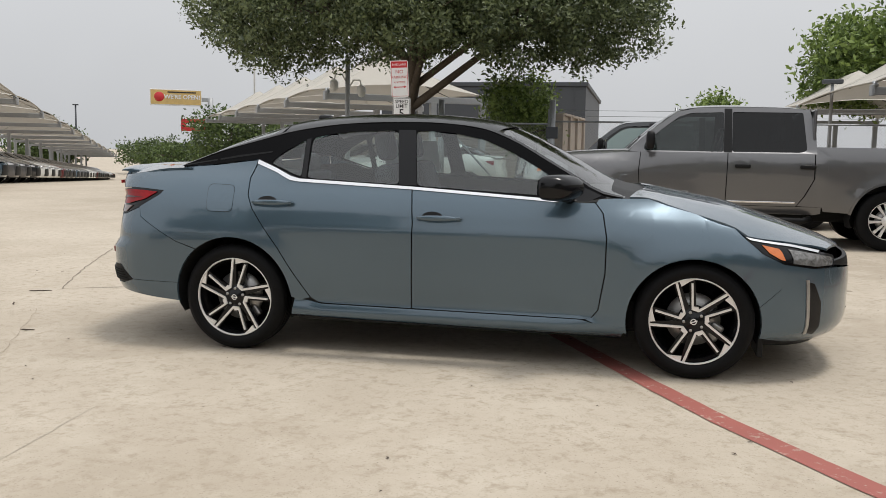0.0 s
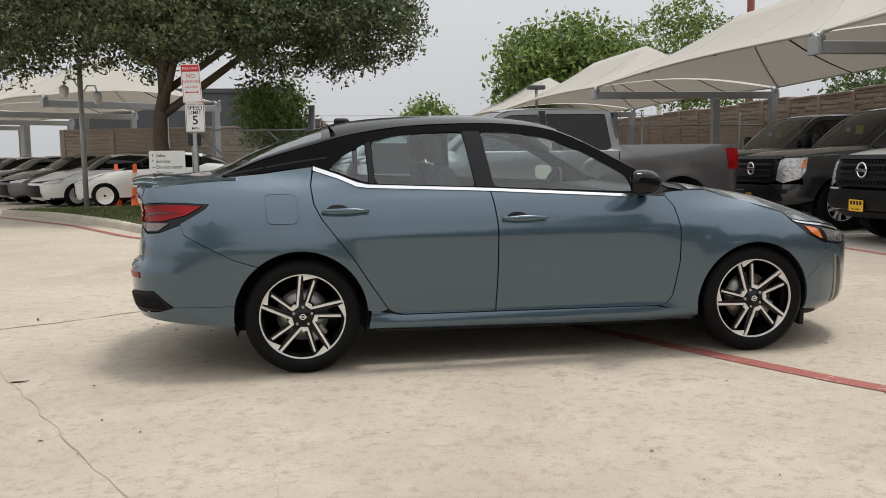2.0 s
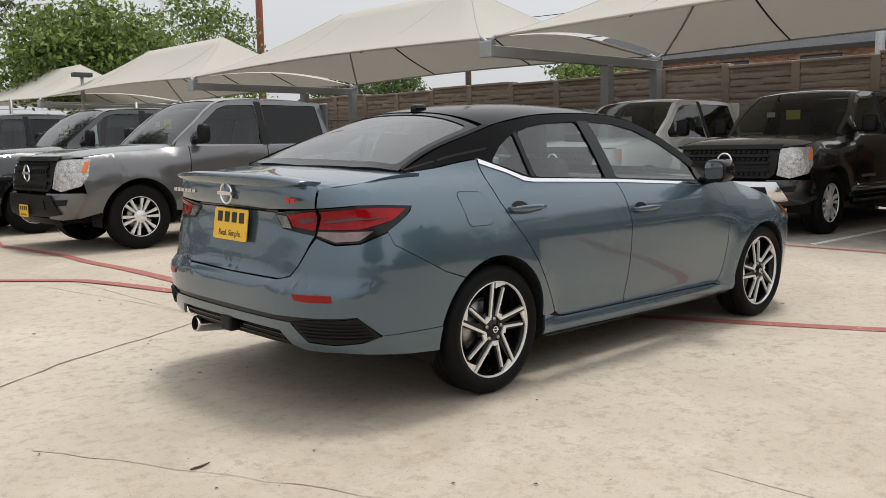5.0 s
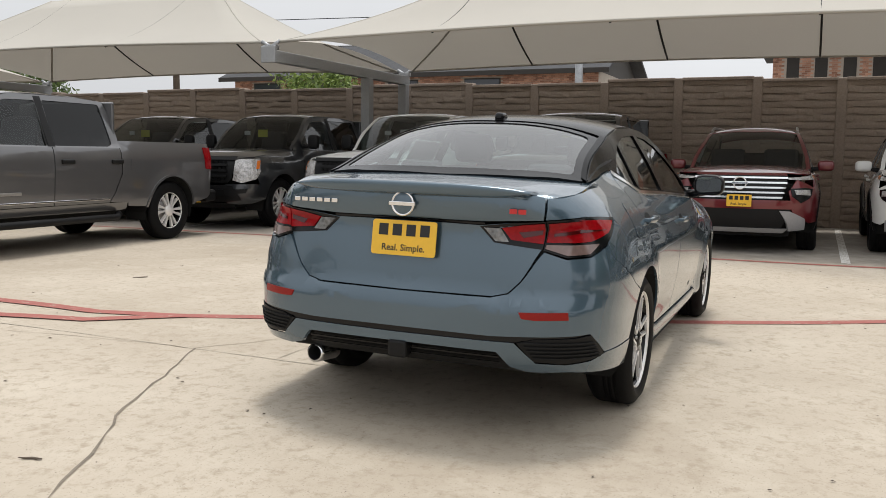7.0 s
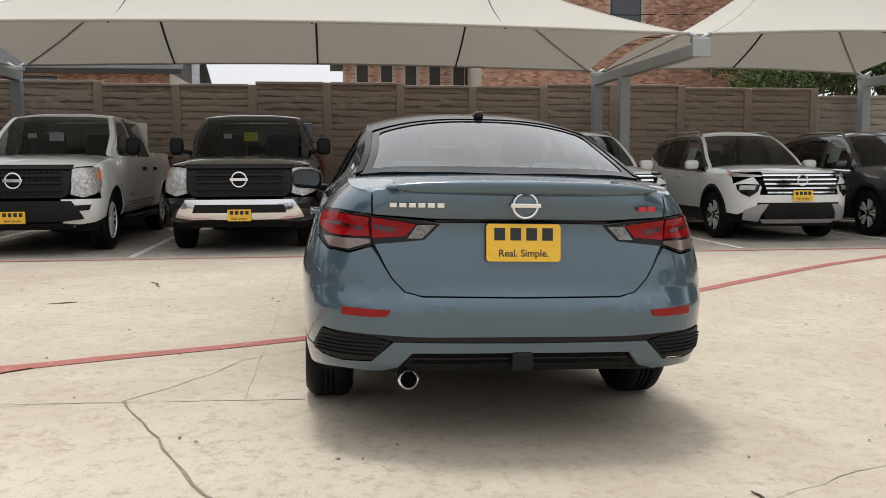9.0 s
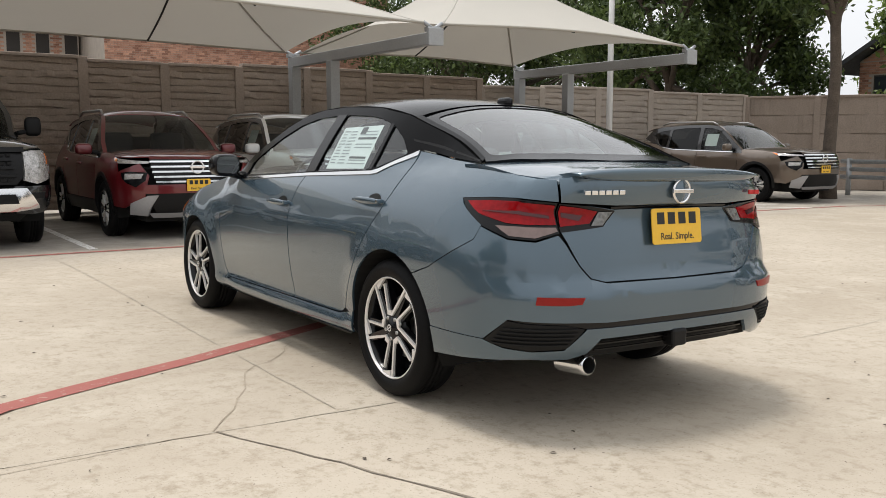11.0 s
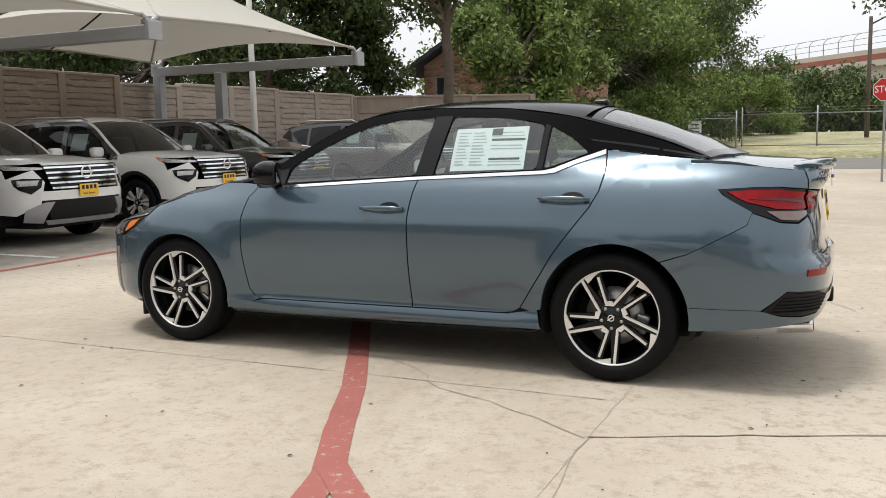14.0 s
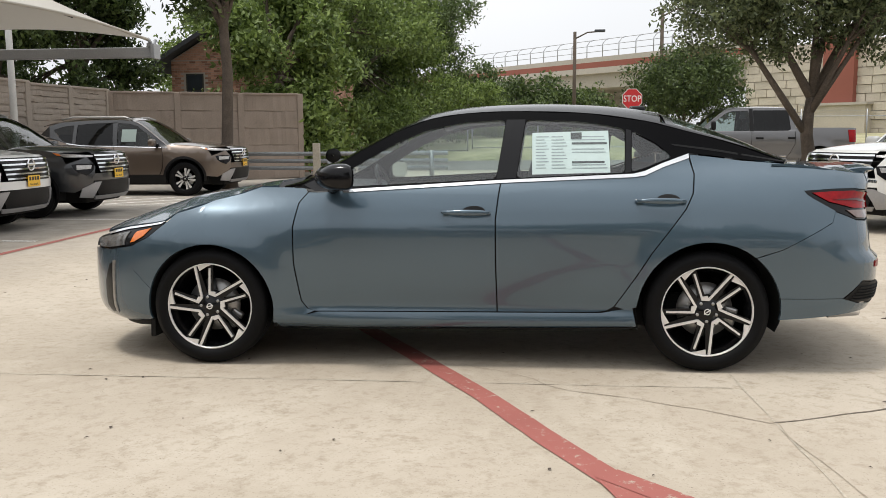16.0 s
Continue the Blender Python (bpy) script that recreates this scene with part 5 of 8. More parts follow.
    for y in (-0.36, 0.36):
        part("rear_headrest", box(-0.04, 0.04, -0.12, 0.12, 0, 0.13, 0.035, m=pose(-1.30, y, 1.05, 0, -15), seg=3), SEAT, car)
    part("headliner", skin(hero_top, [(-1.15, -0.93), (-1.15, 0.93), (0.18, 0.93), (0.18, -0.93)], grid=0.15, grid2=0.2, off=-0.045, rim=0), HEADLINER, car)
    part("inner_mirror", box(0.36, 0.39, -0.10, 0.10, 1.22, 1.28, 0.012), TRIM, car)
    # underside and exhaust
    part("underbody", box(-1.75, 2.0, -0.60, 0.60, 0.20, 0.30, 0.03), DARK, car)
    part("bumper_backing", box(-2.22, -1.75, -0.66, 0.66, 0.30, 0.90, 0.05), DARK, car)
    part("lid_backing", box(-2.20, -1.85, -0.48, 0.48, 0.88, 1.02, 0.03), DARK, car)
    part("nose_backing", box(1.75, 2.13, -0.55, 0.55, 0.22, 0.66, 0.08), DARK, car)
    ex = lathe([(0.034, 0.0), (0.042, 0.004), (0.044, 0.02), (0.042, 0.17)], 32)
    bmesh.ops.transform(ex, matrix=pose(-2.265, 0.455, 0.287, 0, 0, -90) @ pose(0, 0, 0, -6), verts=ex.verts)
    part("exhaust_tip", ex, CHROME, car, "bright round exhaust tip")
    exi = lathe([(0.0, 0.08), (0.035, 0.08), (0.035, 0.0)], 32)
    bmesh.ops.transform(exi, matrix=pose(-2.265, 0.455, 0.287, 0, 0, -90) @ pose(0, 0, 0, -6), verts=exi.verts)
    part("exhaust_bore", exi, DARK, car)
    # plate, badges, price sheet
    tilt = pose(-2.294, 0, 0.852, 90 - 7.5, 0, -90)
    dealer_plate(lid, tilt, 0.305, 0.152)
    ring = lathe([(0.044, 0), (0.047, -0.006), (0.052, -0.006), (0.055, 0)], 40)
    bmesh.ops.transform(ring, matrix=pose(-2.315, 0, 1.003, 0, 0, -90), verts=ring.verts)
    badge = part("badge", ring, CHROME, lid, "round bright maker's badge")
    disc = lathe([(0.0, -0.003), (0.044, -0.003), (0.046, 0.0)], 32)
    bmesh.ops.transform(disc, matrix=pose(-2.314, 0, 1.003, 0, 0, -90), verts=disc.verts)
    part("badge_disc", disc, BLUE, badge)
    part("badge_bar", box(-2.329, -2.315, -0.062, 0.062, 0.994, 1.012, 0.003), CHROME, badge)
    for k in range(6):
        y = 0.545 - 0.038 * k
        part("badge_block", box(-2.306, -2.297, y - 0.030, y, 0.990, 1.008, 0.002, m=None), CHROME, lid)
    for k in range(2):
        y = -0.475 - 0.038 * k
        part("trim_block", box(-2.297, -2.288, y - 0.032, y, 0.983, 1.003, 0.002), REDINK, lid)
    for sg, mt in ((1, PAPER),):
        own = skin(at, [(-0.43, 1.275), (-0.845, 1.285), (-0.850, 1.058), (-0.43, 1.048)], grid=0.1, off=-0.016, rim=0, mirror=sg < 0)
        sheet = tagged(part("price_sheet", own, mt, car), "white printed price sheet behind the glass")
        rows = [(-0.45, -0.52), (-0.535, -0.62), (-0.645, -0.835)]
        for c, (xa, xb) in enumerate(rows):
            for k in range(11):
                z = 1.255 - 0.017 * k
                if (c == 2 and k in (3, 6, 7)):
                    continue
                end = xb + (0.03 * ((k * 7 + c * 3) % 4) / 4)
                mt2 = INK if c == 2 and k in (2, 8) else GALV
                part("text_bar", skin(at, [(xa, z), (end, z + 0.001), (end, z - 0.004 - 0.006 * (mt2 == INK)), (xa, z - 0.005 - 0.006 * (mt2 == INK))], grid=0.2, off=-0.0145, rim=0, mirror=sg < 0), mt2, sheet)
        part("text_bar", skin(at, [(-0.64, 1.275), (-0.70, 1.276), (-0.70, 1.24), (-0.64, 1.239)], grid=0.2, off=-0.0140, rim=0, mirror=sg < 0), INK, sheet)
    return car


def dealer_plate(parent, m, w, h, small=True):
    """A yellow dealer's plate with black writing; it faces along z of m."""
    poly = rounded([(-w / 2, -h / 2), (w / 2, -h / 2), (w / 2, h / 2), (-w / 2, h / 2)], 0.014 * w / 0.3)
    own = bmesh.new()
    a, b = [own.verts.new((x, y, 0.004)) for x, y in poly], [own.verts.new((x, y, 0)) for x, y in poly]
    own.faces.new(a), own.faces.new(b[::-1])
    for i in range(len(a)):
        own.faces.new((b[i], b[(i + 1) % len(a)], a[(i + 1) % len(a)], a[i]))
    plate = part("dealer_plate", own, YELLOW, parent, "yellow dealer plate with black writing")
    plate.matrix_basis = m
    for k in range(4):
        c = (k - 1.5) * 0.215 * w
        part("plate_mark", box(c - 0.072 * w, c + 0.072 * w, 0.030 * w, 0.195 * w, 0.0038, 0.0052, 0.0), INK, plate)
    if small:
        letters("plate_small_text", "Real. Simple.", 0.040 * w / 0.3, pose(0, -0.043 * w / 0.3, 0.004), INK, plate, 0.0006, bold=0.0006 * w / 0.3)
    else:
        own = box(-w * 0.32, w * 0.32, -0.05 * w / 0.3, -0.036 * w / 0.3, 0.004, 0.005)
        part("plate_bar", own, INK, plate)
    return plate


sedan = build_sedan()


# ---- other vehicles: each faces +x in its own frame, its middle over the origin ----
def top_surface(shell, edge, crown, bulge=2.6):
    def fn(x, v, off=0.0):
        ze = interp(edge, x)
        zc = interp(crown, x)
        y0 = shell.at(shell.ux(x, ze), ze).y if x > shell.xf else shell.width(x, ze)
        return Vector((x, v * y0, ze + (zc - ze) * (1 - abs(v) ** bulge) + off))
    return fn


def side_set(car, S, mir, panels):
    made = {}
    for name, poly, mat, kw in panels:
        kw = dict(kw)
        label = kw.pop("label", "")
        parent = made.get(kw.pop("parent", None), car)
        ob = part(name, skin(S.at, poly, mirror=mir, **kw), mat, parent, label)
        if mat in (GLASS, PRIVACY, SCREEN, TRUCKGLASS):
            ob.visible_shadow = False
        made[name] = ob
    return made


def common_wheels(car, xs, y, R, rim, width, style, S, arch_r):
    for sg in (1, -1):
        for x in xs:
            wheel("wheel", R, rim, width, style, car, pose(x, sg * y, R, 0, 11 * x, 0 if sg < 0 else 180), "black tyre on an alloy wheel")
            liner = bmesh.new()
            rows = []
            for k in range(17):
                a = radians(-15 + 210 * k / 16)
                p = (x + arch_r * math.cos(a), R + 0.01 + arch_r * math.sin(a))
                rows.append([liner.verts.new((p[0], sg * (S.at(S.ux(p[0]), p[1]).y - 0.01), p[1])), liner.verts.new((p[0], sg * (y - 0.25), p[1]))])
            for a, b in zip(rows, rows[1:]):
                liner.faces.new((a[0], a[1], b[1], b[0]))
            liner.faces.new([r[1] for r in rows])
            part("wheel_arch_liner", liner, DARK, car)


def door_mirror(car, x, y, z, sx, sy, sz, mat, sg):
    own = bmesh.new()
    bmesh.ops.create_uvsphere(own, u_segments=18, v_segments=10, radius=1)
    f = lambda c: math.copysign(abs(c) ** 0.55, c)
    for v in own.verts:
        v.co = Vector((x + sx * f(v.co.x), sg * (y + sy * f(v.co.y)), z + sz * f(v.co.z)))
    for p in own.faces:
        p.smooth = True
    ob = part("door_mirror", own, mat, car)
    part("mirror_arm", tube([(x + 0.05, sg * (y - sy * 1.9), z - sz * 0.7), (x, sg * (y - sy * 0.6), z - sz * 0.5)], 0.03, 8), TRIM, ob)


def round_badge(car, x, z, r):
    ring = lathe([(r * 0.78, 0), (r * 0.82, -0.012), (r * 0.95, -0.012), (r, 0)], 32)
    bmesh.ops.transform(ring, matrix=pose(x, 0, z, 0, 0, 90), verts=ring.verts)
    ob = part("badge", ring, CHROME, car, "round bright badge")
    part("badge_bar", box(x, x + 0.014, -r * 1.12, r * 1.12, z - r * 0.17, z + r * 0.17, 0.004), CHROME, ob)


def truck_shell(bed):
    return Shell(
        mid=[(0.40, 0.86), (0.50, 0.93), (0.60, 0.955), (0.80, 0.965), (1.0, 0.975), (1.14, 0.968), (1.24, 0.945), (1.30, 0.90), (1.50, 0.835), (1.75, 0.745), (1.88, 0.69)],
        front_prof=[(0.35, 0.86), (0.50, 0.95), (0.70, 0.975), (0.95, 0.985), (1.05, 0.975), (1.12, 0.945), (1.18, 0.88), (1.24, 0.80), (1.4, 0.7)],
        rear_prof=[(0.40, 0.90), (0.55, 0.955), (0.80, 0.975), (1.05, 0.98), (1.18, 0.965), (1.27, 0.945), (1.33, 0.925), (1.5, 0.85)],
        rear=[(0.4, -2.72 - bed), (0.7, -2.74 - bed), (1.0, -2.74 - bed), (1.35, -2.73 - bed)],
        front=[(0.30, 2.58), (0.42, 2.74), (0.60, 2.77), (0.75, 2.75), (1.0, 2.71), (1.12, 2.65), (1.22, 2.5), (1.3, 2.2)],
        xr=-2.55 - bed, xf=1.95, nr=5.0, nf=4.2, blend_r=(-1.2, -1.3), blend_f=(0.85, 1.45),
        arches=((-1.78 - bed, 0.40, 0.47), (1.77, 0.40, 0.47)), flare=0.03,
    )


STUDS = {}


def build_truck(paint_mat, bumper_mat, wheel_style, grille_mat, label, m, bed=0.0):
    car = thing("pickup_truck", m, label, "pickup truck", "parked pickup trucks")
    S = truck_shell(bed)
    X = S.ux
    AR, AF = (-1.78 - bed, 0.40, 0.475), (1.77, 0.40, 0.475)
    belt = 1.255
    win_f = [(-0.02, 1.80), (0.40, 1.79), (0.56, 1.74), (0.80, 1.56), (1.02, 1.36), (1.02, 1.275), (-0.02, 1.265)]
    win_r = [(-1.03, 1.80), (-0.13, 1.805), (-0.13, 1.268), (-1.00, 1.268), (-1.08, 1.30)]
    cab = [(-1.20, 1.29), (-1.19, 1.60), (-1.11, 1.84), (-0.6, 1.87), (0.3, 1.865), (0.60, 1.80), (0.90, 1.57), (1.16, 1.35), (1.22, 1.26), (1.02, 1.252), (-1.20, 1.252)]
    for mir in (False, True):
        sg = -1 if mir else 1
        side_set(car, S, mir, [
            ("cab_frame", cab, paint_mat, dict(holes=(rounded(win_f, 0.03), rounded(win_r, 0.03)), grid=0.12)),
            ("front_window", rounded(win_f, 0.03), TRUCKGLASS, dict(off=-0.01, rim=0, grid=0.2)),
            ("rear_window", rounded(win_r, 0.03), PRIVACY, dict(off=-0.01, rim=0, grid=0.2)),
            ("window_seal", [(-0.125, 1.85), (-0.025, 1.85), (-0.022, 1.262), (-0.128, 1.262)], TRIM, dict(off=0.004, rim=0.006, grid=0.3)),
            ("front_door", [(-0.07, belt), (-0.06, 0.56), (0.98, 0.56), (1.06, 0.70), (1.08, 1.0), (1.06, belt)], paint_mat, dict(grid=0.12)),
            ("rear_door", [(-1.17, belt), (-1.17, 0.92), (-1.06, 0.70), (-0.96, 0.56), (-0.072, 0.56), (-0.082, belt)], paint_mat, dict(grid=0.12)),
            ("rocker", [(-1.28, 0.47), (-1.20, 0.45), (1.26, 0.45), (1.28, 0.55), (-1.28, 0.555)], paint_mat, dict(grid=0.15)),
            ("front_wing", [(1.07, belt), (1.092, 1.0), (1.07, 0.70), (1.0, 0.555), (1.29, 0.45)] + arc(*AF, 174, 8, 20) + [(X(2.40), 0.62), (X(2.50), 0.90), (X(2.50), 1.14), (2.1, 1.185), (1.6, 1.215), (1.2, 1.25)], paint_mat, dict(grid=0.08)),
            ("inner_side", [(-1.25, 1.25), (1.1, 1.25), (1.1, 0.5), (-1.2, 0.5)], DARK, dict(off=-0.03, rim=0, grid=0.4)),
            ("bed_side", [(-1.185, 1.345), (-1.185, 0.92), (-1.075, 0.70), (-0.975, 0.565), (-1.29, 0.555), (-1.31, 0.50)] + arc(*AR, 10, 172, 20) + [(X(-2.60 - bed), 0.55), (X(-2.68 - bed), 0.62), (X(-2.70 - bed), 0.92), (X(-2.70 - bed), 1.33), (-2.3 - bed, 1.34)], paint_mat, dict(grid=0.1)),
            ("tail_lamp", [(-2.50 - bed, 1.28), (X(-2.725 - bed, 1.2), 1.28), (S.uy(0.83, "r"), 1.26), (S.uy(0.84, "r"), 0.97), (X(-2.725 - bed, 1.0), 0.95), (-2.53 - bed, 0.97)], REDLENS, dict(off=0.02, rim=0.02, grid=0.08, label="tall red tail lamp")),
            ("fuel_flap" if not mir else "side_stamp", rounded([(-1.50, 1.12), (-1.34, 1.12), (-1.34, 0.96), (-1.50, 0.96)], 0.03), paint_mat, dict(off=0.004, rim=0.006, grid=0.2)),
            ("arch_trim", arc(-1.78 - bed, 0.40, 0.475, 8, 172, 20) + arc(-1.78 - bed, 0.40, 0.505, 172, 8, 20), TRIM if wheel_style == "black" else paint_mat, dict(off=0.012, rim=0.02, grid=0.3)),
            ("head_lamp", [(X(2.40), 1.12), (X(2.62, 1.0), 1.115), (S.uy(0.70, "f"), 1.10), (S.uy(0.66, "f"), 0.78), (S.uy(0.80, "f"), 0.74), (X(2.50), 0.80), (X(2.42), 0.92)], GREYLENS, dict(off=0.006, rim=0.02, grid=0.08, label="clear boxy head lamp")),
            ("lamp_amber", [(X(2.405), 1.09), (X(2.47), 1.09), (X(2.50), 0.96), (X(2.44), 0.96)], AMBER, dict(off=0.011, rim=0.004, grid=0.08, parent="head_lamp")),
            ("lamp_reflector", [(S.uy(0.86, "f"), 1.07), (S.uy(0.71, "f"), 1.07), (S.uy(0.69, "f"), 0.93), (S.uy(0.84, "f"), 0.93)], GREYLENS, dict(off=0.010, rim=0.004, grid=0.08, parent="head_lamp")),
            ("front_bumper_corner", [(X(2.30), 0.70), (X(2.50), 0.72), (S.uy(0.80, "f"), 0.72), (S.uy(0.55, "f"), 0.72), (S.uy(0.60, "f"), 0.42), (S.uy(0.8, "f"), 0.40), (X(2.50), 0.42), (X(2.27), 0.48)], paint_mat, dict(off=0.012, rim=0.03, grid=0.1)),
            ("fog_recess", [(S.uy(0.88, "f"), 0.65), (S.uy(0.66, "f"), 0.64), (S.uy(0.66, "f"), 0.57), (S.uy(0.86, "f"), 0.58)], TRIM, dict(off=0.02, rim=0.01, grid=0.1)),
        ])
        for x0, z in ((-0.28, 1.08), (-1.10, 1.08)):
            c = S.width(x0 + 0.1, z)
            h = part("door_handle", box(x0 - 0.09, x0 + 0.11, min(sg * (c - 0.01), sg * (c + 0.03)), max(sg * (c - 0.01), sg * (c + 0.03)), z - 0.028, z + 0.028, 0.015), TRIM, car)
        door_mirror(car, 0.94, 1.07, 1.41, 0.06, 0.10, 0.125, TRIM, sg)
        part("side_step", tube([(1.10, sg * 0.92, 0.40), (1.0, sg * 0.99, 0.37), (-1.05, sg * 0.99, 0.37), (-1.15, sg * 0.92, 0.40)], 0.045, 10), TRIM, car)
        part("model_bar", box(0.42, 0.86, min(sg * 0.960, sg * 0.975), max(sg * 0.960, sg * 0.975), 0.70, 0.735, 0.003), STEEL, car)
        part("sill_strip", box(-0.95, 0.98, min(sg * 0.940, sg * 0.972), max(sg * 0.940, sg * 0.972), 0.595, 0.620, 0.005), CHROME, car)
    fn = lambda half, **kw: skin(S.at, half + [(2 * (S.xf + S.tab["f"][1][-1]) - u, z) for u, z in half[::-1]], **kw)
    F = lambda y, z: (S.uy(y, "f"), z)
    g = part("grille", fn([F(0.70, 1.12), F(0.64, 0.80), F(0.58, 0.74)], off=0.004, rim=0.03, grid=0.1), grille_mat, car, "wide dark grille")
    part("grille_frame", fn([F(0.74, 1.155), F(0.70, 1.10)], off=0.03, rim=0.03, grid=0.1), grille_mat, g)
    for z in (0.84, 0.93, 1.02):
        part("grille_bar", fn([F(0.56, z + 0.016), F(0.56, z - 0.016)], off=0.03, rim=0.03, grid=0.1), TRIM, g)
    for k in range(3):
        for j in range(16):
            y = -0.52 + 0.069 * j
            p = S.at(S.uy(y, "f"), 0.885 + 0.09 * k) if k else S.at(S.uy(y, "f"), 0.79)
            if k or abs(y) > 0.0:
                STUDS.setdefault(0, []).append((p.x + 0.012, y, p.z))
    own = bmesh.new()
    for px, py, pz in STUDS.pop(0):
        box(px - 0.01, px + 0.012, py - 0.02, py + 0.02, pz - 0.014, pz + 0.014, 0, bm=own)
    tagged(part("grille_mesh", own, TRIM, g), kind="stuff")
    bb = part("front_bumper", fn([F(0.66, 0.70), F(0.82, 0.47), F(0.58, 0.44)], off=0.035, rim=0.06, grid=0.1), bumper_mat, car, "wide front bumper")
    part("bumper_intake", fn([F(0.54, 0.635), F(0.58, 0.53)], off=0.042, rim=0.01, grid=0.1), TRIM, bb)
    part("bumper_lower", fn([F(0.75, 0.42), F(0.70, 0.33)], off=0.0, rim=0.06, grid=0.1), TRIM, car)
    x = 2.80
    dealer_plate(car, pose(x + 0.03, 0, 0.50, 90, 0, 90), 0.30, 0.15, True)
    round_badge(car, 2.765, 0.955, 0.105)
    edge = [(-1.15, 1.82), (-1.05, 1.845), (-0.6, 1.872), (0.3, 1.867), (0.60, 1.80), (0.90, 1.57), (1.16, 1.35), (1.25, 1.25)]
    crown = [(-1.15, 1.86), (-1.05, 1.885), (-0.6, 1.915), (0.3, 1.91), (0.60, 1.845), (0.90, 1.625), (1.16, 1.40), (1.25, 1.31)]
    top = top_surface(S, edge, crown)
    part("roof", skin(top, [(-1.14, -0.99), (-1.14, 0.99), (0.52, 0.99), (0.56, 0), (0.52, -0.99)], grid=0.15, grid2=0.2), paint_mat, car)
    for sg in (1, -1):
        part("pillar", skin(top, [(0.50, sg * 0.995), (0.50, sg * 0.90), (1.22, sg * 0.93), (1.24, sg * 0.995)], grid=0.15, grid2=0.2), paint_mat, car)
    w = part("windscreen", skin(top, [(0.51, -0.91), (0.55, 0), (0.51, 0.91), (1.24, 0.94), (1.25, 0), (1.24, -0.94)], grid=0.12, grid2=0.2, off=-0.008, rim=0), SCREEN, car, "raked dark glass windscreen")
    w.visible_shadow = False
    part("rear_cab_wall", box(-1.19, -1.15, -0.86, 0.86, 0.9, 1.84, 0.02), paint_mat, car)
    hood = top_surface(S, [(1.15, 1.245), (1.6, 1.215), (2.1, 1.18), (2.45, 1.14), (2.6, 1.10)], [(1.15, 1.30), (1.6, 1.285), (2.1, 1.25), (2.45, 1.19), (2.68, 1.10)], 4)
    part("hood", skin(hood, [(1.17, -0.99), (1.17, 0.99), (2.42, 0.99), (2.58, 0.85), (2.66, 0.4), (2.68, 0), (2.66, -0.4), (2.58, -0.85), (2.42, -0.99)], grid=0.1, grid2=0.12), paint_mat, car)
    part("cowl", box(1.10, 1.22, -0.8, 0.8, 1.15, 1.262, 0.02), TRIM, car)
    part("bed_floor", box(-2.68 - bed, -1.2, -0.85, 0.85, 0.75, 0.85, 0.01), DARK, car)
    part("tailgate", box(-2.745 - bed, -2.68 - bed, -0.82, 0.82, 0.66, 1.33, 0.02), paint_mat, car)
    part("rear_bumper", box(-2.86 - bed, -2.62 - bed, -0.92, 0.92, 0.48, 0.66, 0.04), bumper_mat, car)
    part("chassis", box(-2.6 - bed, 2.55, -0.55, 0.55, 0.34, 0.62, 0.03), DARK, car)
    part("bay_block", box(1.2, 2.55, -0.72, 0.72, 0.6, 1.12, 0.05), DARK, car)
    part("dashboard", box(0.80, 1.15, -0.74, 0.74, 1.0, 1.255, 0.05), TRIM, car)
    for y in (-0.4, 0.4):
        part("seat", box(-0.08, 0.08, -0.26, 0.26, 0.0, 0.85, 0.07, m=pose(0.05, y, 0.78, 0, -12)), SEAT, car)
    part("rear_seat", box(-0.95, -0.80, -0.7, 0.7, 0.8, 1.45, 0.06), SEAT, car)
    part("cab_floor", box(-1.15, 1.1, -0.85, 0.85, 0.55, 0.7, 0.03), DARK, car)
    part("hang_tag", box(0.885, 0.89, -0.10, 0.10, 1.49, 1.62, 0), HANGTAG, car, "yellow card behind the windscreen")
    part("window_tag", box(0.86, 0.868, -0.40, -0.28, 1.53, 1.60, 0, m=None), PAPER, car)
    common_wheels(car, (-1.78 - bed, 1.77), 0.83, 0.40, 0.245, 0.25, wheel_style, S, 0.475)
    return car


SUV = Shell(
    mid=[(0.22, 0.80), (0.32, 0.87), (0.42, 0.895), (0.60, 0.905), (0.80, 0.91), (0.92, 0.90), (0.99, 0.875), (1.05, 0.835), (1.20, 0.79), (1.40, 0.715), (1.58, 0.63), (1.68, 0.56)],
    front_prof=[(0.22, 0.82), (0.35, 0.89), (0.60, 0.915), (0.80, 0.918), (0.93, 0.90), (1.0, 0.86), (1.06, 0.79), (1.12, 0.72), (1.4, 0.6)],
    rear_prof=[(0.22, 0.82), (0.40, 0.89), (0.70, 0.905), (0.90, 0.895), (1.02, 0.855), (1.20, 0.77), (1.40, 0.69), (1.58, 0.61), (1.68, 0.55)],
    rear=[(0.3, -2.25), (0.5, -2.32), (0.9, -2.30), (1.1, -2.25), (1.4, -2.08), (1.6, -1.9), (1.68, -1.8)],
    front=[(0.22, 2.20), (0.32, 2.30), (0.50, 2.34), (0.75, 2.34), (0.95, 2.31), (1.02, 2.25), (1.10, 2.0), (1.2, 1.6)],
    xr=-1.45, xf=1.45, nr=3.4, nf=3.1, blend_r=(-0.8, -1.4), blend_f=(0.7, 1.3),
    arches=((-1.36, 0.36, 0.40), (1.36, 0.36, 0.40)), flare=0.02,
)


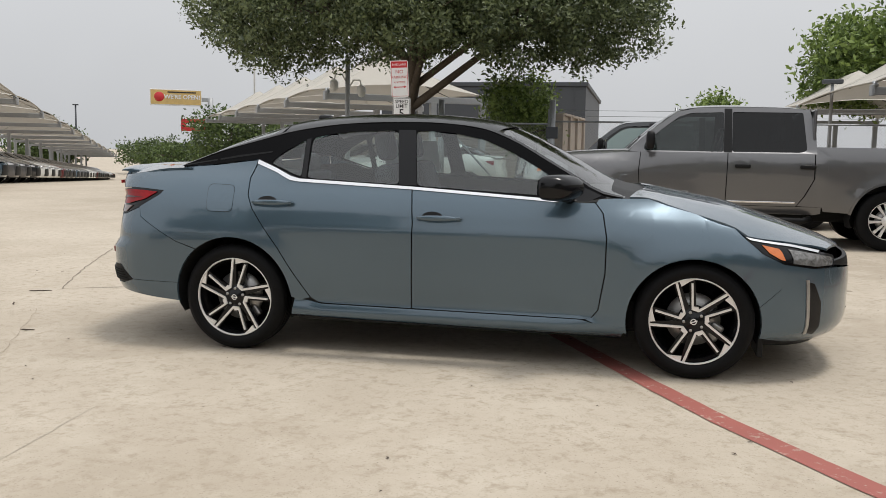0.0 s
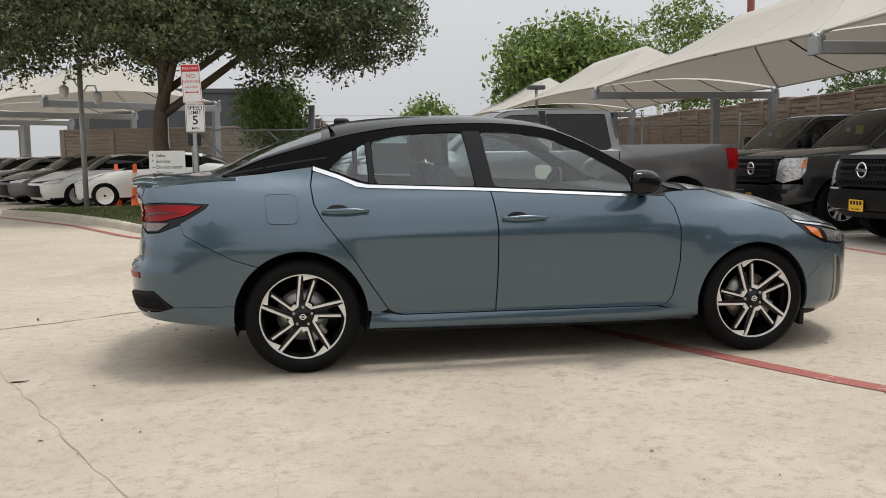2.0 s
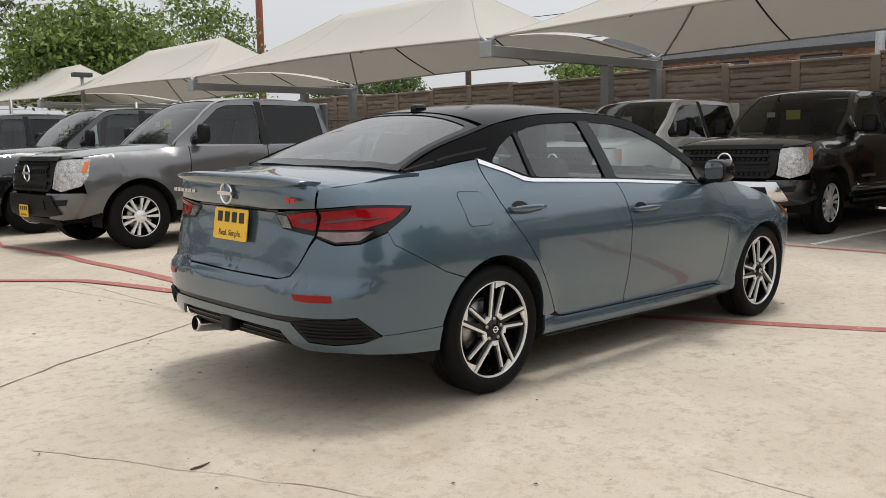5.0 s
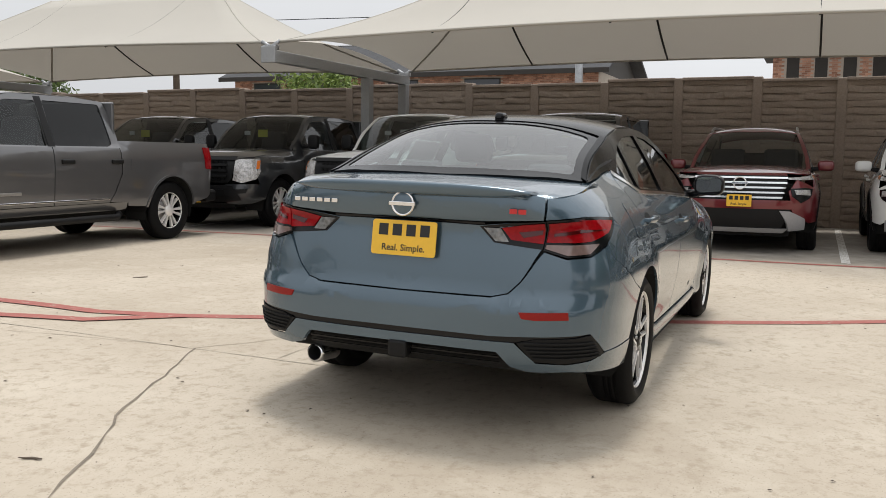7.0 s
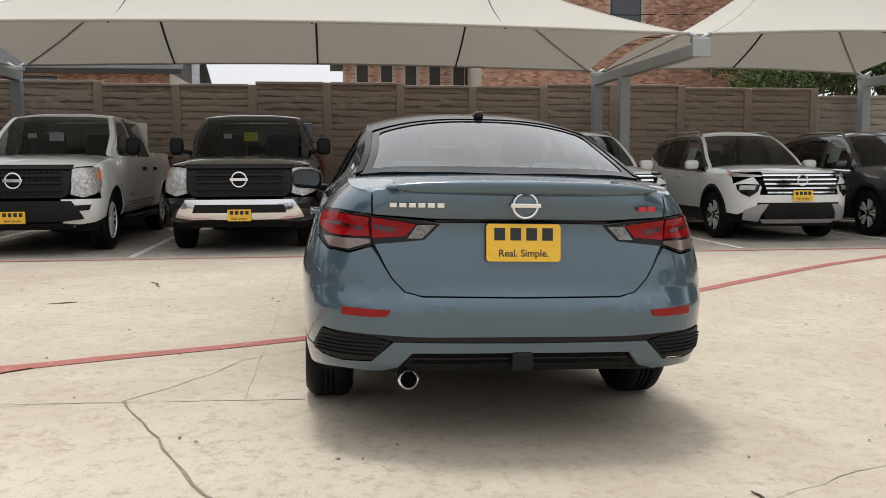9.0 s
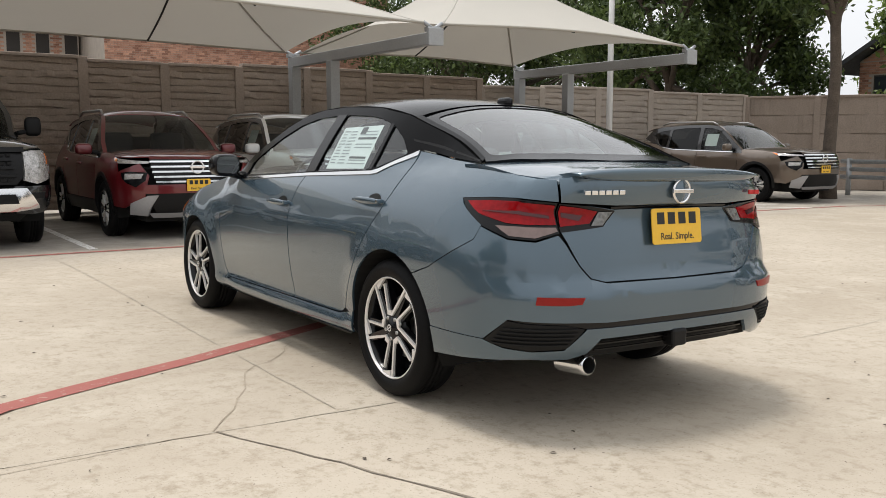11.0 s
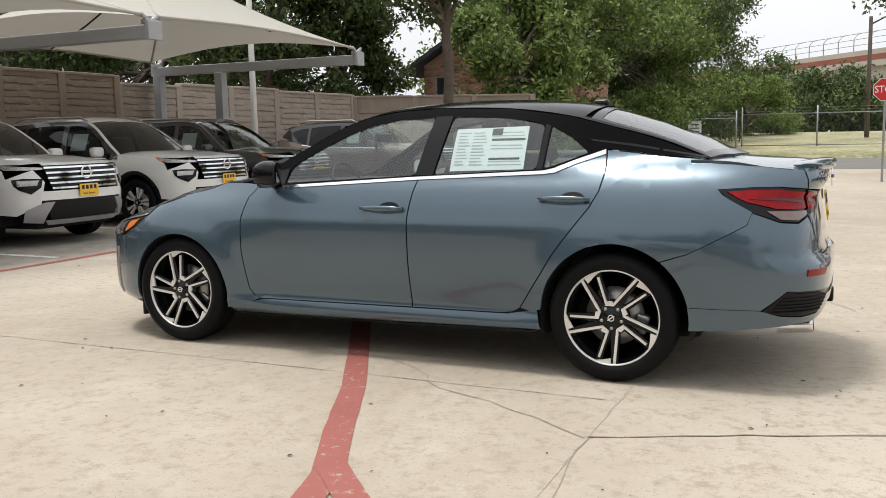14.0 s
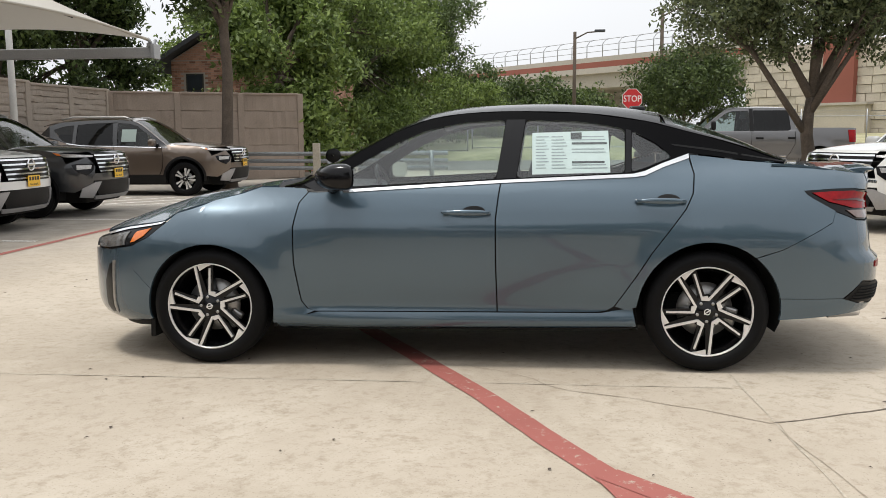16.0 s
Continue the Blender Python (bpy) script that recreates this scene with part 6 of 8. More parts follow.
def build_suv(paint_mat, label, m):
    car = thing("suv", m, label, "SUV", "parked SUVs")
    S = SUV
    X = S.ux
    F = lambda y, z: (S.uy(y, "f"), z)
    AR, AF = (-1.36, 0.37, 0.415), (1.36, 0.37, 0.415)
    belt = [(-1.25, 1.10), (-0.9, 1.055), (0.85, 1.005)]
    win_f = [(-0.16, 1.53), (0.10, 1.52), (0.30, 1.46), (0.56, 1.28), (0.74, 1.12), (0.76, 1.03), (-0.12, 1.055)]
    win_r = [(-1.05, 1.50), (-0.7, 1.53), (-0.26, 1.535), (-0.22, 1.058), (-1.05, 1.085)]
    win_q = [(-1.62, 1.40), (-1.35, 1.47), (-1.13, 1.495), (-1.13, 1.10), (-1.35, 1.16)]
    frame = [(-1.95, 1.30), (-1.80, 1.48), (-1.45, 1.555), (-0.8, 1.595), (-0.1, 1.60), (0.18, 1.57), (0.42, 1.455), (0.72, 1.235), (0.95, 1.06), (0.98, 1.0), (0.80, 1.015), (-0.9, 1.065), (-1.25, 1.11), (-1.45, 1.18)]
    for mir in (False, True):
        sg = -1 if mir else 1
        made = side_set(car, S, mir, [
            ("window_frame", frame, BLACK, dict(holes=(rounded(win_f, 0.03), rounded(win_r, 0.03), rounded(win_q, 0.03)), grid=0.12)),
            ("front_window", rounded(win_f, 0.03), TRUCKGLASS, dict(off=-0.01, rim=0, grid=0.2)),
            ("rear_window", rounded(win_r, 0.03), PRIVACY, dict(off=-0.01, rim=0, grid=0.2)),
            ("quarter_window", rounded(win_q, 0.03), PRIVACY, dict(off=-0.01, rim=0, grid=0.2)),
            ("chrome_strip", [(-1.25, 1.118), (-0.9, 1.07), (0.85, 1.022), (0.85, 1.008), (-0.9, 1.055), (-1.25, 1.10)], CHROME, dict(off=0.008, rim=0.01, grid=0.3)),
            ("front_door", [(-0.18, 1.03), (-0.20, 0.80), (-0.17, 0.45), (0.80, 0.45), (0.88, 0.60), (0.90, 0.80), (0.86, 1.0)], paint_mat, dict(grid=0.1)),
            ("rear_door", [(-1.22, 1.10), (-1.23, 0.95), (-1.08, 0.78), (-0.98, 0.62), (-0.88, 0.45), (-0.182, 0.45), (-0.212, 0.80), (-0.192, 1.03), (-0.9, 1.05)], paint_mat, dict(grid=0.1)),
            ("inner_side", [(-1.2, 1.04), (0.85, 1.0), (0.9, 0.3), (-0.9, 0.3)], DARK, dict(off=-0.03, rim=0, grid=0.4)),
            ("sill_cladding", [(-0.93, 0.26), (0.93, 0.26), (0.93, 0.44), (-0.93, 0.44)], TRIM, dict(off=0.006, grid=0.2)),
            ("front_wing", [(0.872, 1.0), (0.912, 0.80), (0.892, 0.60), (0.82, 0.445), (0.94, 0.40)] + arc(1.36, 0.37, 0.43, 176, 10, 20) + [(X(1.90), 0.58), (X(1.95), 0.84), (X(1.90), 0.94), (1.72, 1.025), (1.5, 1.05), (1.2, 1.07), (0.98, 1.07)], paint_mat, dict(grid=0.08)),
            ("quarter_panel", [(-1.232, 1.10), (-1.242, 0.95), (-1.09, 0.78), (-0.95, 0.55)] + arc(-1.36, 0.37, 0.43, 20, 172, 18) + [(X(-2.1), 0.48), (X(-2.2), 0.75), (X(-2.15), 1.02), (X(-2.0), 1.25), (-1.45, 1.17)], paint_mat, dict(grid=0.1)),
            ("arch_cladding", arc(1.36, 0.37, 0.415, 188, -8, 20) + arc(1.36, 0.37, 0.465, -8, 188, 20), TRIM, dict(off=0.012, rim=0.03, grid=0.3)),
            ("arch_cladding", arc(-1.36, 0.37, 0.415, 188, -8, 20) + arc(-1.36, 0.37, 0.465, -8, 188, 20), TRIM, dict(off=0.012, rim=0.03, grid=0.3)),
            ("bumper_corner", [(X(1.79), 0.50), (X(1.90), 0.58), (X(1.95), 0.84), F(0.70, 0.95), F(0.58, 0.80), F(0.64, 0.52), (X(2.05), 0.40), (X(1.82), 0.42)], paint_mat, dict(off=0.004, grid=0.08)),
            ("lamp_recess", [(X(2.02), 0.835), F(0.78, 0.85), F(0.60, 0.84), F(0.62, 0.74), F(0.72, 0.66), (X(2.10), 0.71), (X(2.05), 0.76)], GLOSSBLACK, dict(off=0.010, rim=0.02, grid=0.08, label="dark main lamp pod")),
            ("lamp_lens", [F(0.82, 0.825), F(0.64, 0.825), F(0.66, 0.765), F(0.82, 0.755)], GREYLENS, dict(off=0.016, rim=0.006, grid=0.08, parent="lamp_recess")),
            ("running_lamp", [(X(1.72), 1.03), (X(1.90), 1.005), F(0.76, 0.985), F(0.60, 0.975), F(0.60, 0.95), F(0.76, 0.945), (X(1.93), 0.95)], GREYLENS, dict(off=0.008, rim=0.01, grid=0.08, label="slim upper lamp")),
            ("amber_lens", [(X(1.74), 1.02), (X(1.85), 1.005), (X(1.88), 0.968), (X(1.82), 0.975)], AMBER, dict(off=0.014, rim=0.004, grid=0.08, parent="running_lamp")),
            ("tail_lamp", [(X(-2.0), 1.05), (X(-2.22), 1.04), S.uy(0.6, "r") and (S.uy(0.6, "r"), 1.02), (S.uy(0.6, "r"), 0.93), (X(-2.2), 0.92), (X(-2.02), 0.97)], REDLENS, dict(off=0.01, rim=0.02, grid=0.08)),
        ])
        if mir:
            part("price_sheet", skin(S.at, [(-0.05, 1.40), (0.27, 1.40), (0.27, 1.14), (-0.05, 1.14)], mirror=True, off=-0.02, rim=0, grid=0.2), PAPER, car, "white price sheet behind the glass")
        for x0, z in ((-0.12, 0.92), (-1.08, 0.96)):
            c = S.width(x0 + 0.1, z)
            part("door_handle", box(x0 - 0.02, x0 + 0.20, min(sg * (c - 0.01), sg * (c + 0.03)), max(sg * (c - 0.01), sg * (c + 0.03)), z - 0.02, z + 0.02, 0.014), paint_mat, car)
        door_mirror(car, 0.72, 1.00, 1.12, 0.065, 0.11, 0.075, paint_mat, sg)
        part("roof_rail", tube([(0.15, sg * 0.60, 1.60), (0.0, sg * 0.585, 1.655), (-1.2, sg * 0.565, 1.665), (-1.45, sg * 0.56, 1.61)], 0.020, 8), STEEL, car)
    mir_f = lambda half, **kw: skin(S.at, half + [(2 * (S.xf + S.tab["f"][1][-1]) - u, z) for u, z in half[::-1]], **kw)
    g = part("grille", mir_f([F(0.60, 1.0), F(0.48, 0.68)], off=0.006, rim=0.03, grid=0.08), GLOSSBLACK, car, "black grille with bright bars")
    for k in range(5):
        z = 0.725 + 0.062 * k
        part("grille_bar", mir_f([F(0.50 + 0.022 * k, z + 0.011), F(0.50 + 0.022 * k, z - 0.011)], off=0.022, rim=0.016, grid=0.1), CHROME, g)
    part("nose", mir_f([F(0.62, 1.03), F(0.60, 0.995)], off=0.002, rim=0.03, grid=0.08), paint_mat, car)
    part("bumper_band", mir_f([F(0.62, 0.69), F(0.66, 0.58)], off=0.008, rim=0.03, grid=0.08), paint_mat, car)
    part("lower_intake", mir_f([F(0.62, 0.58), F(0.52, 0.34)], off=0.0, rim=0.03, grid=0.08), TRIM, car)
    for sg in (1, -1):
        u = lambda y, z: (S.uy(y * 1.0, "f"), z)
        part("skid_wing", skin(S.at, [u(0.78, 0.46), u(0.60, 0.555), u(0.48, 0.56), u(0.58, 0.40), u(0.62, 0.30), u(0.80, 0.32)], mirror=sg < 0, off=0.014, rim=0.03, grid=0.08), SKIRT, car)
    part("skid_plate", mir_f([F(0.60, 0.335), F(0.56, 0.275)], off=0.014, rim=0.04, grid=0.08), SKIRT, car)
    dealer_plate(car, pose(2.375, 0, 0.68, 90, 0, 90), 0.30, 0.15, True)
    round_badge(car, 2.345, 0.90, 0.085)
    edge = [(-1.95, 1.30), (-1.80, 1.48), (-1.45, 1.556), (-0.8, 1.597), (-0.1, 1.602), (0.18, 1.572), (0.42, 1.457), (0.72, 1.237), (0.95, 1.06), (1.0, 1.03)]
    crown = [(-1.98, 1.34), (-1.80, 1.55), (-1.45, 1.63), (-0.8, 1.675), (-0.1, 1.675), (0.18, 1.63), (0.42, 1.515), (0.72, 1.305), (0.95, 1.13), (1.0, 1.09)]
    top = top_surface(S, edge, crown)
    part("roof", skin(top, [(-1.82, -0.99), (-1.82, 0.99), (0.20, 0.99), (0.26, 0), (0.20, -0.99)], grid=0.15, grid2=0.2), paint_mat, car)
    for sg in (1, -1):
        part("pillar", skin(top, [(0.20, sg * 0.995), (0.20, sg * 0.91), (0.95, sg * 0.93), (0.98, sg * 0.995)], grid=0.15, grid2=0.2), paint_mat, car)
    w = part("windscreen", skin(top, [(0.21, -0.92), (0.26, 0), (0.21, 0.92), (0.97, 0.94), (1.0, 0), (0.97, -0.94)], grid=0.12, grid2=0.2, off=-0.008, rim=0), SCREEN, car, "raked dark glass windscreen")
    w.visible_shadow = False
    hood = top_surface(S, [(0.95, 1.07), (1.2, 1.07), (1.5, 1.05), (1.72, 1.028), (1.95, 1.01), (2.1, 1.005)], [(0.95, 1.12), (1.2, 1.125), (1.5, 1.115), (1.78, 1.09), (2.0, 1.06), (2.25, 1.015)], 3.4)
    part("hood", skin(hood, [(0.97, -0.99), (0.97, 0.99), (1.8, 0.99), (2.0, 0.9), (2.14, 0.6), (2.20, 0), (2.14, -0.6), (2.0, -0.9), (1.8, -0.99)], grid=0.1, grid2=0.12), paint_mat, car)
    part("cowl", box(0.90, 1.02, -0.7, 0.7, 0.95, 1.045, 0.02), TRIM, car)
    part("tailgate", skin(S.at, [(S.uy(0.62, "r"), 1.22), (S.uy(0.66, "r"), 0.55), (2 * (S.xr - S.tab["r"][1][-1]) - S.uy(0.66, "r"), 0.55), (2 * (S.xr - S.tab["r"][1][-1]) - S.uy(0.62, "r"), 1.22)], grid=0.15), paint_mat, car)
    part("underbody", box(-2.1, 2.1, -0.6, 0.6, 0.22, 0.5, 0.03), DARK, car)
    part("bay_block", box(1.0, 2.15, -0.62, 0.62, 0.4, 0.9, 0.05), DARK, car)
    part("cabin_floor", box(-1.9, 1.0, -0.75, 0.75, 0.4, 0.55, 0.03), DARK, car)
    part("dashboard", box(0.65, 0.95, -0.68, 0.68, 0.8, 1.04, 0.05), TRIM, car)
    part("cargo_wall", box(-1.5, -1.4, -0.66, 0.66, 0.5, 1.3, 0.03), DARK, car)
    for y in (-0.38, 0.38):
        part("seat", box(-0.07, 0.07, -0.25, 0.25, 0.0, 0.72, 0.06, m=pose(0.0, y, 0.65, 0, -14)), SEAT, car)
    part("rear_seat", box(-0.06, 0.06, -0.6, 0.6, 0.0, 0.7, 0.05, m=pose(-0.9, 0, 0.6, 0, -14)), SEAT, car)
    common_wheels(car, (-1.36, 1.36), 0.80, 0.36, 0.235, 0.235, "five", S, 0.415)
    return car


def repaint(ob, old, fresh, label, swaps=()):
    """Gives a copy its own colours, without touching the shared meshes."""
    table = dict([(old, fresh), *swaps])
    for o in ob.children_recursive:
        for slot in o.material_slots:
            if slot.material in table:
                keep = table[slot.material]
                slot.link = "OBJECT"
                slot.material = keep
    ob["label"] = label
    return ob


# the truck that stands across, then the row under the canopy, all nose towards -x
truck = build_truck(GUN, TRIM, "six", TRIM, "gunmetal grey crew-cab pickup with a long bed standing broadside", pose(2.12, 7.62, 0, 0, 0, 180), 0.34)
short_truck = build_truck(GUN, TRIM, "six", TRIM, "grey pickup at the row's far end", pose(1.2, 13.9, 0, 0, 0, 180))
for x, y, c, lab, sw in (
    (8.55, 7.45, DARKGUN, "charcoal crew-cab pickup parked under the canopy", ((TRIM, TRIM),)),
    (8.60, 4.68, WHITE, "white crew-cab pickup with black grille under the canopy", ((HANGTAG, PAPER),)),
    (8.68, 1.94, BLACK, "black crew-cab pickup with silver bumper under the canopy", ()),
    (8.70, 10.2, BLACK, "black crew-cab pickup half hidden in the row", ()),
    (2.0, 10.9, BLACK, "black pickup beside the grey one", ()),
):
    t = copy_thing(short_truck, pose(x, y, 0, 0, 0, 180))
    repaint(t, GUN, c, lab, sw)
    if c is BLACK and y < 3:
        for o in t.children:
            if o.name.startswith("front_bumper") and "corner" not in o.name:
                o.material_slots[0].link = "OBJECT"
                o.material_slots[0].material = CHROME
far_truck = copy_thing(short_truck, pose(-6.15, -19.6, 0.0, 0, 0, 0))
far_truck["label"] = "grey crew-cab pickup parked beyond the tree island"
repaint(short_truck, GUN, DARKGUN, "charcoal pickup at the row's far end")
suv = build_suv(RED, "deep red SUV parked under the canopy", pose(8.45, -0.74, 0, 0, 0, 180))
for x, y, a, c, lab in (
    (8.70, -3.22, 180, WHITE, "white SUV parked beside the red one"),
    (8.66, -5.96, 180, WHITE, "white SUV parked by the canopy column"),
    (8.66, -8.50, 180, DARKGUN, "dark grey SUV at the canopy's end"),
    (8.15, -13.5, 180, BROWN, "bronze brown SUV parked by the tan wall"),
    (-6.45, -7.35, 25, WHITE, "white SUV standing behind the sedan's tail"),
):
    repaint(copy_thing(suv, pose(x, y, 0, 0, 0, a)), RED, c, lab)


# ---- trees ----
def leaf_mesh(name, blobs, count, size, material, parent, seed, droop=0.25, hollow=0.45, clump=1.0):
    """A crown of many small bent leaves in clumps, thicker towards the blobs' skins."""
    rng = np.random.default_rng(seed)
    verts, total = [], sum(b[3] * b[4] * b[5] for b in blobs)
    for cx, cy, cz, rx, ry, rz in blobs:
        n = int(count * rx * ry * rz / total)
        clumps = max(10, int(n / 26 / clump ** 2))
        d = rng.normal(size=(clumps, 3))
        d /= np.linalg.norm(d, axis=1)[:, None]
        r = hollow + (1.05 - hollow) * rng.random(clumps) ** 0.6
        r *= 1 + 0.16 * np.sin(d[:, 0] * 7 + seed) + 0.12 * np.sin(d[:, 1] * 9 + d[:, 2] * 6)
        cc = np.stack([cx + rx * r * d[:, 0], cy + ry * r * d[:, 1], cz + rz * r * d[:, 2]], 1)
        pick = rng.integers(0, clumps, n)
        spread = size * 2.5 * clump
        off = rng.normal(size=(n, 3)) * spread * np.array([1, 1, 0.6])
        off[:, 2] -= droop * np.abs(rng.normal(size=n)) * spread
        c = cc[pick] + off
        a = rng.normal(size=(n, 3))
        a /= np.linalg.norm(a, axis=1)[:, None]
        b = np.cross(a, rng.normal(size=(n, 3)))
        b /= np.linalg.norm(b, axis=1)[:, None]
        nrm = np.cross(a, b)
        L = size * (0.6 + 0.8 * rng.random(n))[:, None]
        verts.append(np.stack([c - a * L, c + b * L * 0.45 + nrm * L * 0.15, c + a * L, c - b * L * 0.45 + nrm * L * 0.15], 1).reshape(-1, 3))
    v = np.concatenate(verts)
    k = len(v) // 4
    me = bpy.data.meshes.new(name)
    me.vertices.add(len(v))
    me.vertices.foreach_set("co", v.ravel())
    me.loops.add(4 * k)
    me.loops.foreach_set("vertex_index", np.arange(4 * k))
    me.polygons.add(k)
    me.polygons.foreach_set("loop_start", np.arange(0, 4 * k, 4))
    me.update(calc_edges=True)
    me.materials.append(material)
    ob = new(name, me)
    ob.parent = parent
    return ob


def tree(base, height, girth, blobs, count, size, material, seed, label, lean=(0, 0), limbs=7, category="tree", fork=0.45, clump=1.0):
    """Tapered trunk, forking limbs that end in the crown's blobs, and leaves; blobs are relative to the base."""
    rnd = random.Random(seed)
    t = thing("tree", Matrix.Translation(base), label, category)
    top = Vector((lean[0], lean[1], height * fork))
    pts = [Vector((0, 0, -0.1)).lerp(top, i / 6) + Vector((rnd.uniform(-1, 1), rnd.uniform(-1, 1), 0)) * girth * 0.35 * (i > 0) for i in range(7)]
    part("trunk", tube(pts, [girth * (1.35 if i == 0 else 1.0 - 0.07 * i) for i in range(7)], 12), BARK, t)
    for k in range(limbs):
        b = blobs[k % len(blobs)]
        end = Vector(b[:3]) + Vector((rnd.uniform(-0.6, 0.6) * b[3], rnd.uniform(-0.6, 0.6) * b[4], rnd.uniform(-0.2, 0.6) * b[5]))
        s = pts[rnd.choice((4, 5, 6, 6))]
        mid = s.lerp(end, 0.45) + Vector((0, 0, 0.12 * (end - s).length)) + Vector((rnd.uniform(-1, 1), rnd.uniform(-1, 1), 0)) * 0.12
        g = girth * rnd.uniform(0.35, 0.6)
        limb = part("limb", tube([s, s.lerp(mid, 0.5), mid, mid.lerp(end, 0.5), end], [g, g * 0.85, g * 0.65, g * 0.4, g * 0.12], 8), BARK, t)
        for j in range(3):
            e2 = end + Vector((rnd.uniform(-1, 1) * b[3], rnd.uniform(-1, 1) * b[4], rnd.uniform(-0.5, 0.5) * b[5])) * 0.55
            part("twig", tube([mid, mid.lerp(e2, 0.5) + Vector((0, 0, 0.1)), e2], [g * 0.4, g * 0.25, g * 0.06], 6), BARK, limb)
    leaf_mesh("crown", blobs, count, size, material, t, seed, clump=clump)
    return t


tree((-4.25, 14.7, 0.1), 7.5, 0.21, [(-2.9, 0, 4.35, 2.3, 2.4, 1.35), (0.2, 0.3, 5.3, 2.9, 2.8, 1.8), (2.9, 0, 4.3, 2.2, 2.3, 1.35), (4.3, -0.3, 4.2, 1.5, 1.6, 1.15), (-4.0, 0.2, 4.6, 1.4, 1.6, 1.0), (0.6, -1.6, 4.0, 2.2, 1.5, 0.9)], 105000, 0.056, OAKLEAF, 3, "spreading live oak with dense dark leaves on a grass island", limbs=12, fork=0.42)
tree((-1.9, 16.4, 0.1), 3.2, 0.06, [(0, 0, 2.3, 0.95, 0.9, 0.75), (0.3, 0, 1.7, 0.7, 0.7, 0.6)], 6500, 0.06, GREENLEAF, 5, "green shrub behind the oak and fence", limbs=4, category="shrub")
tree((11.0, 33.0, 0), 9, 0.16, [(0, 0, 5.2, 3.0, 2.6, 2.0), (-1.6, 0, 4.6, 1.8, 1.8, 1.4), (1.7, 0, 4.8, 1.8, 1.8, 1.4)], 20000, 0.13, GREENLEAF, 7, "bright green tree beyond the canopies", limbs=8)
tree((17.5, 36.0, 0), 10, 0.15, [(0, 0, 6.0, 2.6, 2.4, 2.6), (1.5, 0, 5.0, 2.0, 2.0, 1.8)], 7000, 0.12, GREENLEAF, 8, "thin-leaved tree beyond the canopies", limbs=12)
tree((3.9, 30.0, 0), 3.6, 0.07, [(0, 0, 2.7, 0.9, 0.9, 0.8)], 2600, 0.09, GREENLEAF, 9, "small young tree beyond the fence", limbs=5)
tree((6.6, -14.9, 0.0), 9, 0.15, [(0.2, -0.4, 6.2, 2.2, 2.0, 1.6), (1.8, 0.3, 6.6, 1.8, 1.6, 1.4), (-1.6, -0.6, 6.0, 1.6, 1.6, 1.2), (0.4, 0, 4.6, 0.8, 0.8, 0.5)], 26000, 0.085, DEEPLEAF, 11, "tall slender tree in front of the brown wall", limbs=9, fork=0.62)
tree((-4.85, -9.3, 0.12), 5.6, 0.13, [(0.0, 0, 3.45, 1.8, 1.5, 1.05), (1.35, 0, 3.2, 1.1, 1.1, 0.75), (-1.4, 0.2, 3.4, 1.3, 1.3, 0.95), (0.2, 0, 4.5, 1.8, 1.6, 0.9)], 60000, 0.042, OAKLEAF, 12, "forked live oak on a stone-edged island", limbs=7, fork=0.30)
tree((-5.3, -23.6, 0.1), 4.4, 0.08, [(0, 0, 2.7, 1.6, 1.5, 1.05), (0.7, 0, 2.3, 1.0, 1.0, 0.75), (-0.6, 0, 3.2, 0.95, 0.9, 0.65), (-0.9, 0, 2.1, 0.9, 0.9, 0.6)], 22000, 0.055, DEEPLEAF, 13, "round bushy green tree beside the stop sign", limbs=6)
for k, (x, y, w, h, n, m) in enumerate([
    (14.6, -18.6, 2.6, 8.0, 13000, DEEPLEAF), (13.2, -20.6, 1.5, 7.6, 9000, DEEPLEAF), (20.0, -20.5, 3.8, 9.5, 14000, DEEPLEAF), (24.0, -17.0, 3.4, 8.0, 11000, DEEPLEAF),
    (9.9, -33.5, 4.2, 11.0, 24000, GREENLEAF), (8.6, -37.0, 4.2, 11.5, 22000, GREENLEAF), (8.2, -26.5, 1.9, 7.0, 12000, GREENLEAF), (7.3, -21.6, 1.35, 6.6, 12000, GREENLEAF),
    (11.5, -41.5, 4.6, 12.0, 16000, DEEPLEAF), (7.3, -47.0, 4.0, 10.5, 17000, DEEPLEAF), (10.5, -52.0, 5.2, 13.0, 14000, DEEPLEAF), (4.0, -56.0, 2.4, 5.0, 8000, GREENLEAF),
    (26.0, -26.0, 4.6, 11.0, 12000, DEEPLEAF), (32.0, -24.0, 4.8, 10.0, 9000, DEEPLEAF),
]):
    rnd = random.Random(140 + k)
    puffs = []
    for j in range(26):
        a, up = rnd.uniform(0, 6.283), rnd.uniform(0.10, 0.95)
        reach = w * (0.55 + 0.75 * math.sin(math.pi * min(1, up * 0.9 + 0.1))) * rnd.uniform(0.55, 1.0)
        puffs.append((math.cos(a) * reach, math.sin(a) * reach, h * up, w * rnd.uniform(0.26, 0.42), w * rnd.uniform(0.26, 0.42), min(1.1, h * rnd.uniform(0.06, 0.10))))
    tree((x, y, 0), h, 0.22, puffs, int(n * 2.2), 0.10, m, 40 + k, "tall leafy tree in the dense belt beyond the wall", limbs=12)
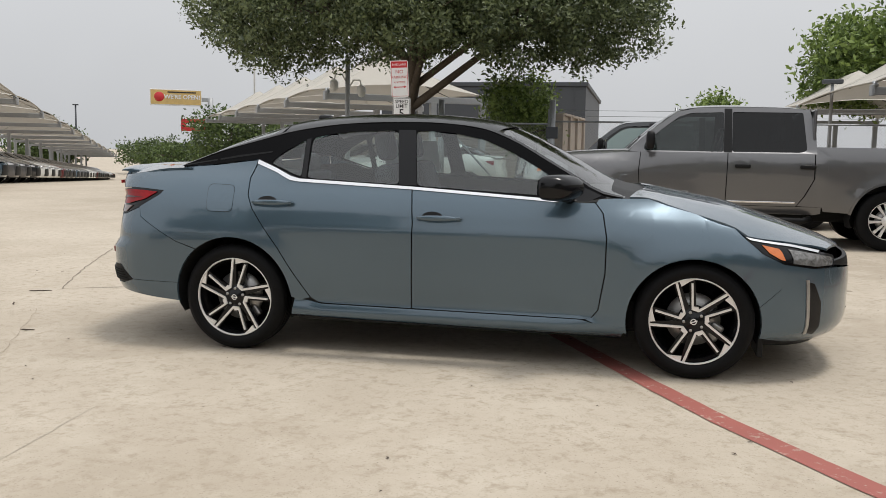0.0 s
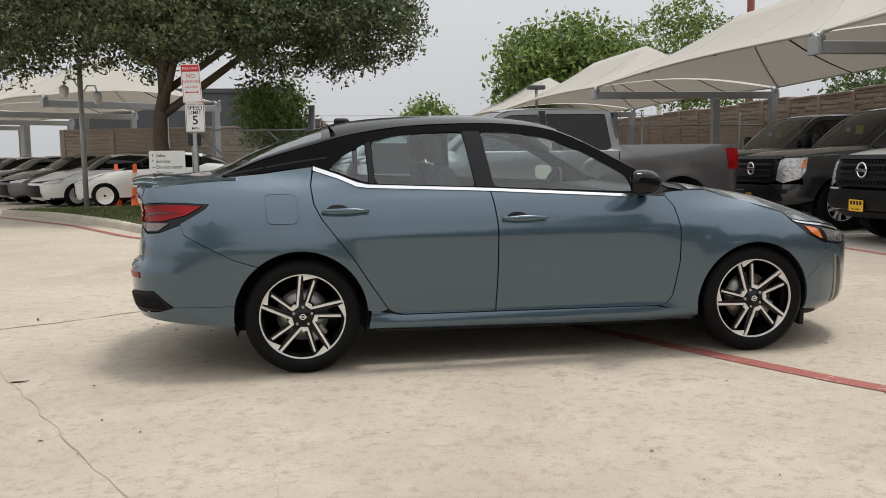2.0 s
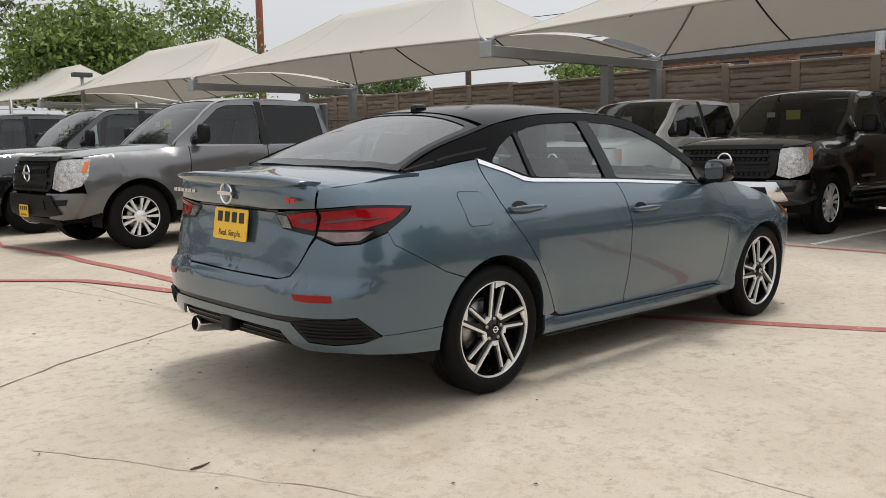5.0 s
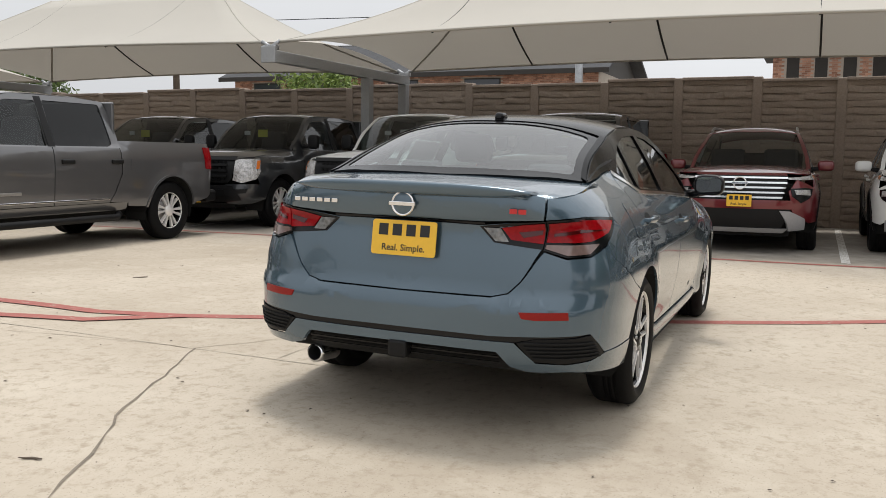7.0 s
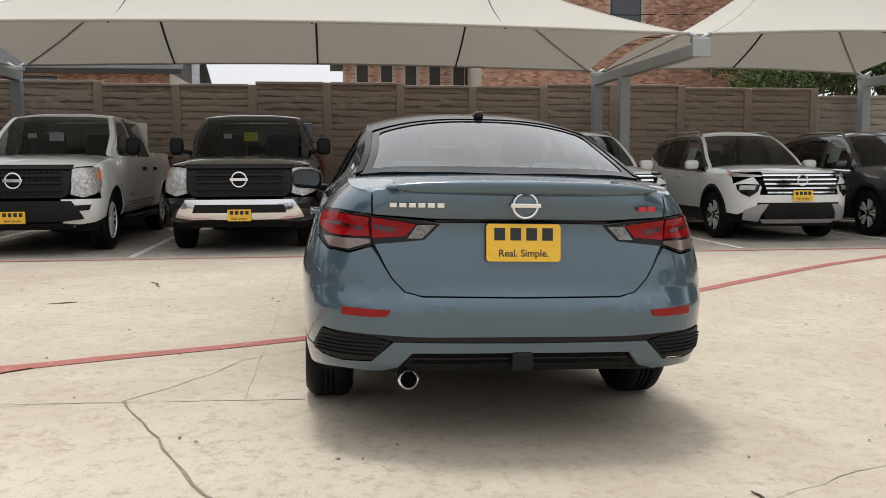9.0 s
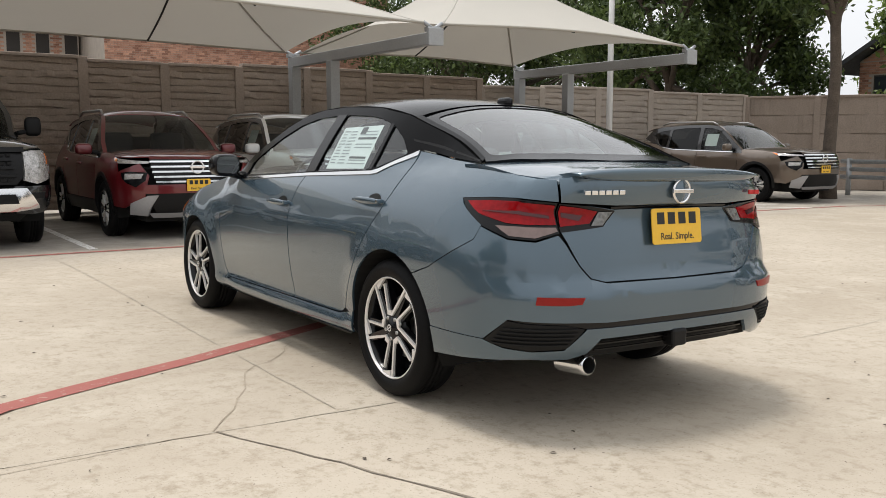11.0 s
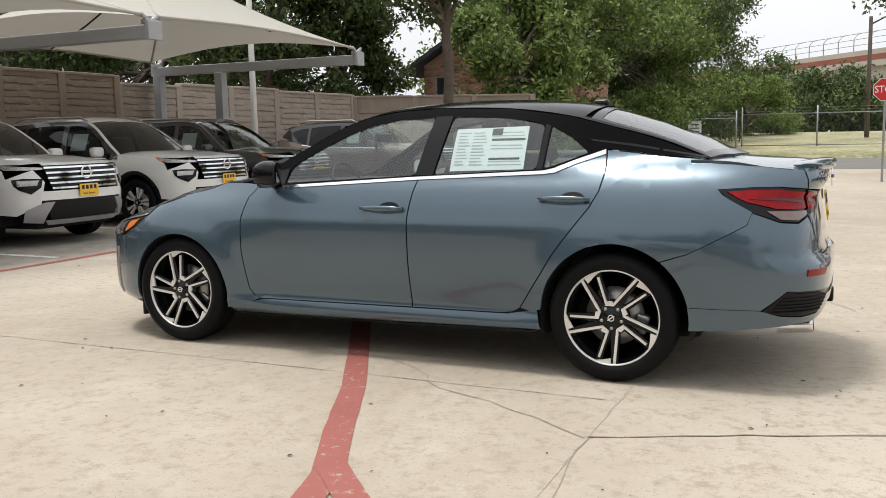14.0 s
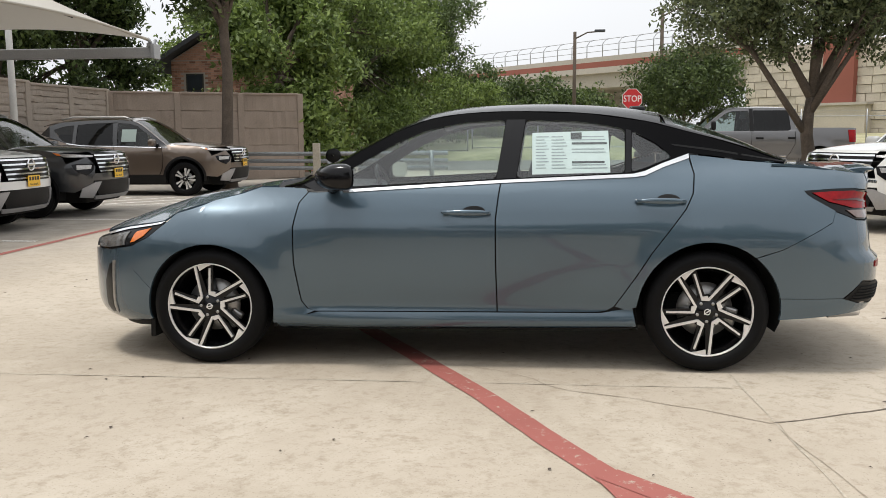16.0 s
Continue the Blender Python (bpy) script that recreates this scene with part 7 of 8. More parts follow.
for k, (x, y, w, h) in enumerate([(1.0, -66, 3.2, 5.2), (-2.2, -68, 3.0, 5.0), (4.0, -70, 3.4, 6.4), (-5.2, -72, 2.6, 4.4)]):
    tree((x, y, 0.4), h, 0.15, [(0, 0, h * 0.5, w, w, h * 0.48)], 7000, 0.17, DEEPLEAF, 70 + k, "dark green roadside shrub", limbs=4, category="shrub")
for k, (x, y, w, h, m) in enumerate([(-38, 75, 4.0, 7.0, DEEPLEAF), (-33, 77, 3.4, 6.5, DEEPLEAF), (-52, 92, 4.5, 4.5, DEEPLEAF), (-45, 90, 4.0, 4.0, DEEPLEAF), (-62, 80, 3.5, 6.5, DEEPLEAF), (36, 46, 4.0, 7.5, DEEPLEAF), (-50, 104, 5.0, 4.5, DEEPLEAF), (-58, 106, 5.5, 4.0, DEEPLEAF), (-66, 110, 5.0, 5.0, DEEPLEAF), (-40, 100, 5.0, 4.5, GREENLEAF)]):
    tree((x, y, ground_height(x, y)), h, 0.2, [(0, 0, h * 0.62, w, w, h * 0.36), (w * 0.5, 0, h * 0.5, w * 0.6, w * 0.6, h * 0.25)], 6500, 0.2, m, 80 + k, "far tree beyond the car rows", limbs=8)


tree((13.0, 9.37, 0), 3.3, 0.06, [(0, 0, 2.75, 0.5, 1.1, 0.42), (0, 0.5, 2.5, 0.5, 0.9, 0.4)], 2600, 0.07, GREENLEAF, 95, "leafy green shrub peeping over the brown wall", limbs=5, category="shrub")


# ---- grass island by the oak, with a kerb ----
def kerb_ring(name, outline, label, fill, height=0.13):
    top = thing(name, Matrix(), label, "kerb", kind="structure")
    n = len(outline)
    mid = Vector((sum(p[0] for p in outline) / n, sum(p[1] for p in outline) / n, 0))
    own = bmesh.new()
    rows = []
    for p in outline:
        q = Vector((*p, 0))
        d = (mid - q).normalized()
        g = ground_height(*p)
        rows.append([own.verts.new((v.x, v.y, g + z)) for v, z in ((q, -0.02), (q + d * 0.02, height * 0.75), (q + d * 0.045, height), (q + d * 0.17, height), (q + d * 0.18, height - 0.05))])
    for i in range(n):
        a, b = rows[i], rows[(i + 1) % n]
        for k in range(4):
            own.faces.new((a[k], b[k], b[k + 1], a[k + 1])).smooth = False
    bmesh.ops.recalc_face_normals(own, faces=own.faces)
    part("kerb", own, KERB, top)
    own = bmesh.new()
    own.faces.new([own.verts.new((*(Vector((*p, 0)) + (mid - Vector((*p, 0))).normalized() * 0.175).xy, height - 0.012)) for p in outline])
    bmesh.ops.triangulate(own, faces=own.faces)
    bmesh.ops.recalc_face_normals(own, faces=own.faces)
    part("bed", own, fill, top)
    return top


def smooth_loop(pts, k=6):
    out, n = [], len(pts)
    for i in range(n):
        p0, p1, p2, p3 = (Vector(pts[(i + j) % n]) for j in (-1, 0, 1, 2))
        for j in range(k):
            t = j / k
            out.append(tuple(0.5 * (2 * p1 + (p2 - p0) * t + (2 * p0 - 5 * p1 + 4 * p2 - p3) * t * t + (3 * p1 - p0 - 3 * p2 + p3) * t**3)))
    return out


ISLE = smooth_loop([(-3.05, 8.35), (-2.0, 8.75), (-1.0, 10.0), (-0.62, 12.3), (-0.75, 16.6), (-3.5, 16.9), (-8.2, 16.9), (-6.6, 14.6), (-4.9, 11.5), (-3.9, 9.5)])
kerb_ring("grass_island", ISLE, "grassy island with a rounded concrete kerb", TURF)


def grass(name, test, x0, x1, y0, y1, z, count, size, seed, label):
    rng = np.random.default_rng(seed)
    x, y = rng.uniform(x0, x1, count), rng.uniform(y0, y1, count)
    keep = np.array([test(a, b) for a, b in zip(x, y)])
    x, y = x[keep], y[keep]
    n = len(x)
    a, h = rng.uniform(0, 6.28, n), size * rng.uniform(0.5, 1.3, n)
    w = 0.12 * size
    dx, dy = np.cos(a) * w, np.sin(a) * w
    lx, ly = rng.normal(size=n) * h * 0.35, rng.normal(size=n) * h * 0.35
    v = np.stack([np.stack([x - dx, y - dy, np.full(n, z)], 1), np.stack([x + dx, y + dy, np.full(n, z)], 1), np.stack([x + lx, y + ly, z + h], 1)], 1).reshape(-1, 3)
    f = np.arange(3 * n).reshape(-1, 3)
    return tagged(raw(name, v.tolist(), f.tolist(), GRASS), label, "grass", kind="stuff")


def inside(poly):
    def test(x, y):
        c = False
        for i in range(len(poly)):
            (x1, y1), (x2, y2) = poly[i - 1], poly[i]
            if (y1 > y) != (y2 > y) and x < (x2 - x1) * (y - y1) / (y2 - y1) + x1:
                c = not c
        return c
    return test


cen = (-3.5, 13.0)
grass("grass", inside([(cen[0] + (x - cen[0]) * 0.94, cen[1] + (y - cen[1]) * 0.95) for x, y in ISLE]), -8.2, -0.6, 8.4, 16.9, 0.115, 26000, 0.06, 1, "short green and straw-coloured grass")
STONES = smooth_loop([(-3.3, -8.9), (-3.0, -10.2), (-3.6, -11.6), (-6.5, -11.8), (-9.5, -11.0), (-9.8, -9.6), (-7.0, -8.7), (-4.6, -8.5)])
kerb_ring("stone_island", STONES, "kerbed island covered with loose stones", TURF)


def rubble():
    rnd, own = random.Random(8), bmesh.new()
    test = inside([(-6.2 + (x + 6.2) * 0.88, -10.2 + (y + 10.2) * 0.85) for x, y in STONES])
    done = 0
    while done < 420:
        x, y = rnd.uniform(-9.8, -3), rnd.uniform(-11.8, -8.5)
        if not test(x, y):
            continue
        done += 1
        one = bmesh.new()
        bmesh.ops.create_icosphere(one, subdivisions=1, radius=rnd.uniform(0.04, 0.09))
        for v in one.verts:
            v.co = Vector((v.co.x * rnd.uniform(0.8, 1.4), v.co.y * rnd.uniform(0.8, 1.4), v.co.z * rnd.uniform(0.5, 0.9))) + Vector((x, y, 0.15))
        merge(own, one)
    tagged(part("stones", own, LIMESTONE), "pale rounded limestone rubble", "stones", kind="stuff")


rubble()


# ---- signs ----
def sign_plate(parent, name, w, h, m, mat, label, border=None):
    poly = rounded([(-w / 2, -h / 2), (w / 2, -h / 2), (w / 2, h / 2), (-w / 2, h / 2)], 0.03)
    own = bmesh.new()
    a, b = [own.verts.new((x, y, 0.002)) for x, y in poly], [own.verts.new((x, y, -0.001)) for x, y in poly]
    own.faces.new(a), own.faces.new(b[::-1])
    for i in range(len(a)):
        own.faces.new((b[i], b[(i + 1) % len(a)], a[(i + 1) % len(a)], a[i]))
    ob = part(name, own, mat, parent, label)
    ob.matrix_basis = m
    if border:
        e = 0.012
        for x0, x1, y0, y1 in ((-w / 2 + e, w / 2 - e, h / 2 - e - 0.006, h / 2 - e), (-w / 2 + e, w / 2 - e, -h / 2 + e, -h / 2 + e + 0.006), (-w / 2 + e, -w / 2 + e + 0.006, -h / 2 + e + 0.007, h / 2 - e - 0.007), (w / 2 - e - 0.006, w / 2 - e, -h / 2 + e + 0.007, h / 2 - e - 0.007)):
            part("border", box(x0, x1, y0, y1, 0.0015, 0.0035), border, ob)
    return ob


def speed_sign():
    s = thing("speed_sign", pose(-2.96, 8.97, 0.10), "white speed limit and fire lane signs on a steel post", "sign")
    part("post", box(-0.03, 0.03, 0.012, 0.05, 0, 2.62, 0.006), GALV, s)
    lim = sign_plate(s, "limit_plate", 0.30, 0.455, pose(0.02, 0, 1.78, 90, 0, 8), SIGNWHITE, "white speed limit plate", INK)
    for t, z, k, b in (("SPEED", 0.155, 0.085, 0.001), ("LIMIT", 0.080, 0.085, 0.001), ("5", -0.045, 0.20, 0.002), ("MPH", -0.170, 0.060, 0.0005)):
        letters("writing", t, k, pose(0, z, 0.003), INK, lim, 0.0006, bold=b)
    fire = sign_plate(s, "fire_lane_plate", 0.30, 0.61, pose(-0.02, 0, 2.32, 90, -3, 14), SIGNWHITE, "white and red fire lane plate", REDINK)
    part("red_head", box(-0.135, 0.135, 0.185, 0.285, 0.0015, 0.0035), SIGNRED, fire)
    letters("writing", "FIRE LANE", 0.052, pose(0, 0.235, 0.004), SIGNWHITE, fire, 0.0006)
    for t, z, k in (("NO", 0.115, 0.085), ("PARKING", 0.025, 0.066), ("ANYTIME", -0.060, 0.048)):
        letters("writing", t, k, pose(0, z, 0.003), REDINK, fire, 0.0006)
    part("arrow", box(-0.075, 0.075, -0.145, -0.130, 0.0015, 0.0035), REDINK, fire)
    for d in (-1, 1):
        own = bmesh.new()
        vs = [own.verts.new(p) for p in ((d * 0.075, -0.115, 0.0035), (d * 0.075, -0.160, 0.0035), (d * 0.110, -0.1375, 0.0035))]
        own.faces.new(vs if d < 0 else vs[::-1])
        part("arrow_head", own, REDINK, fire)


speed_sign()


def direction_sign():
    s = thing("direction_sign", pose(-3.72, 11.3, 0.11, 0, 0, 5), "white directional sign on two legs in the grass", "sign")
    for x in (-0.21, 0.21):
        part("leg", box(x - 0.018, x + 0.018, 0.0, 0.03, 0, 0.85, 0.005), SIGNWHITE, s)
    p = sign_plate(s, "board", 0.64, 0.50, pose(0, -0.005, 1.03, 90), SIGNWHITE, "white board with grey writing")
    for k, t in enumerate(("Sales", "Service", "Do not enter", "Delivery")):
        z = 0.165 - 0.108 * k
        letters("writing", t, 0.088, pose(-0.20, z, 0.003), DARKPANEL, p, 0.0006, align="LEFT", bold=0.001)
        right = k > 1
        part("arrow_shaft", box(-0.275 if right else -0.259, -0.235 if right else -0.251, z - 0.004 if right else z - 0.024, z + 0.004 if right else z + 0.018, 0.0015, 0.0035), DARKPANEL, p)
        own = bmesh.new()
        q = ((-0.240, z + 0.018), (-0.240, z - 0.018), (-0.218, z)) if right else ((-0.273, z + 0.012), (-0.237, z + 0.012), (-0.255, z + 0.034))
        vs = [own.verts.new((*a, 0.0035)) for a in q]
        f = own.faces.new(vs)
        f.normal_update()
        if f.normal.z < 0:
            f.normal_flip()
        part("arrow_head", own, DARKPANEL, p)


direction_sign()


def stop_sign():
    s = thing("stop_sign", pose(-3.02, -17.8, 0.0, 0, 0, 190), "red octagonal stop sign on a steel post", "sign")
    part("post", box(-0.025, 0.025, 0.012, 0.045, 0, 2.35, 0.005), GALV, s)
    for nm, r, y, mat in (("rim", 0.325, 0.0, SIGNWHITE), ("face", 0.305, -0.004, SIGNRED)):
        own = bmesh.new()
        ring = [(r * math.cos(radians(22.5 + 45 * k)) * 0.86, r * math.sin(radians(22.5 + 45 * k)) * 0.86) for k in range(8)]
        a, b = [own.verts.new((x, y - 0.003, 2.10 + z)) for x, z in ring], [own.verts.new((x, y, 2.10 + z)) for x, z in ring]
        own.faces.new(a[::-1]), own.faces.new(b)
        for i in range(8):
            own.faces.new((a[i], a[(i + 1) % 8], b[(i + 1) % 8], b[i]))
        bmesh.ops.recalc_face_normals(own, faces=own.faces)
        part(nm, own, mat, s)
    letters("writing", "STOP", 0.225, pose(0, -0.008, 2.10, 90), SIGNWHITE, s, 0.0008, bold=0.002, squeeze=0.86)


stop_sign()


def cone(x, y, h=1.15):
    c = thing("traffic_cone", pose(x, y, 0), "tall orange traffic cone with white bands", "traffic cone", "traffic cones")
    part("base", box(-0.19, 0.19, -0.19, 0.19, 0, 0.05, 0.015), DARK, c)
    part("body", lathe([(0.15, 0.05), (0.13, 0.08), (0.045, h - 0.01), (0.03, h), (0.0, h)], 20, "z"), ORANGE, c)
    for z0, z1 in ((0.55, 0.68), (0.80, 0.93)):
        r = lambda z: 0.133 - 0.088 * (z - 0.08) / (h - 0.09) + 0.003
        part("band", lathe([(r(z0), z0), (r(z1), z1)], 20, "z"), SIGNWHITE, c)


for x, y in ((-6.1, 19.0), (-5.45, 18.0), (-5.1, 18.5), (-3.9, 19.6)):
    cone(x, y)


# ---- chain-link fences ----
def chain_fence(name, a, b, z0, height, spacing, pitch, label, barbs=2):
    f = thing(name, Matrix(), label, "fence")
    a, b = Vector((*a, z0)), Vector((*b, z0))
    n = max(1, round((b - a).length / spacing))
    up = Vector((0, 0, 1))
    for i in range(n + 1):
        p = a.lerp(b, i / n)
        part("post", tube([p, p + up * (height + 0.35)], 0.035, 8), GALV, f)
    for h in (0.06, height):
        part("rail", tube([a + up * h, b + up * h], 0.022, 6), GALV, f)
    for k in range(barbs):
        part("wire", tube([a + up * (height + 0.13 + 0.13 * k), b + up * (height + 0.13 + 0.13 * k)], 0.006, 4), GALV, f)
    verts, faces = [], []
    d = (b - a).normalized()
    length = (b - a).length
    side = Vector((-d.y, d.x, 0)) * 0.0022
    k = int((length + height) / pitch)
    for s in (1, -1):
        for i in range(k):
            u0 = i * pitch - (height if s > 0 else 0)
            p0, p1 = (u0, 0.0), (u0 + height, height)
            if s < 0:
                p0, p1 = (u0, 0.0), (u0 - height, height)
            (ua, za), (ub, zb) = p0, p1
            if max(ua, ub) < 0 or min(ua, ub) > length:
                continue
            def clip(u, z, ou, oz):
                if u < 0 or u > length:
                    t = ((0 if u < 0 else length) - u) / (ou - u)
                    return u + (ou - u) * t, z + (oz - z) * t
                return u, z
            (ua2, za2), (ub2, zb2) = clip(ua, za, ub, zb), clip(ub, zb, ua, za)
            q0, q1 = a + d * ua2 + up * (0.06 + za2 * (height - 0.06) / height), a + d * ub2 + up * (0.06 + zb2 * (height - 0.06) / height)
            v = len(verts)
            w = up * 0.0022
            verts += [q0 + side, q0 - side, q1 - side, q1 + side, q0 + w, q0 - w, q1 - w, q1 + w]
            faces += [(v, v + 1, v + 2, v + 3), (v + 4, v + 5, v + 6, v + 7)]
    if verts:
        tagged(raw("mesh", verts, faces, GALV, f), kind="stuff")
    return f


chain_fence("chain_link_fence", (-0.95, 15.4), (13.0, 16.6), 0.0, 1.95, 2.6, 0.075, "galvanised chain-link fence with barbed wire")
gate = chain_fence("chain_link_gate", (-3.6, 15.3), (-1.05, 15.35), 0.14, 1.75, 2.55, 0.075, "chain-link swing gate with a diagonal brace", 0)
part("brace", tube([(-3.5, 15.3, 1.8), (-2.0, 15.3, 0.2)], 0.024, 8), GALV, gate)
part("brace", tube([(-2.0, 15.3, 1.9), (-1.1, 15.3, 0.9)], 0.024, 8), GALV, gate)
for x in (-3.65, -0.98):
    p = thing("gate_post", pose(x, 15.36, 0.0), "heavy steel gate post", "post")
    part("shaft", tube([(0, 0, 0), (0, 0, 2.45)], 0.075, 12), GALV, p)
    part("hinge_box", box(-0.14, 0.14, -0.09, 0.09, 1.55, 1.82, 0.02), DARKPANEL, p)
chain_fence("chain_link_fence", (12.4, -34.5), (2.6, -38.5), 0.35, 1.45, 3.0, 0.16, "chain-link fence along the grass verge", 2)
chain_fence("chain_link_fence", (2.4, -39.0), (-30.0, -42.0), 0.45, 1.5, 3.2, 0.16, "chain-link fence along the grass verge", 2)
for x, z, w, h in ((4.35, 1.35, 0.62, 0.72), (5.15, 1.55, 0.42, 0.36)):
    plate = thing("fence_sign", pose(x, -37.70 - (4.35 - x) * 0.41, z, 0, 0, 202), "small white notice wired to the chain-link fence", "sign")
    board = sign_plate(plate, "board", w, h, pose(0, 0, 0, 90), SIGNWHITE, "white painted board")
    for k in range(3):
        part("text_bar", box(-w * 0.34, w * 0.34, h * (0.22 - 0.22 * k), h * (0.22 - 0.22 * k) + 0.05, 0.0015, 0.0045), DARKPANEL, board)
precast_wall("wall_north", (-0.9, 16.0), (-0.6, 19.5), 1.2, 2.15, PALEWALL, PALEWALL, "short tan precast wall end", False)
precast_wall("wall_northwest", (-0.7, 21.0), (-8.5, 23.6), 1.6, 2.2, PALEWALL, PALEWALL, "tan precast stone-look wall behind the oak", False)


# ---- steel guard rails and a bollard at the lot's south end ----
def guard_rail():
    g = thing("pipe_guard_rail", Matrix(), "low horizontal steel pipe guard rails", "rail")
    for x in (7.2, 4.6, 2.0):
        part("post", tube([(x, -16.6, 0), (x, -16.6, 0.85)], 0.06, 10), GALV, g)
    for z in (0.42, 0.60, 0.78):
        part("pipe", tube([(7.4, -16.6, z), (1.6, -16.6, z)], 0.05, 10), GALV, g)
    b = thing("bollard", pose(4.75, -15.9, 0), "pale square bollard by the guard rail", "bollard")
    part("shaft", box(-0.08, 0.08, -0.08, 0.08, 0, 1.05, 0.01), KERB, b)
    r = thing("hose_reel", pose(4.35, -15.95, 0), "black hose reel on a short post", "hose reel")
    part("post", tube([(0, 0, 0), (0, 0, 0.7)], 0.03, 8), DARK, r)
    part("reel", lathe([(0.03, -0.08), (0.17, -0.08), (0.17, -0.06), (0.10, -0.05), (0.10, 0.05), (0.17, 0.06), (0.17, 0.08), (0.03, 0.08)], 24), TRIM, r).location = (0, 0, 0.75)


guard_rail()


# ---- lamp posts and poles ----
def pole(name, x, y, h, r, mat, label, arm=0.0, aim=0.0, head=True):
    p = thing(name, pose(x, y, 0, 0, 0, aim), label, "lamp post" if arm or head else "pole")
    part("shaft", tube([(0, 0, 0), (0, 0, h)], [r, r * 0.7], 10), mat, p)
    if arm:
        part("arm", tube([(0, 0, h - 0.4), (arm * 0.5, 0, h - 0.05), (arm, 0, h)], 0.04, 8), mat, p)
    if head:
        part("head", box(arm - 0.3, arm + 0.3, -0.14, 0.14, h - 0.04, h + 0.10, 0.03), DARKPANEL, p)
    return p


pole("lamp_post", 6.9, 24.5, 3.55, 0.07, GREYSTEEL, "short grey lamp post beyond the fence")
pole("lamp_post", -2.97, -46.8, 6.9, 0.13, BARK, "tall brown street lamp post", 1.4, 180)
pole("lamp_post", -7.3, -43.0, 7.6, 0.13, BARK, "tall brown street lamp post", 1.4, 180)
pole("utility_pole", 16.0, 3.9, 5.2, 0.12, GALV, "plain grey pole behind the wall", head=False)
pole("utility_pole", 14.0, 14.5, 9.0, 0.10, BARK, "wooden utility pole behind the wall", head=False)
pole("flag_pole", 20.0, 45.0, 16.0, 0.16, SIGNWHITE, "tall plain white flag pole", head=False)
pole("flag_pole", 9.7, -11.3, 7.0, 0.075, SIGNWHITE, "slim white pole beside the canopy", head=False)
pole("utility_pole", 22.0, 38.0, 16.0, 0.22, BRIDGERED, "tall rust red pole", head=False)
pole("mast", -37.4, 80.0, 26.0, 0.10, SIGNWHITE, "tall thin mast far off", head=False)
pole("lamp_post", -59.7, 82.6, 5.6, 0.12, DARKPANEL, "far dark lamp post")
for k, (z, y1) in enumerate(((6.2, 0), (6.6, 1), (7.6, 2))):
    w = thing("overhead_wire", Matrix(), "thin black overhead wire", "wire", "overhead wires")
    part("cable", tube([(26 + k, -40 + 80 * i / 16, z - 0.9 * math.sin(math.pi * i / 16)) for i in range(17)], 0.02, 4), DARK, w)


def camera_post():
    p = thing("camera_post", pose(-6.2, 15.9, 0.1), "grey post carrying two dome cameras", "post")
    part("shaft", tube([(0, 0, 0), (0, 0, 3.4)], 0.06, 10), GREYSTEEL, p)
    for s, z in ((-1, 2.75), (1, 2.6)):
        d = part("bracket", tube([(0, 0, z), (s * 0.15, 0, z + 0.25), (s * 0.32, 0, z + 0.25), (s * 0.36, 0, z + 0.1)], 0.02, 8), SIGNWHITE, p)
        part("dome", lathe([(0.0, z - 0.18), (0.07, z - 0.15), (0.11, z - 0.06), (0.11, z + 0.06), (0.05, z + 0.12), (0.0, z + 0.12)], 16, "z"), SIGNWHITE, d).location = (s * 0.36, 0, 0)


camera_post()


# ---- buildings ----
def brick_face(parent, m, w, h, openings=(), seed=0, bw=0.20, bh=0.066, gap=0.010):
    """A wall face of single bricks in running bond, proud of the mortar, leaving the openings free; x along, z up, outwards -y."""
    rnd = random.Random(seed)
    verts, faces = [], []
    rows = int(h / (bh + gap))
    for r in range(rows):
        z0 = r * (bh + gap)
        x = -(r % 2) * bw / 2
        while x < w:
            x0, x1 = max(0, x), min(w, x + bw)
            x += bw + gap
            if x1 - x0 < 0.04 or any(x1 > a and x0 < b and z0 + bh > c and z0 < d for a, b, c, d in openings):
                continue
            y = -0.012 - rnd.uniform(0, 0.006)
            v = len(verts)
            verts += [(x0, 0, z0), (x1, 0, z0), (x1, 0, z0 + bh), (x0, 0, z0 + bh), (x0, y, z0), (x1, y, z0), (x1, y, z0 + bh), (x0, y, z0 + bh)]
            faces += [(v + 4, v + 5, v + 6, v + 7), (v, v + 1, v + 5, v + 4), (v + 3, v + 7, v + 6, v + 2), (v, v + 4, v + 7, v + 3), (v + 1, v + 2, v + 6, v + 5)]
    ob = raw("bricks", verts, faces, BRICK, parent)
    ob.matrix_basis = m
    return tagged(ob, kind="stuff")


def window_unit(parent, m, w, h):
    win = part("window", box(0, w, 0.0, 0.06, 0, h, 0.004), DARKTRIM, parent)
    win.matrix_basis = m
    part("pane", box(0.05, w - 0.05, -0.012, -0.004, 0.05, h / 2 - 0.02), WINDOWDARK, win)
    part("pane", box(0.05, w - 0.05, -0.012, -0.004, h / 2 + 0.02, h - 0.05), WINDOWDARK, win)
    part("sill", box(-0.04, w + 0.04, -0.05, 0.02, -0.06, 0.0, 0.006), KERB, win)


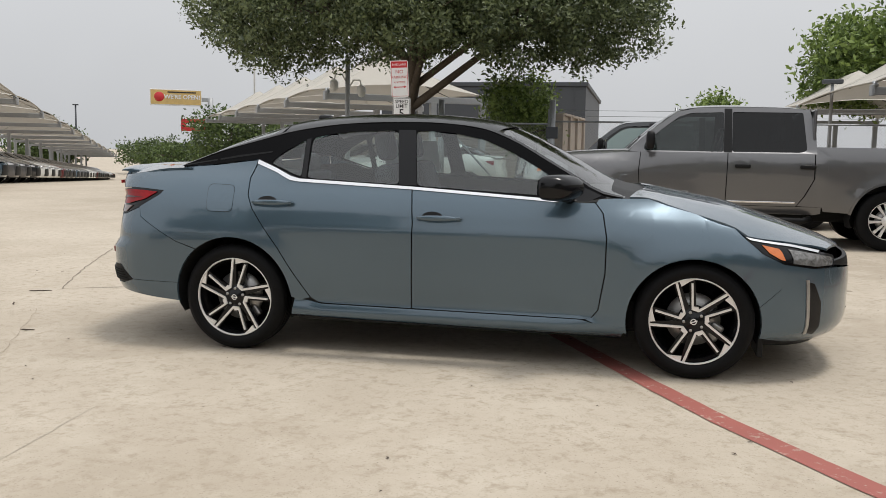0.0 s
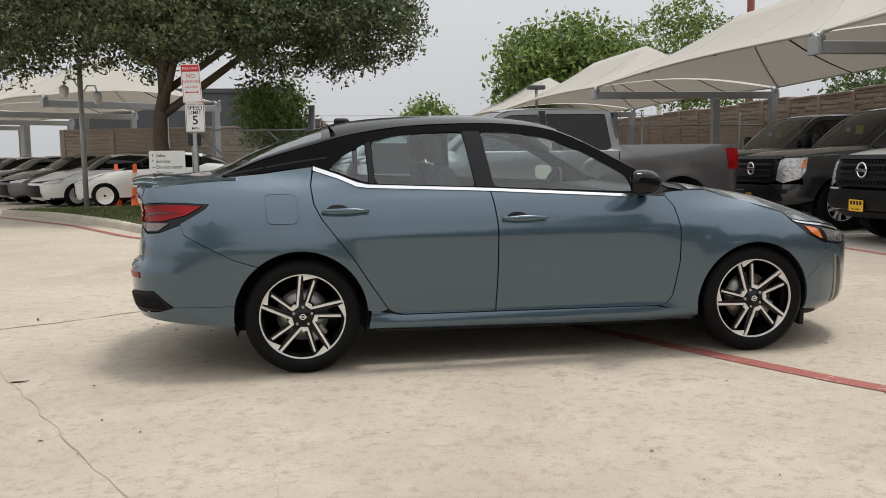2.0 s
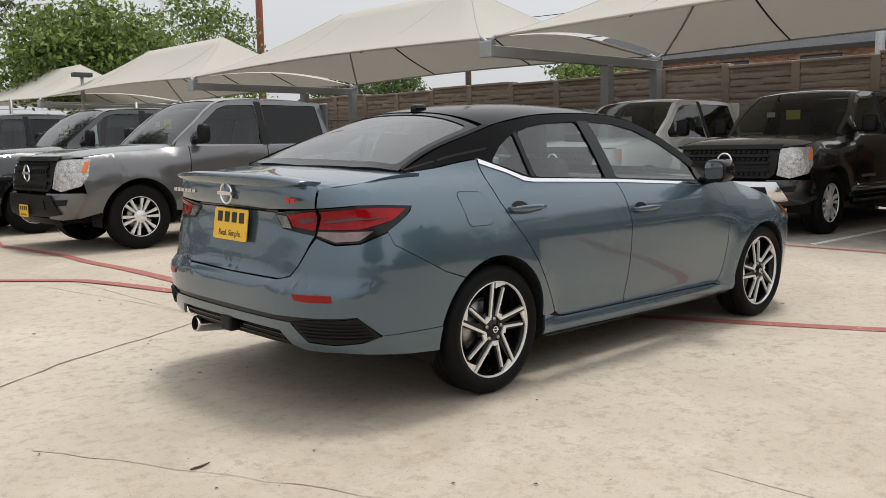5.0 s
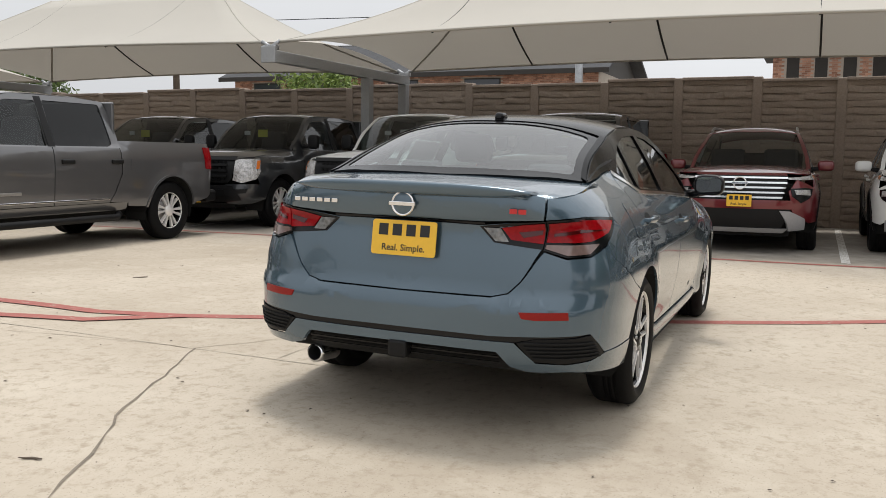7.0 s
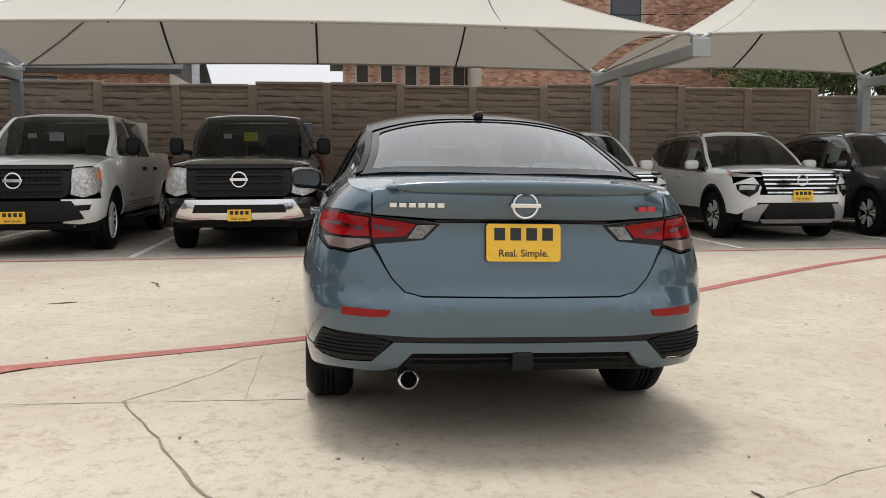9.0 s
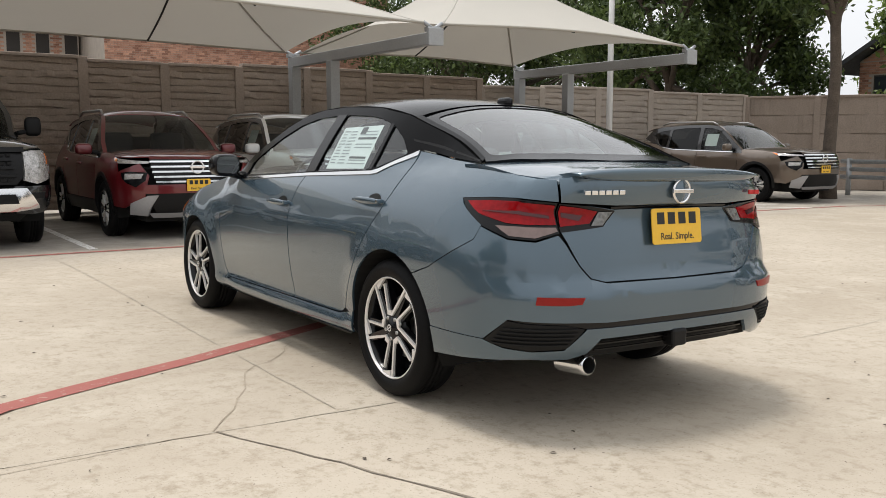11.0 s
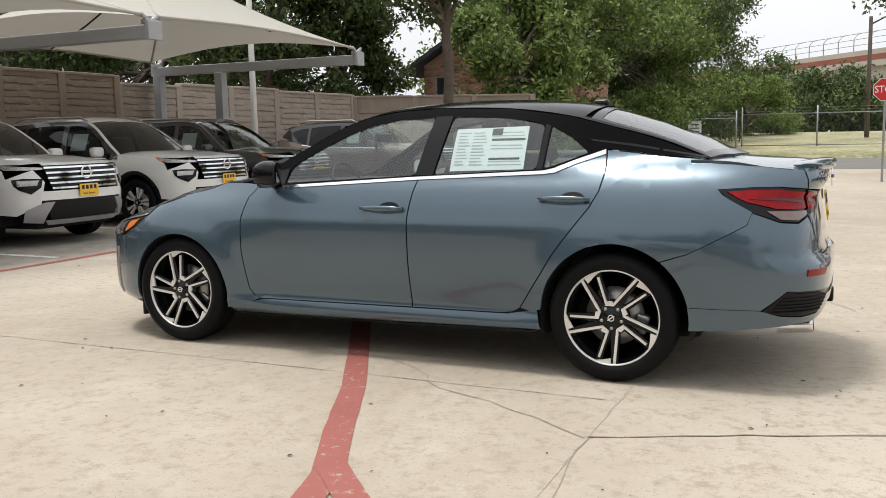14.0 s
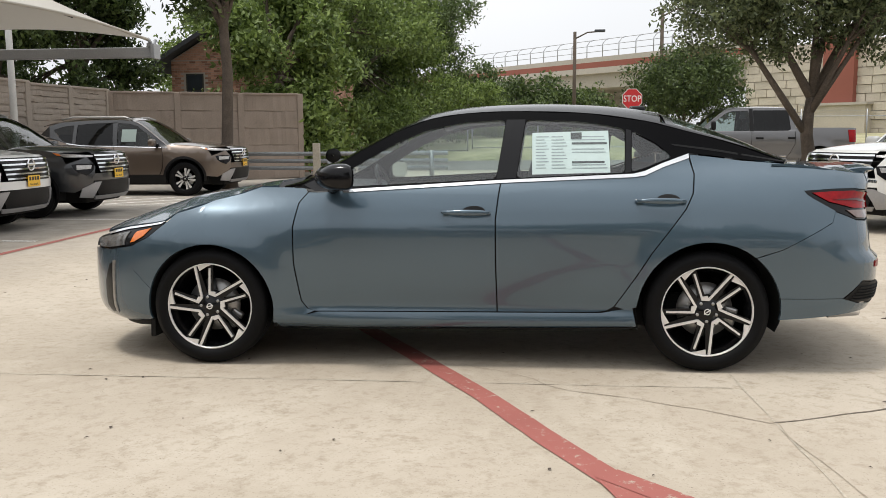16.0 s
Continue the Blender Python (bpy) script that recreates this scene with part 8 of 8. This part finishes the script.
def low_house(name, x, y0, y1, depth, eave, ridge, label, wins):
    """A brick house, its long face towards -x, with a shingled gable roof."""
    b = thing(name, pose(x, y1, 0, 0, 0, -90), label, "house")
    w = y1 - y0
    part("wall", box(0, w, 0.0, depth, 0, eave), MORTAR, b)
    ops = [(a, a + c, d, d + e) for a, c, d, e in wins]
    brick_face(b, Matrix.Translation((0, 0, 1.9)), w, eave - 1.9, [(a, c, d - 1.9, e - 1.9) for a, c, d, e in ops], 3)
    for a, c, d, e in wins:
        window_unit(b, pose(a, -0.03, d), c, e)
    own = bmesh.new()
    o = 0.6
    pts = [(-o, -o, eave - 0.05), (w + o, -o, eave - 0.05), (w + o, depth / 2, ridge), (-o, depth / 2, ridge), (-o, depth + o, eave - 0.05), (w + o, depth + o, eave - 0.05)]
    lo = [own.verts.new(p) for p in pts]
    hi = [own.verts.new((p[0], p[1], p[2] + 0.14)) for p in pts]
    for f in ((0, 1, 2, 3), (3, 2, 5, 4)):
        own.faces.new([hi[i] for i in f]), own.faces.new([lo[i] for i in f][::-1])
    for i, j in ((0, 1), (1, 2), (2, 5), (5, 4), (4, 3), (3, 0)):
        own.faces.new((lo[i], lo[j], hi[j], hi[i]))
    bmesh.ops.recalc_face_normals(own, faces=own.faces)
    part("roof", own, SHINGLE, b)
    for xx in (0.0, w):
        own = bmesh.new()
        own.faces.new([own.verts.new(p) for p in ((xx, 0, eave), (xx, depth, eave), (xx, depth / 2, ridge))])
        part("gable", own, DARKTRIM, b)
    part("fascia", box(-o, w + o, -o - 0.04, -o, eave - 0.12, eave + 0.10, 0.01), DARKTRIM, b)
    return b


low_house("apartment_house", 34.0, 7.6, 27.0, 9.0, 5.0, 7.0, "low brick apartment house with a dark shingled roof", [(1.2, 1.6, 3.4, 1.4), (4.6, 1.8, 3.4, 1.4), (9.0, 1.6, 3.4, 1.4), (13.0, 1.8, 3.4, 1.4)])


def tall_brick():
    b = thing("brick_apartment_block", pose(28.0, -4.9, 0, 0, 0, -90), "two-storey red brick apartment block", "building")
    w, h = 11.4, 9.0
    part("wall", box(0, w, 0, 10, 0, h), MORTAR, b)
    wins = [(5.0, 1.2, 6.0, 1.5), (5.0, 1.2, 2.6, 1.5)]
    brick_face(b, Matrix.Translation((0, 0, 2.6)), w, h - 2.6, [(a, a + c, d - 2.6, d + e - 2.6) for a, c, d, e in wins], 5)
    for a, c, d, e in wins:
        window_unit(b, pose(a, -0.03, d), c, e)
    side = thing("brick_side_wing", pose(31.5, 0.2, 0, 0, 0, -90), "brick wing with tall dark timber panels", "building")
    part("wall", box(0, 5.0, 0, 6, 0, 5.5), MORTAR, side)
    strips = [(0.5 + 1.0 * k, 0.45, 2.0, 3.4) for k in range(5)]
    brick_face(side, Matrix.Translation((0, 0, 2.6)), 5.0, 2.85, [(a, a + c, -1, 4) for a, c, d, e in strips], 6)
    for a, c, d, e in strips:
        part("timber_panel", box(a, a + c, -0.03, 0.0, d, d + e, 0.004), DARKTRIM, side)
    part("roof", box(-0.6, 5.4, -0.8, 6.4, 5.5, 5.75, 0.02), SHINGLE, side)
    part("roof", box(-0.3, w + 0.3, -0.5, 10.4, h, h + 0.25, 0.02), SHINGLE, b)


tall_brick()


def gable_house():
    g = thing("gable_house", pose(11.6, -24.0, 0, 0, 0, 180), "brick gable house half hidden by trees", "house")
    w, h = 4.6, 3.75
    part("wall", box(0, w, 0, 8, 0, h), MORTAR, g)
    brick_face(g, Matrix.Translation((0, 0, 0.0)), w, h, [(0.5, 1.1, 2.2, 3.3)], 8)
    brick_face(g, Matrix.Translation((w, 0, 0)) @ Matrix.Rotation(radians(90), 4, "Z"), 8, h, [], 9)
    window_unit(g, pose(0.5, -0.03, 2.2), 0.6, 1.1)
    own = bmesh.new()
    own.faces.new([own.verts.new(p) for p in ((0, -0.004, h), (w, -0.004, h), (w / 2, -0.004, h + 1.35))])
    part("gable", own, MORTAR, g)
    for k in range(17):
        x0 = w / 2 * (k + 1) * 0.076 / 1.35
        if w - 2 * x0 > 0.3:
            brick_face(g, Matrix.Translation((x0, -0.006, h + 0.076 * k)), w - 2 * x0, 0.077, seed=20 + k)
    own = bmesh.new()
    pts = [(-0.7, -0.5, h - 0.35), (-0.7, 8.5, h - 0.35), (w / 2, 8.5, h + 1.42), (w / 2, -0.5, h + 1.42)]
    lo, hi = [own.verts.new(p) for p in pts], [own.verts.new((p[0], p[1], p[2] + 0.16)) for p in pts]
    own.faces.new(lo[::-1]), own.faces.new(hi)
    for i in range(4):
        own.faces.new((lo[i], lo[(i + 1) % 4], hi[(i + 1) % 4], hi[i]))
    bmesh.ops.recalc_face_normals(own, faces=own.faces)
    part("roof", own, SHINGLE, g)


gable_house()
hall = thing("warehouse", Matrix(), "dark grey clad flat-roofed building", "building")
part("wall", box(-11.5, -1.5, 37.2, 52, 0, 4.35, 0.02), DARKPANEL, hall)
part("parapet", box(-11.6, -1.4, 37.1, 52.1, 4.35, 4.55, 0.02), DARKPANEL, hall)
for k in range(5):
    part("cladding_rib", box(-10.9 + 2.2 * k, -10.84 + 2.2 * k, 37.17, 37.2, 0, 4.35), DARKPANEL, hall)


# ---- road, verge and overpass to the south ----
own = bmesh.new()
own.faces.new([own.verts.new(p) for p in ((40, -24.5, 0.006), (40, -33.5, 0.006), (-60, -37.5, 0.006), (-60, -25.0, 0.006))][::-1])
bmesh.ops.recalc_face_normals(own, faces=own.faces)
tagged(part("road", own, ROADTAR), "worn grey road along the lot", "road", kind="structure")
own = bmesh.new()
prof = [(-33.5, 0.0), (-33.7, 0.14), (-37, 0.35), (-44, 0.7), (-60, 1.0), (-70, 0.6), (-90, 0.012)]
rows = [[own.verts.new((x, y - (40 - x) * 0.04, z)) for y, z in prof] for x in (40, 20, 10, 0, -10, -20, -40, -60)]
for a, b in zip(rows, rows[1:]):
    for i in range(len(prof) - 1):
        own.faces.new((a[i], b[i], b[i + 1], a[i + 1])).smooth = True
bmesh.ops.recalc_face_normals(own, faces=own.faces)
tagged(part("grass_verge", own, FIELD), "rough green grass bank beside the road", "grass", kind="structure")


def overpass():
    o = thing("overpass", Matrix(), "concrete highway overpass with a rust red band", "bridge")
    a, b = Vector((-21, -77, 0)), Vector((45, -157, 0))
    d = (b - a).normalized()
    s = Vector((d.y, -d.x, 0))
    up = Vector((0, 0, 1))

    def slab(name, z0, z1, w0, w1, mat, p=a, q=b, parent=o):
        own = bmesh.new()
        vs = [own.verts.new(e + s * w + up * z) for e in (p, q) for w, z in ((w0, z0), (w1, z0), (w1, z1), (w0, z1))]
        for f in ((0, 1, 2, 3), (7, 6, 5, 4), (0, 4, 5, 1), (1, 5, 6, 2), (2, 6, 7, 3), (3, 7, 4, 0)):
            own.faces.new([vs[i] for i in f])
        bmesh.ops.recalc_face_normals(own, faces=own.faces)
        return part(name, own, mat, parent)

    slab("girder", 5.8, 7.3, -1.0, 12.0, BRIDGE)
    slab("deck_edge", 7.3, 7.9, -1.6, 12.6, BRIDGE)
    slab("red_band", 7.9, 8.5, -1.5, -1.1, BRIDGERED)
    slab("parapet", 8.5, 9.0, -1.5, -1.15, BRIDGE)
    n = 44
    for k in range(n):
        p = a.lerp(b, (k / n) ** 1.0) - s * 1.3 + up * 9.0
        part("fence_hoop", tube([p, p + up * 1.3, p + up * 1.75 + s * 0.4, p + up * 1.9 + s * 0.9], 0.05, 6), GALV, o)
    for h, w in ((1.2, 0.0), (1.9, 0.9), (0.6, 0.0)):
        part("fence_rail", tube([a - s * 1.3 + s * w + up * (9.0 + h), b - s * 1.3 + s * w + up * (9.0 + h)], 0.035, 6), GALV, o)
    for t in (0.225, 0.5, 0.8):
        p = a.lerp(b, t)
        slab("pier", 0, 5.8, 1.0, 10.0, BRIDGE, p, p + d * 2.0)
        slab("pier_cap", 5.1, 5.8, -0.6, 11.6, BRIDGE, p - d * 0.6, p + d * 2.6)
    # stone-faced abutment at the near end
    ab = slab("abutment", 0, 8.3, -1.3, 12.0, MORTAR, a + d * 0.8, a - d * 26)
    rnd = random.Random(2)
    verts, faces = [], []
    for r in range(12):
        u = -26.0
        while u < 0.8:
            w = rnd.uniform(0.7, 1.7)
            u1 = min(0.8, u + w) - 0.05
            y = -1.3 - rnd.uniform(0.04, 0.14)
            z0, z1 = r * 0.68 + 0.02, r * 0.68 + 0.64
            v = len(verts)
            for uu, ww, zz in ((u, -1.3, z0), (u1, -1.3, z0), (u1, -1.3, z1), (u, -1.3, z1), (u, y, z0), (u1, y, z0), (u1, y, z1), (u, y, z1)):
                verts.append(a + d * uu + s * ww + up * zz)
            faces += [(v + 4, v + 5, v + 6, v + 7), (v, v + 1, v + 5, v + 4), (v + 3, v + 7, v + 6, v + 2), (v, v + 4, v + 7, v + 3), (v + 1, v + 2, v + 6, v + 5)]
            u = u1 + 0.05
    tagged(raw("stone_blocks", verts, faces, LIMESTONE, ab), kind="stuff")
    slab("red_pilaster", 3.4, 8.7, -1.9, -1.3, BRIDGERED, a - d * 7.0, a - d * 9.7)
    slab("pilaster_base", 0, 3.2, -2.2, -1.3, LIMESTONE, a - d * 5.6, a - d * 11.0)
    slab("pilaster_cap", 3.2, 3.4, -2.4, -1.3, BRIDGE, a - d * 5.4, a - d * 11.2)


overpass()


# ---- billboard and far signs ----
def billboard():
    b = thing("billboard", pose(-55.5, 97, 0, 0, 0, 32), "yellow billboard on one steel pole", "billboard")
    part("pole", tube([(4.2, 0.3, 0), (4.2, 0.3, 7.4)], 0.35, 12), GREYSTEEL, b)
    part("beam", box(2.6, 4.4, 0.1, 0.5, 6.9, 7.4, 0.05), GREYSTEEL, b)
    part("frame", box(-3.1, 3.1, 0.0, 0.35, 6.3, 8.3, 0.03), SIGNWHITE, b)
    f = part("face", box(-3.0, 3.0, -0.04, 0.0, 6.45, 8.2), surf("faded tan poster", (0.58, 0.40, 0.15), 0.6, 0, 0.2, 1.5), b)
    part("red_mark", lathe([(0.0, -0.08), (0.55, -0.08), (0.6, -0.04)], 18), SIGNRED, f).location = (-2.0, 0, 7.35)
    letters("writing", "WE'RE OPEN!", 0.72, pose(0.75, -0.07, 7.35, 90), SIGNWHITE, f, 0.01, bold=0.02)
    part("text_bar", box(-1.0, 2.4, -0.07, -0.04, 7.86, 8.02), DARKTRIM, f)


billboard()
for x, y, z, mat, lab in ((-60, 110, 4.2, SIGNRED, "small red sign on a post far off"), (-47, 108, 5.4, SIGNWHITE, "white sign on a post far off")):
    s = thing("roadside_sign", pose(x, y, 0, 0, 0, 30), lab, "sign")
    part("post", tube([(0, 0.1, 0), (0, 0.1, z + 1)], 0.15, 8), GREYSTEEL, s)
    part("face", box(-1.7, 1.7, -0.1, 0.0, z - 0.8, z + 0.9, 0.05), mat, s)
    part("mark_bar", box(-1.0, 1.0, -0.13, -0.1, z - 0.2, z + 0.3), SIGNWHITE if mat is SIGNRED else SIGNRED, s)


# ---- far rows of parked cars ----
def far_sedan(paint_mat, label, m):
    car = thing("parked_sedan", m, label, "car", "far rows of parked cars")
    S = HERO
    for mir in (False, True):
        side_set(car, S, mir, [
            ("body_side", [(-2.0, 1.06), (S.ux(-2.2), 0.95), (S.ux(-2.2), 0.35)] + [(-1.74, 0.25)] + arc(-1.36, 0.32, 0.37, 188, -6, 14) + arc(1.35, 0.31, 0.36, 186, -6, 14) + [(S.ux(2.1), 0.25), (S.ux(2.12), 0.68), (1.66, 0.80), (1.2, 0.945), (0.86, 0.98), (-0.97, 1.04), (-1.27, 1.15), (-1.55, 1.12)], paint_mat, dict(grid=0.15)),
            ("side_glass", [(-1.70, 1.14), (-1.06, 1.33), (-0.3, 1.395), (0.15, 1.352), (0.82, 1.0), (-0.97, 1.045), (-1.27, 1.155)], PRIVACY, dict(grid=0.2)),
            ("tail_lamp", [(S.ux(-1.85), 0.96), (S.ux(-2.1), 0.97), (S.ux(-2.1), 0.83)], REDLENS, dict(off=0.01, grid=0.2)),
            ("head_lamp", [(S.ux(1.66), 0.79), (S.ux(2.12), 0.69), (S.ux(2.1), 0.63), (S.ux(1.86), 0.65)], GREYLENS, dict(off=0.01, grid=0.2)),
        ])
        sg = -1 if mir else 1
        for x in (-1.354, 1.354):
            w = part("wheel", lathe([(0.0, -0.10), (0.20, -0.10), (0.24, -0.11), (0.30, -0.11), (0.325, -0.08), (0.325, 0.1)], 20), RUBBER, car)
            w.matrix_basis = pose(x, sg * 0.78, 0.325, 0, 0, 0 if mir else 180)
            part("rim", lathe([(0.03, -0.115), (0.05, -0.118), (0.21, -0.105), (0.23, -0.115)], 20), ALLOY, w)
    part("roof", skin(hero_top, [(-1.13, -0.99), (-1.13, 0.99), (0.2, 0.99), (0.2, -0.99)], grid=0.2, grid2=0.25), paint_mat, car)
    part("rear_screen", skin(hero_top, [(-1.13, -0.99), (-1.13, 0.99), (-1.78, 0.99), (-1.78, -0.99)], grid=0.2, grid2=0.25), PRIVACY, car)
    part("windscreen", skin(hero_top, [(0.2, -0.99), (0.2, 0.99), (0.95, 0.99), (0.95, -0.99)], grid=0.2, grid2=0.25), PRIVACY, car)
    part("hood", skin(hero_hood, [(0.9, -0.99), (0.9, 0.99), (1.95, 0.97), (2.2, 0.6), (2.27, 0), (2.2, -0.6), (1.95, -0.97)], grid=0.2, grid2=0.2), paint_mat, car)
    part("deck", skin(hero_deck, [(-1.70, -1), (-1.70, 1), (-2.3, 0.9), (-2.32, 0), (-2.3, -0.9)], grid=0.2, grid2=0.25), paint_mat, car)
    end = S.xf + S.tab["f"][1][-1]
    half = [(S.uy(0.75, "f"), 0.66), (S.uy(0.75, "f"), 0.22)]
    part("nose", skin(S.at, half + [(2 * end - u, z) for u, z in half[::-1]], grid=0.2), paint_mat, car)
    half = [(S.uy(0.45, "f"), 0.60), (S.uy(0.5, "f"), 0.28)]
    part("grille", skin(S.at, half + [(2 * end - u, z) for u, z in half[::-1]], off=0.008, grid=0.2), TRIM, car)
    end = S.xr - S.tab["r"][1][-1]
    half = [(S.uy(0.8, "r"), 1.0), (S.uy(0.8, "r"), 0.33)]
    part("tail", skin(S.at, half + [(2 * end - u, z) for u, z in half[::-1]], grid=0.2), paint_mat, car)
    part("underbody", box(-2.0, 2.0, -0.7, 0.7, 0.2, 0.6, 0.05), DARK, car)
    return car


white_car = far_sedan(WHITE, "white sedan parked behind the oak", pose(-5.0, 19.6, 0, 0, 0, 180))
ROW1 = Matrix.Translation((-8.3, 19.4, 0)) @ Matrix.Rotation(radians(33.7), 4, "Z")
ROW2 = Matrix.Translation((-17.6, 17.6, 0)) @ Matrix.Rotation(radians(210), 4, "Z") @ Matrix.Rotation(radians(1.95), 4, "X")
colours = [WHITE, GUN, BLACK, WHITE, DARKGUN, BLUE, RED, WHITE, GUN, BLACK]
words = {WHITE: "white", GUN: "grey", BLACK: "black", DARKGUN: "charcoal", BLUE: "blue-grey", RED: "red"}
for k in range(11):
    c = colours[k % 10]
    repaint(copy_thing(white_car, ROW1 @ pose(2.4, 0.6 + 2.7 * k, 0, 0, 0, 180)), WHITE, c, words[c] + " car parked under the far canopies")
for k in range(30):
    c = colours[(k * 3 + 2) % 10]
    repaint(copy_thing(white_car, ROW2 @ pose(2.4, 1.0 - 2.8 * k, 0, 0, 0, 180)), WHITE, c, words[c] + " car in the long row beside the lane")



def far_canopies(m, y0, step, count):
    before = set(scene.objects)
    for k in range(count + 1):
        canopy_frame(y0 + step * k)
    for k in range(count):
        canopy(y0 + step * k + 0.16, y0 + step * (k + 1) - 0.16)
    shift = m @ Matrix.Translation((-6.15, 0, 0))
    for ob in set(scene.objects) - before:
        if not ob.parent:
            ob.matrix_world = shift @ ob.matrix_basis


far_canopies(ROW1, -1.2, 5.6, 5)
far_canopies(ROW2, -80.0, 7.0, 12)
marking("yellow_line", [(-16.0, 24), (-7, 27)], 0.15, worn_paint("worn yellow paint", (0.55, 0.36, 0.06)), "worn yellow line far across the lot")
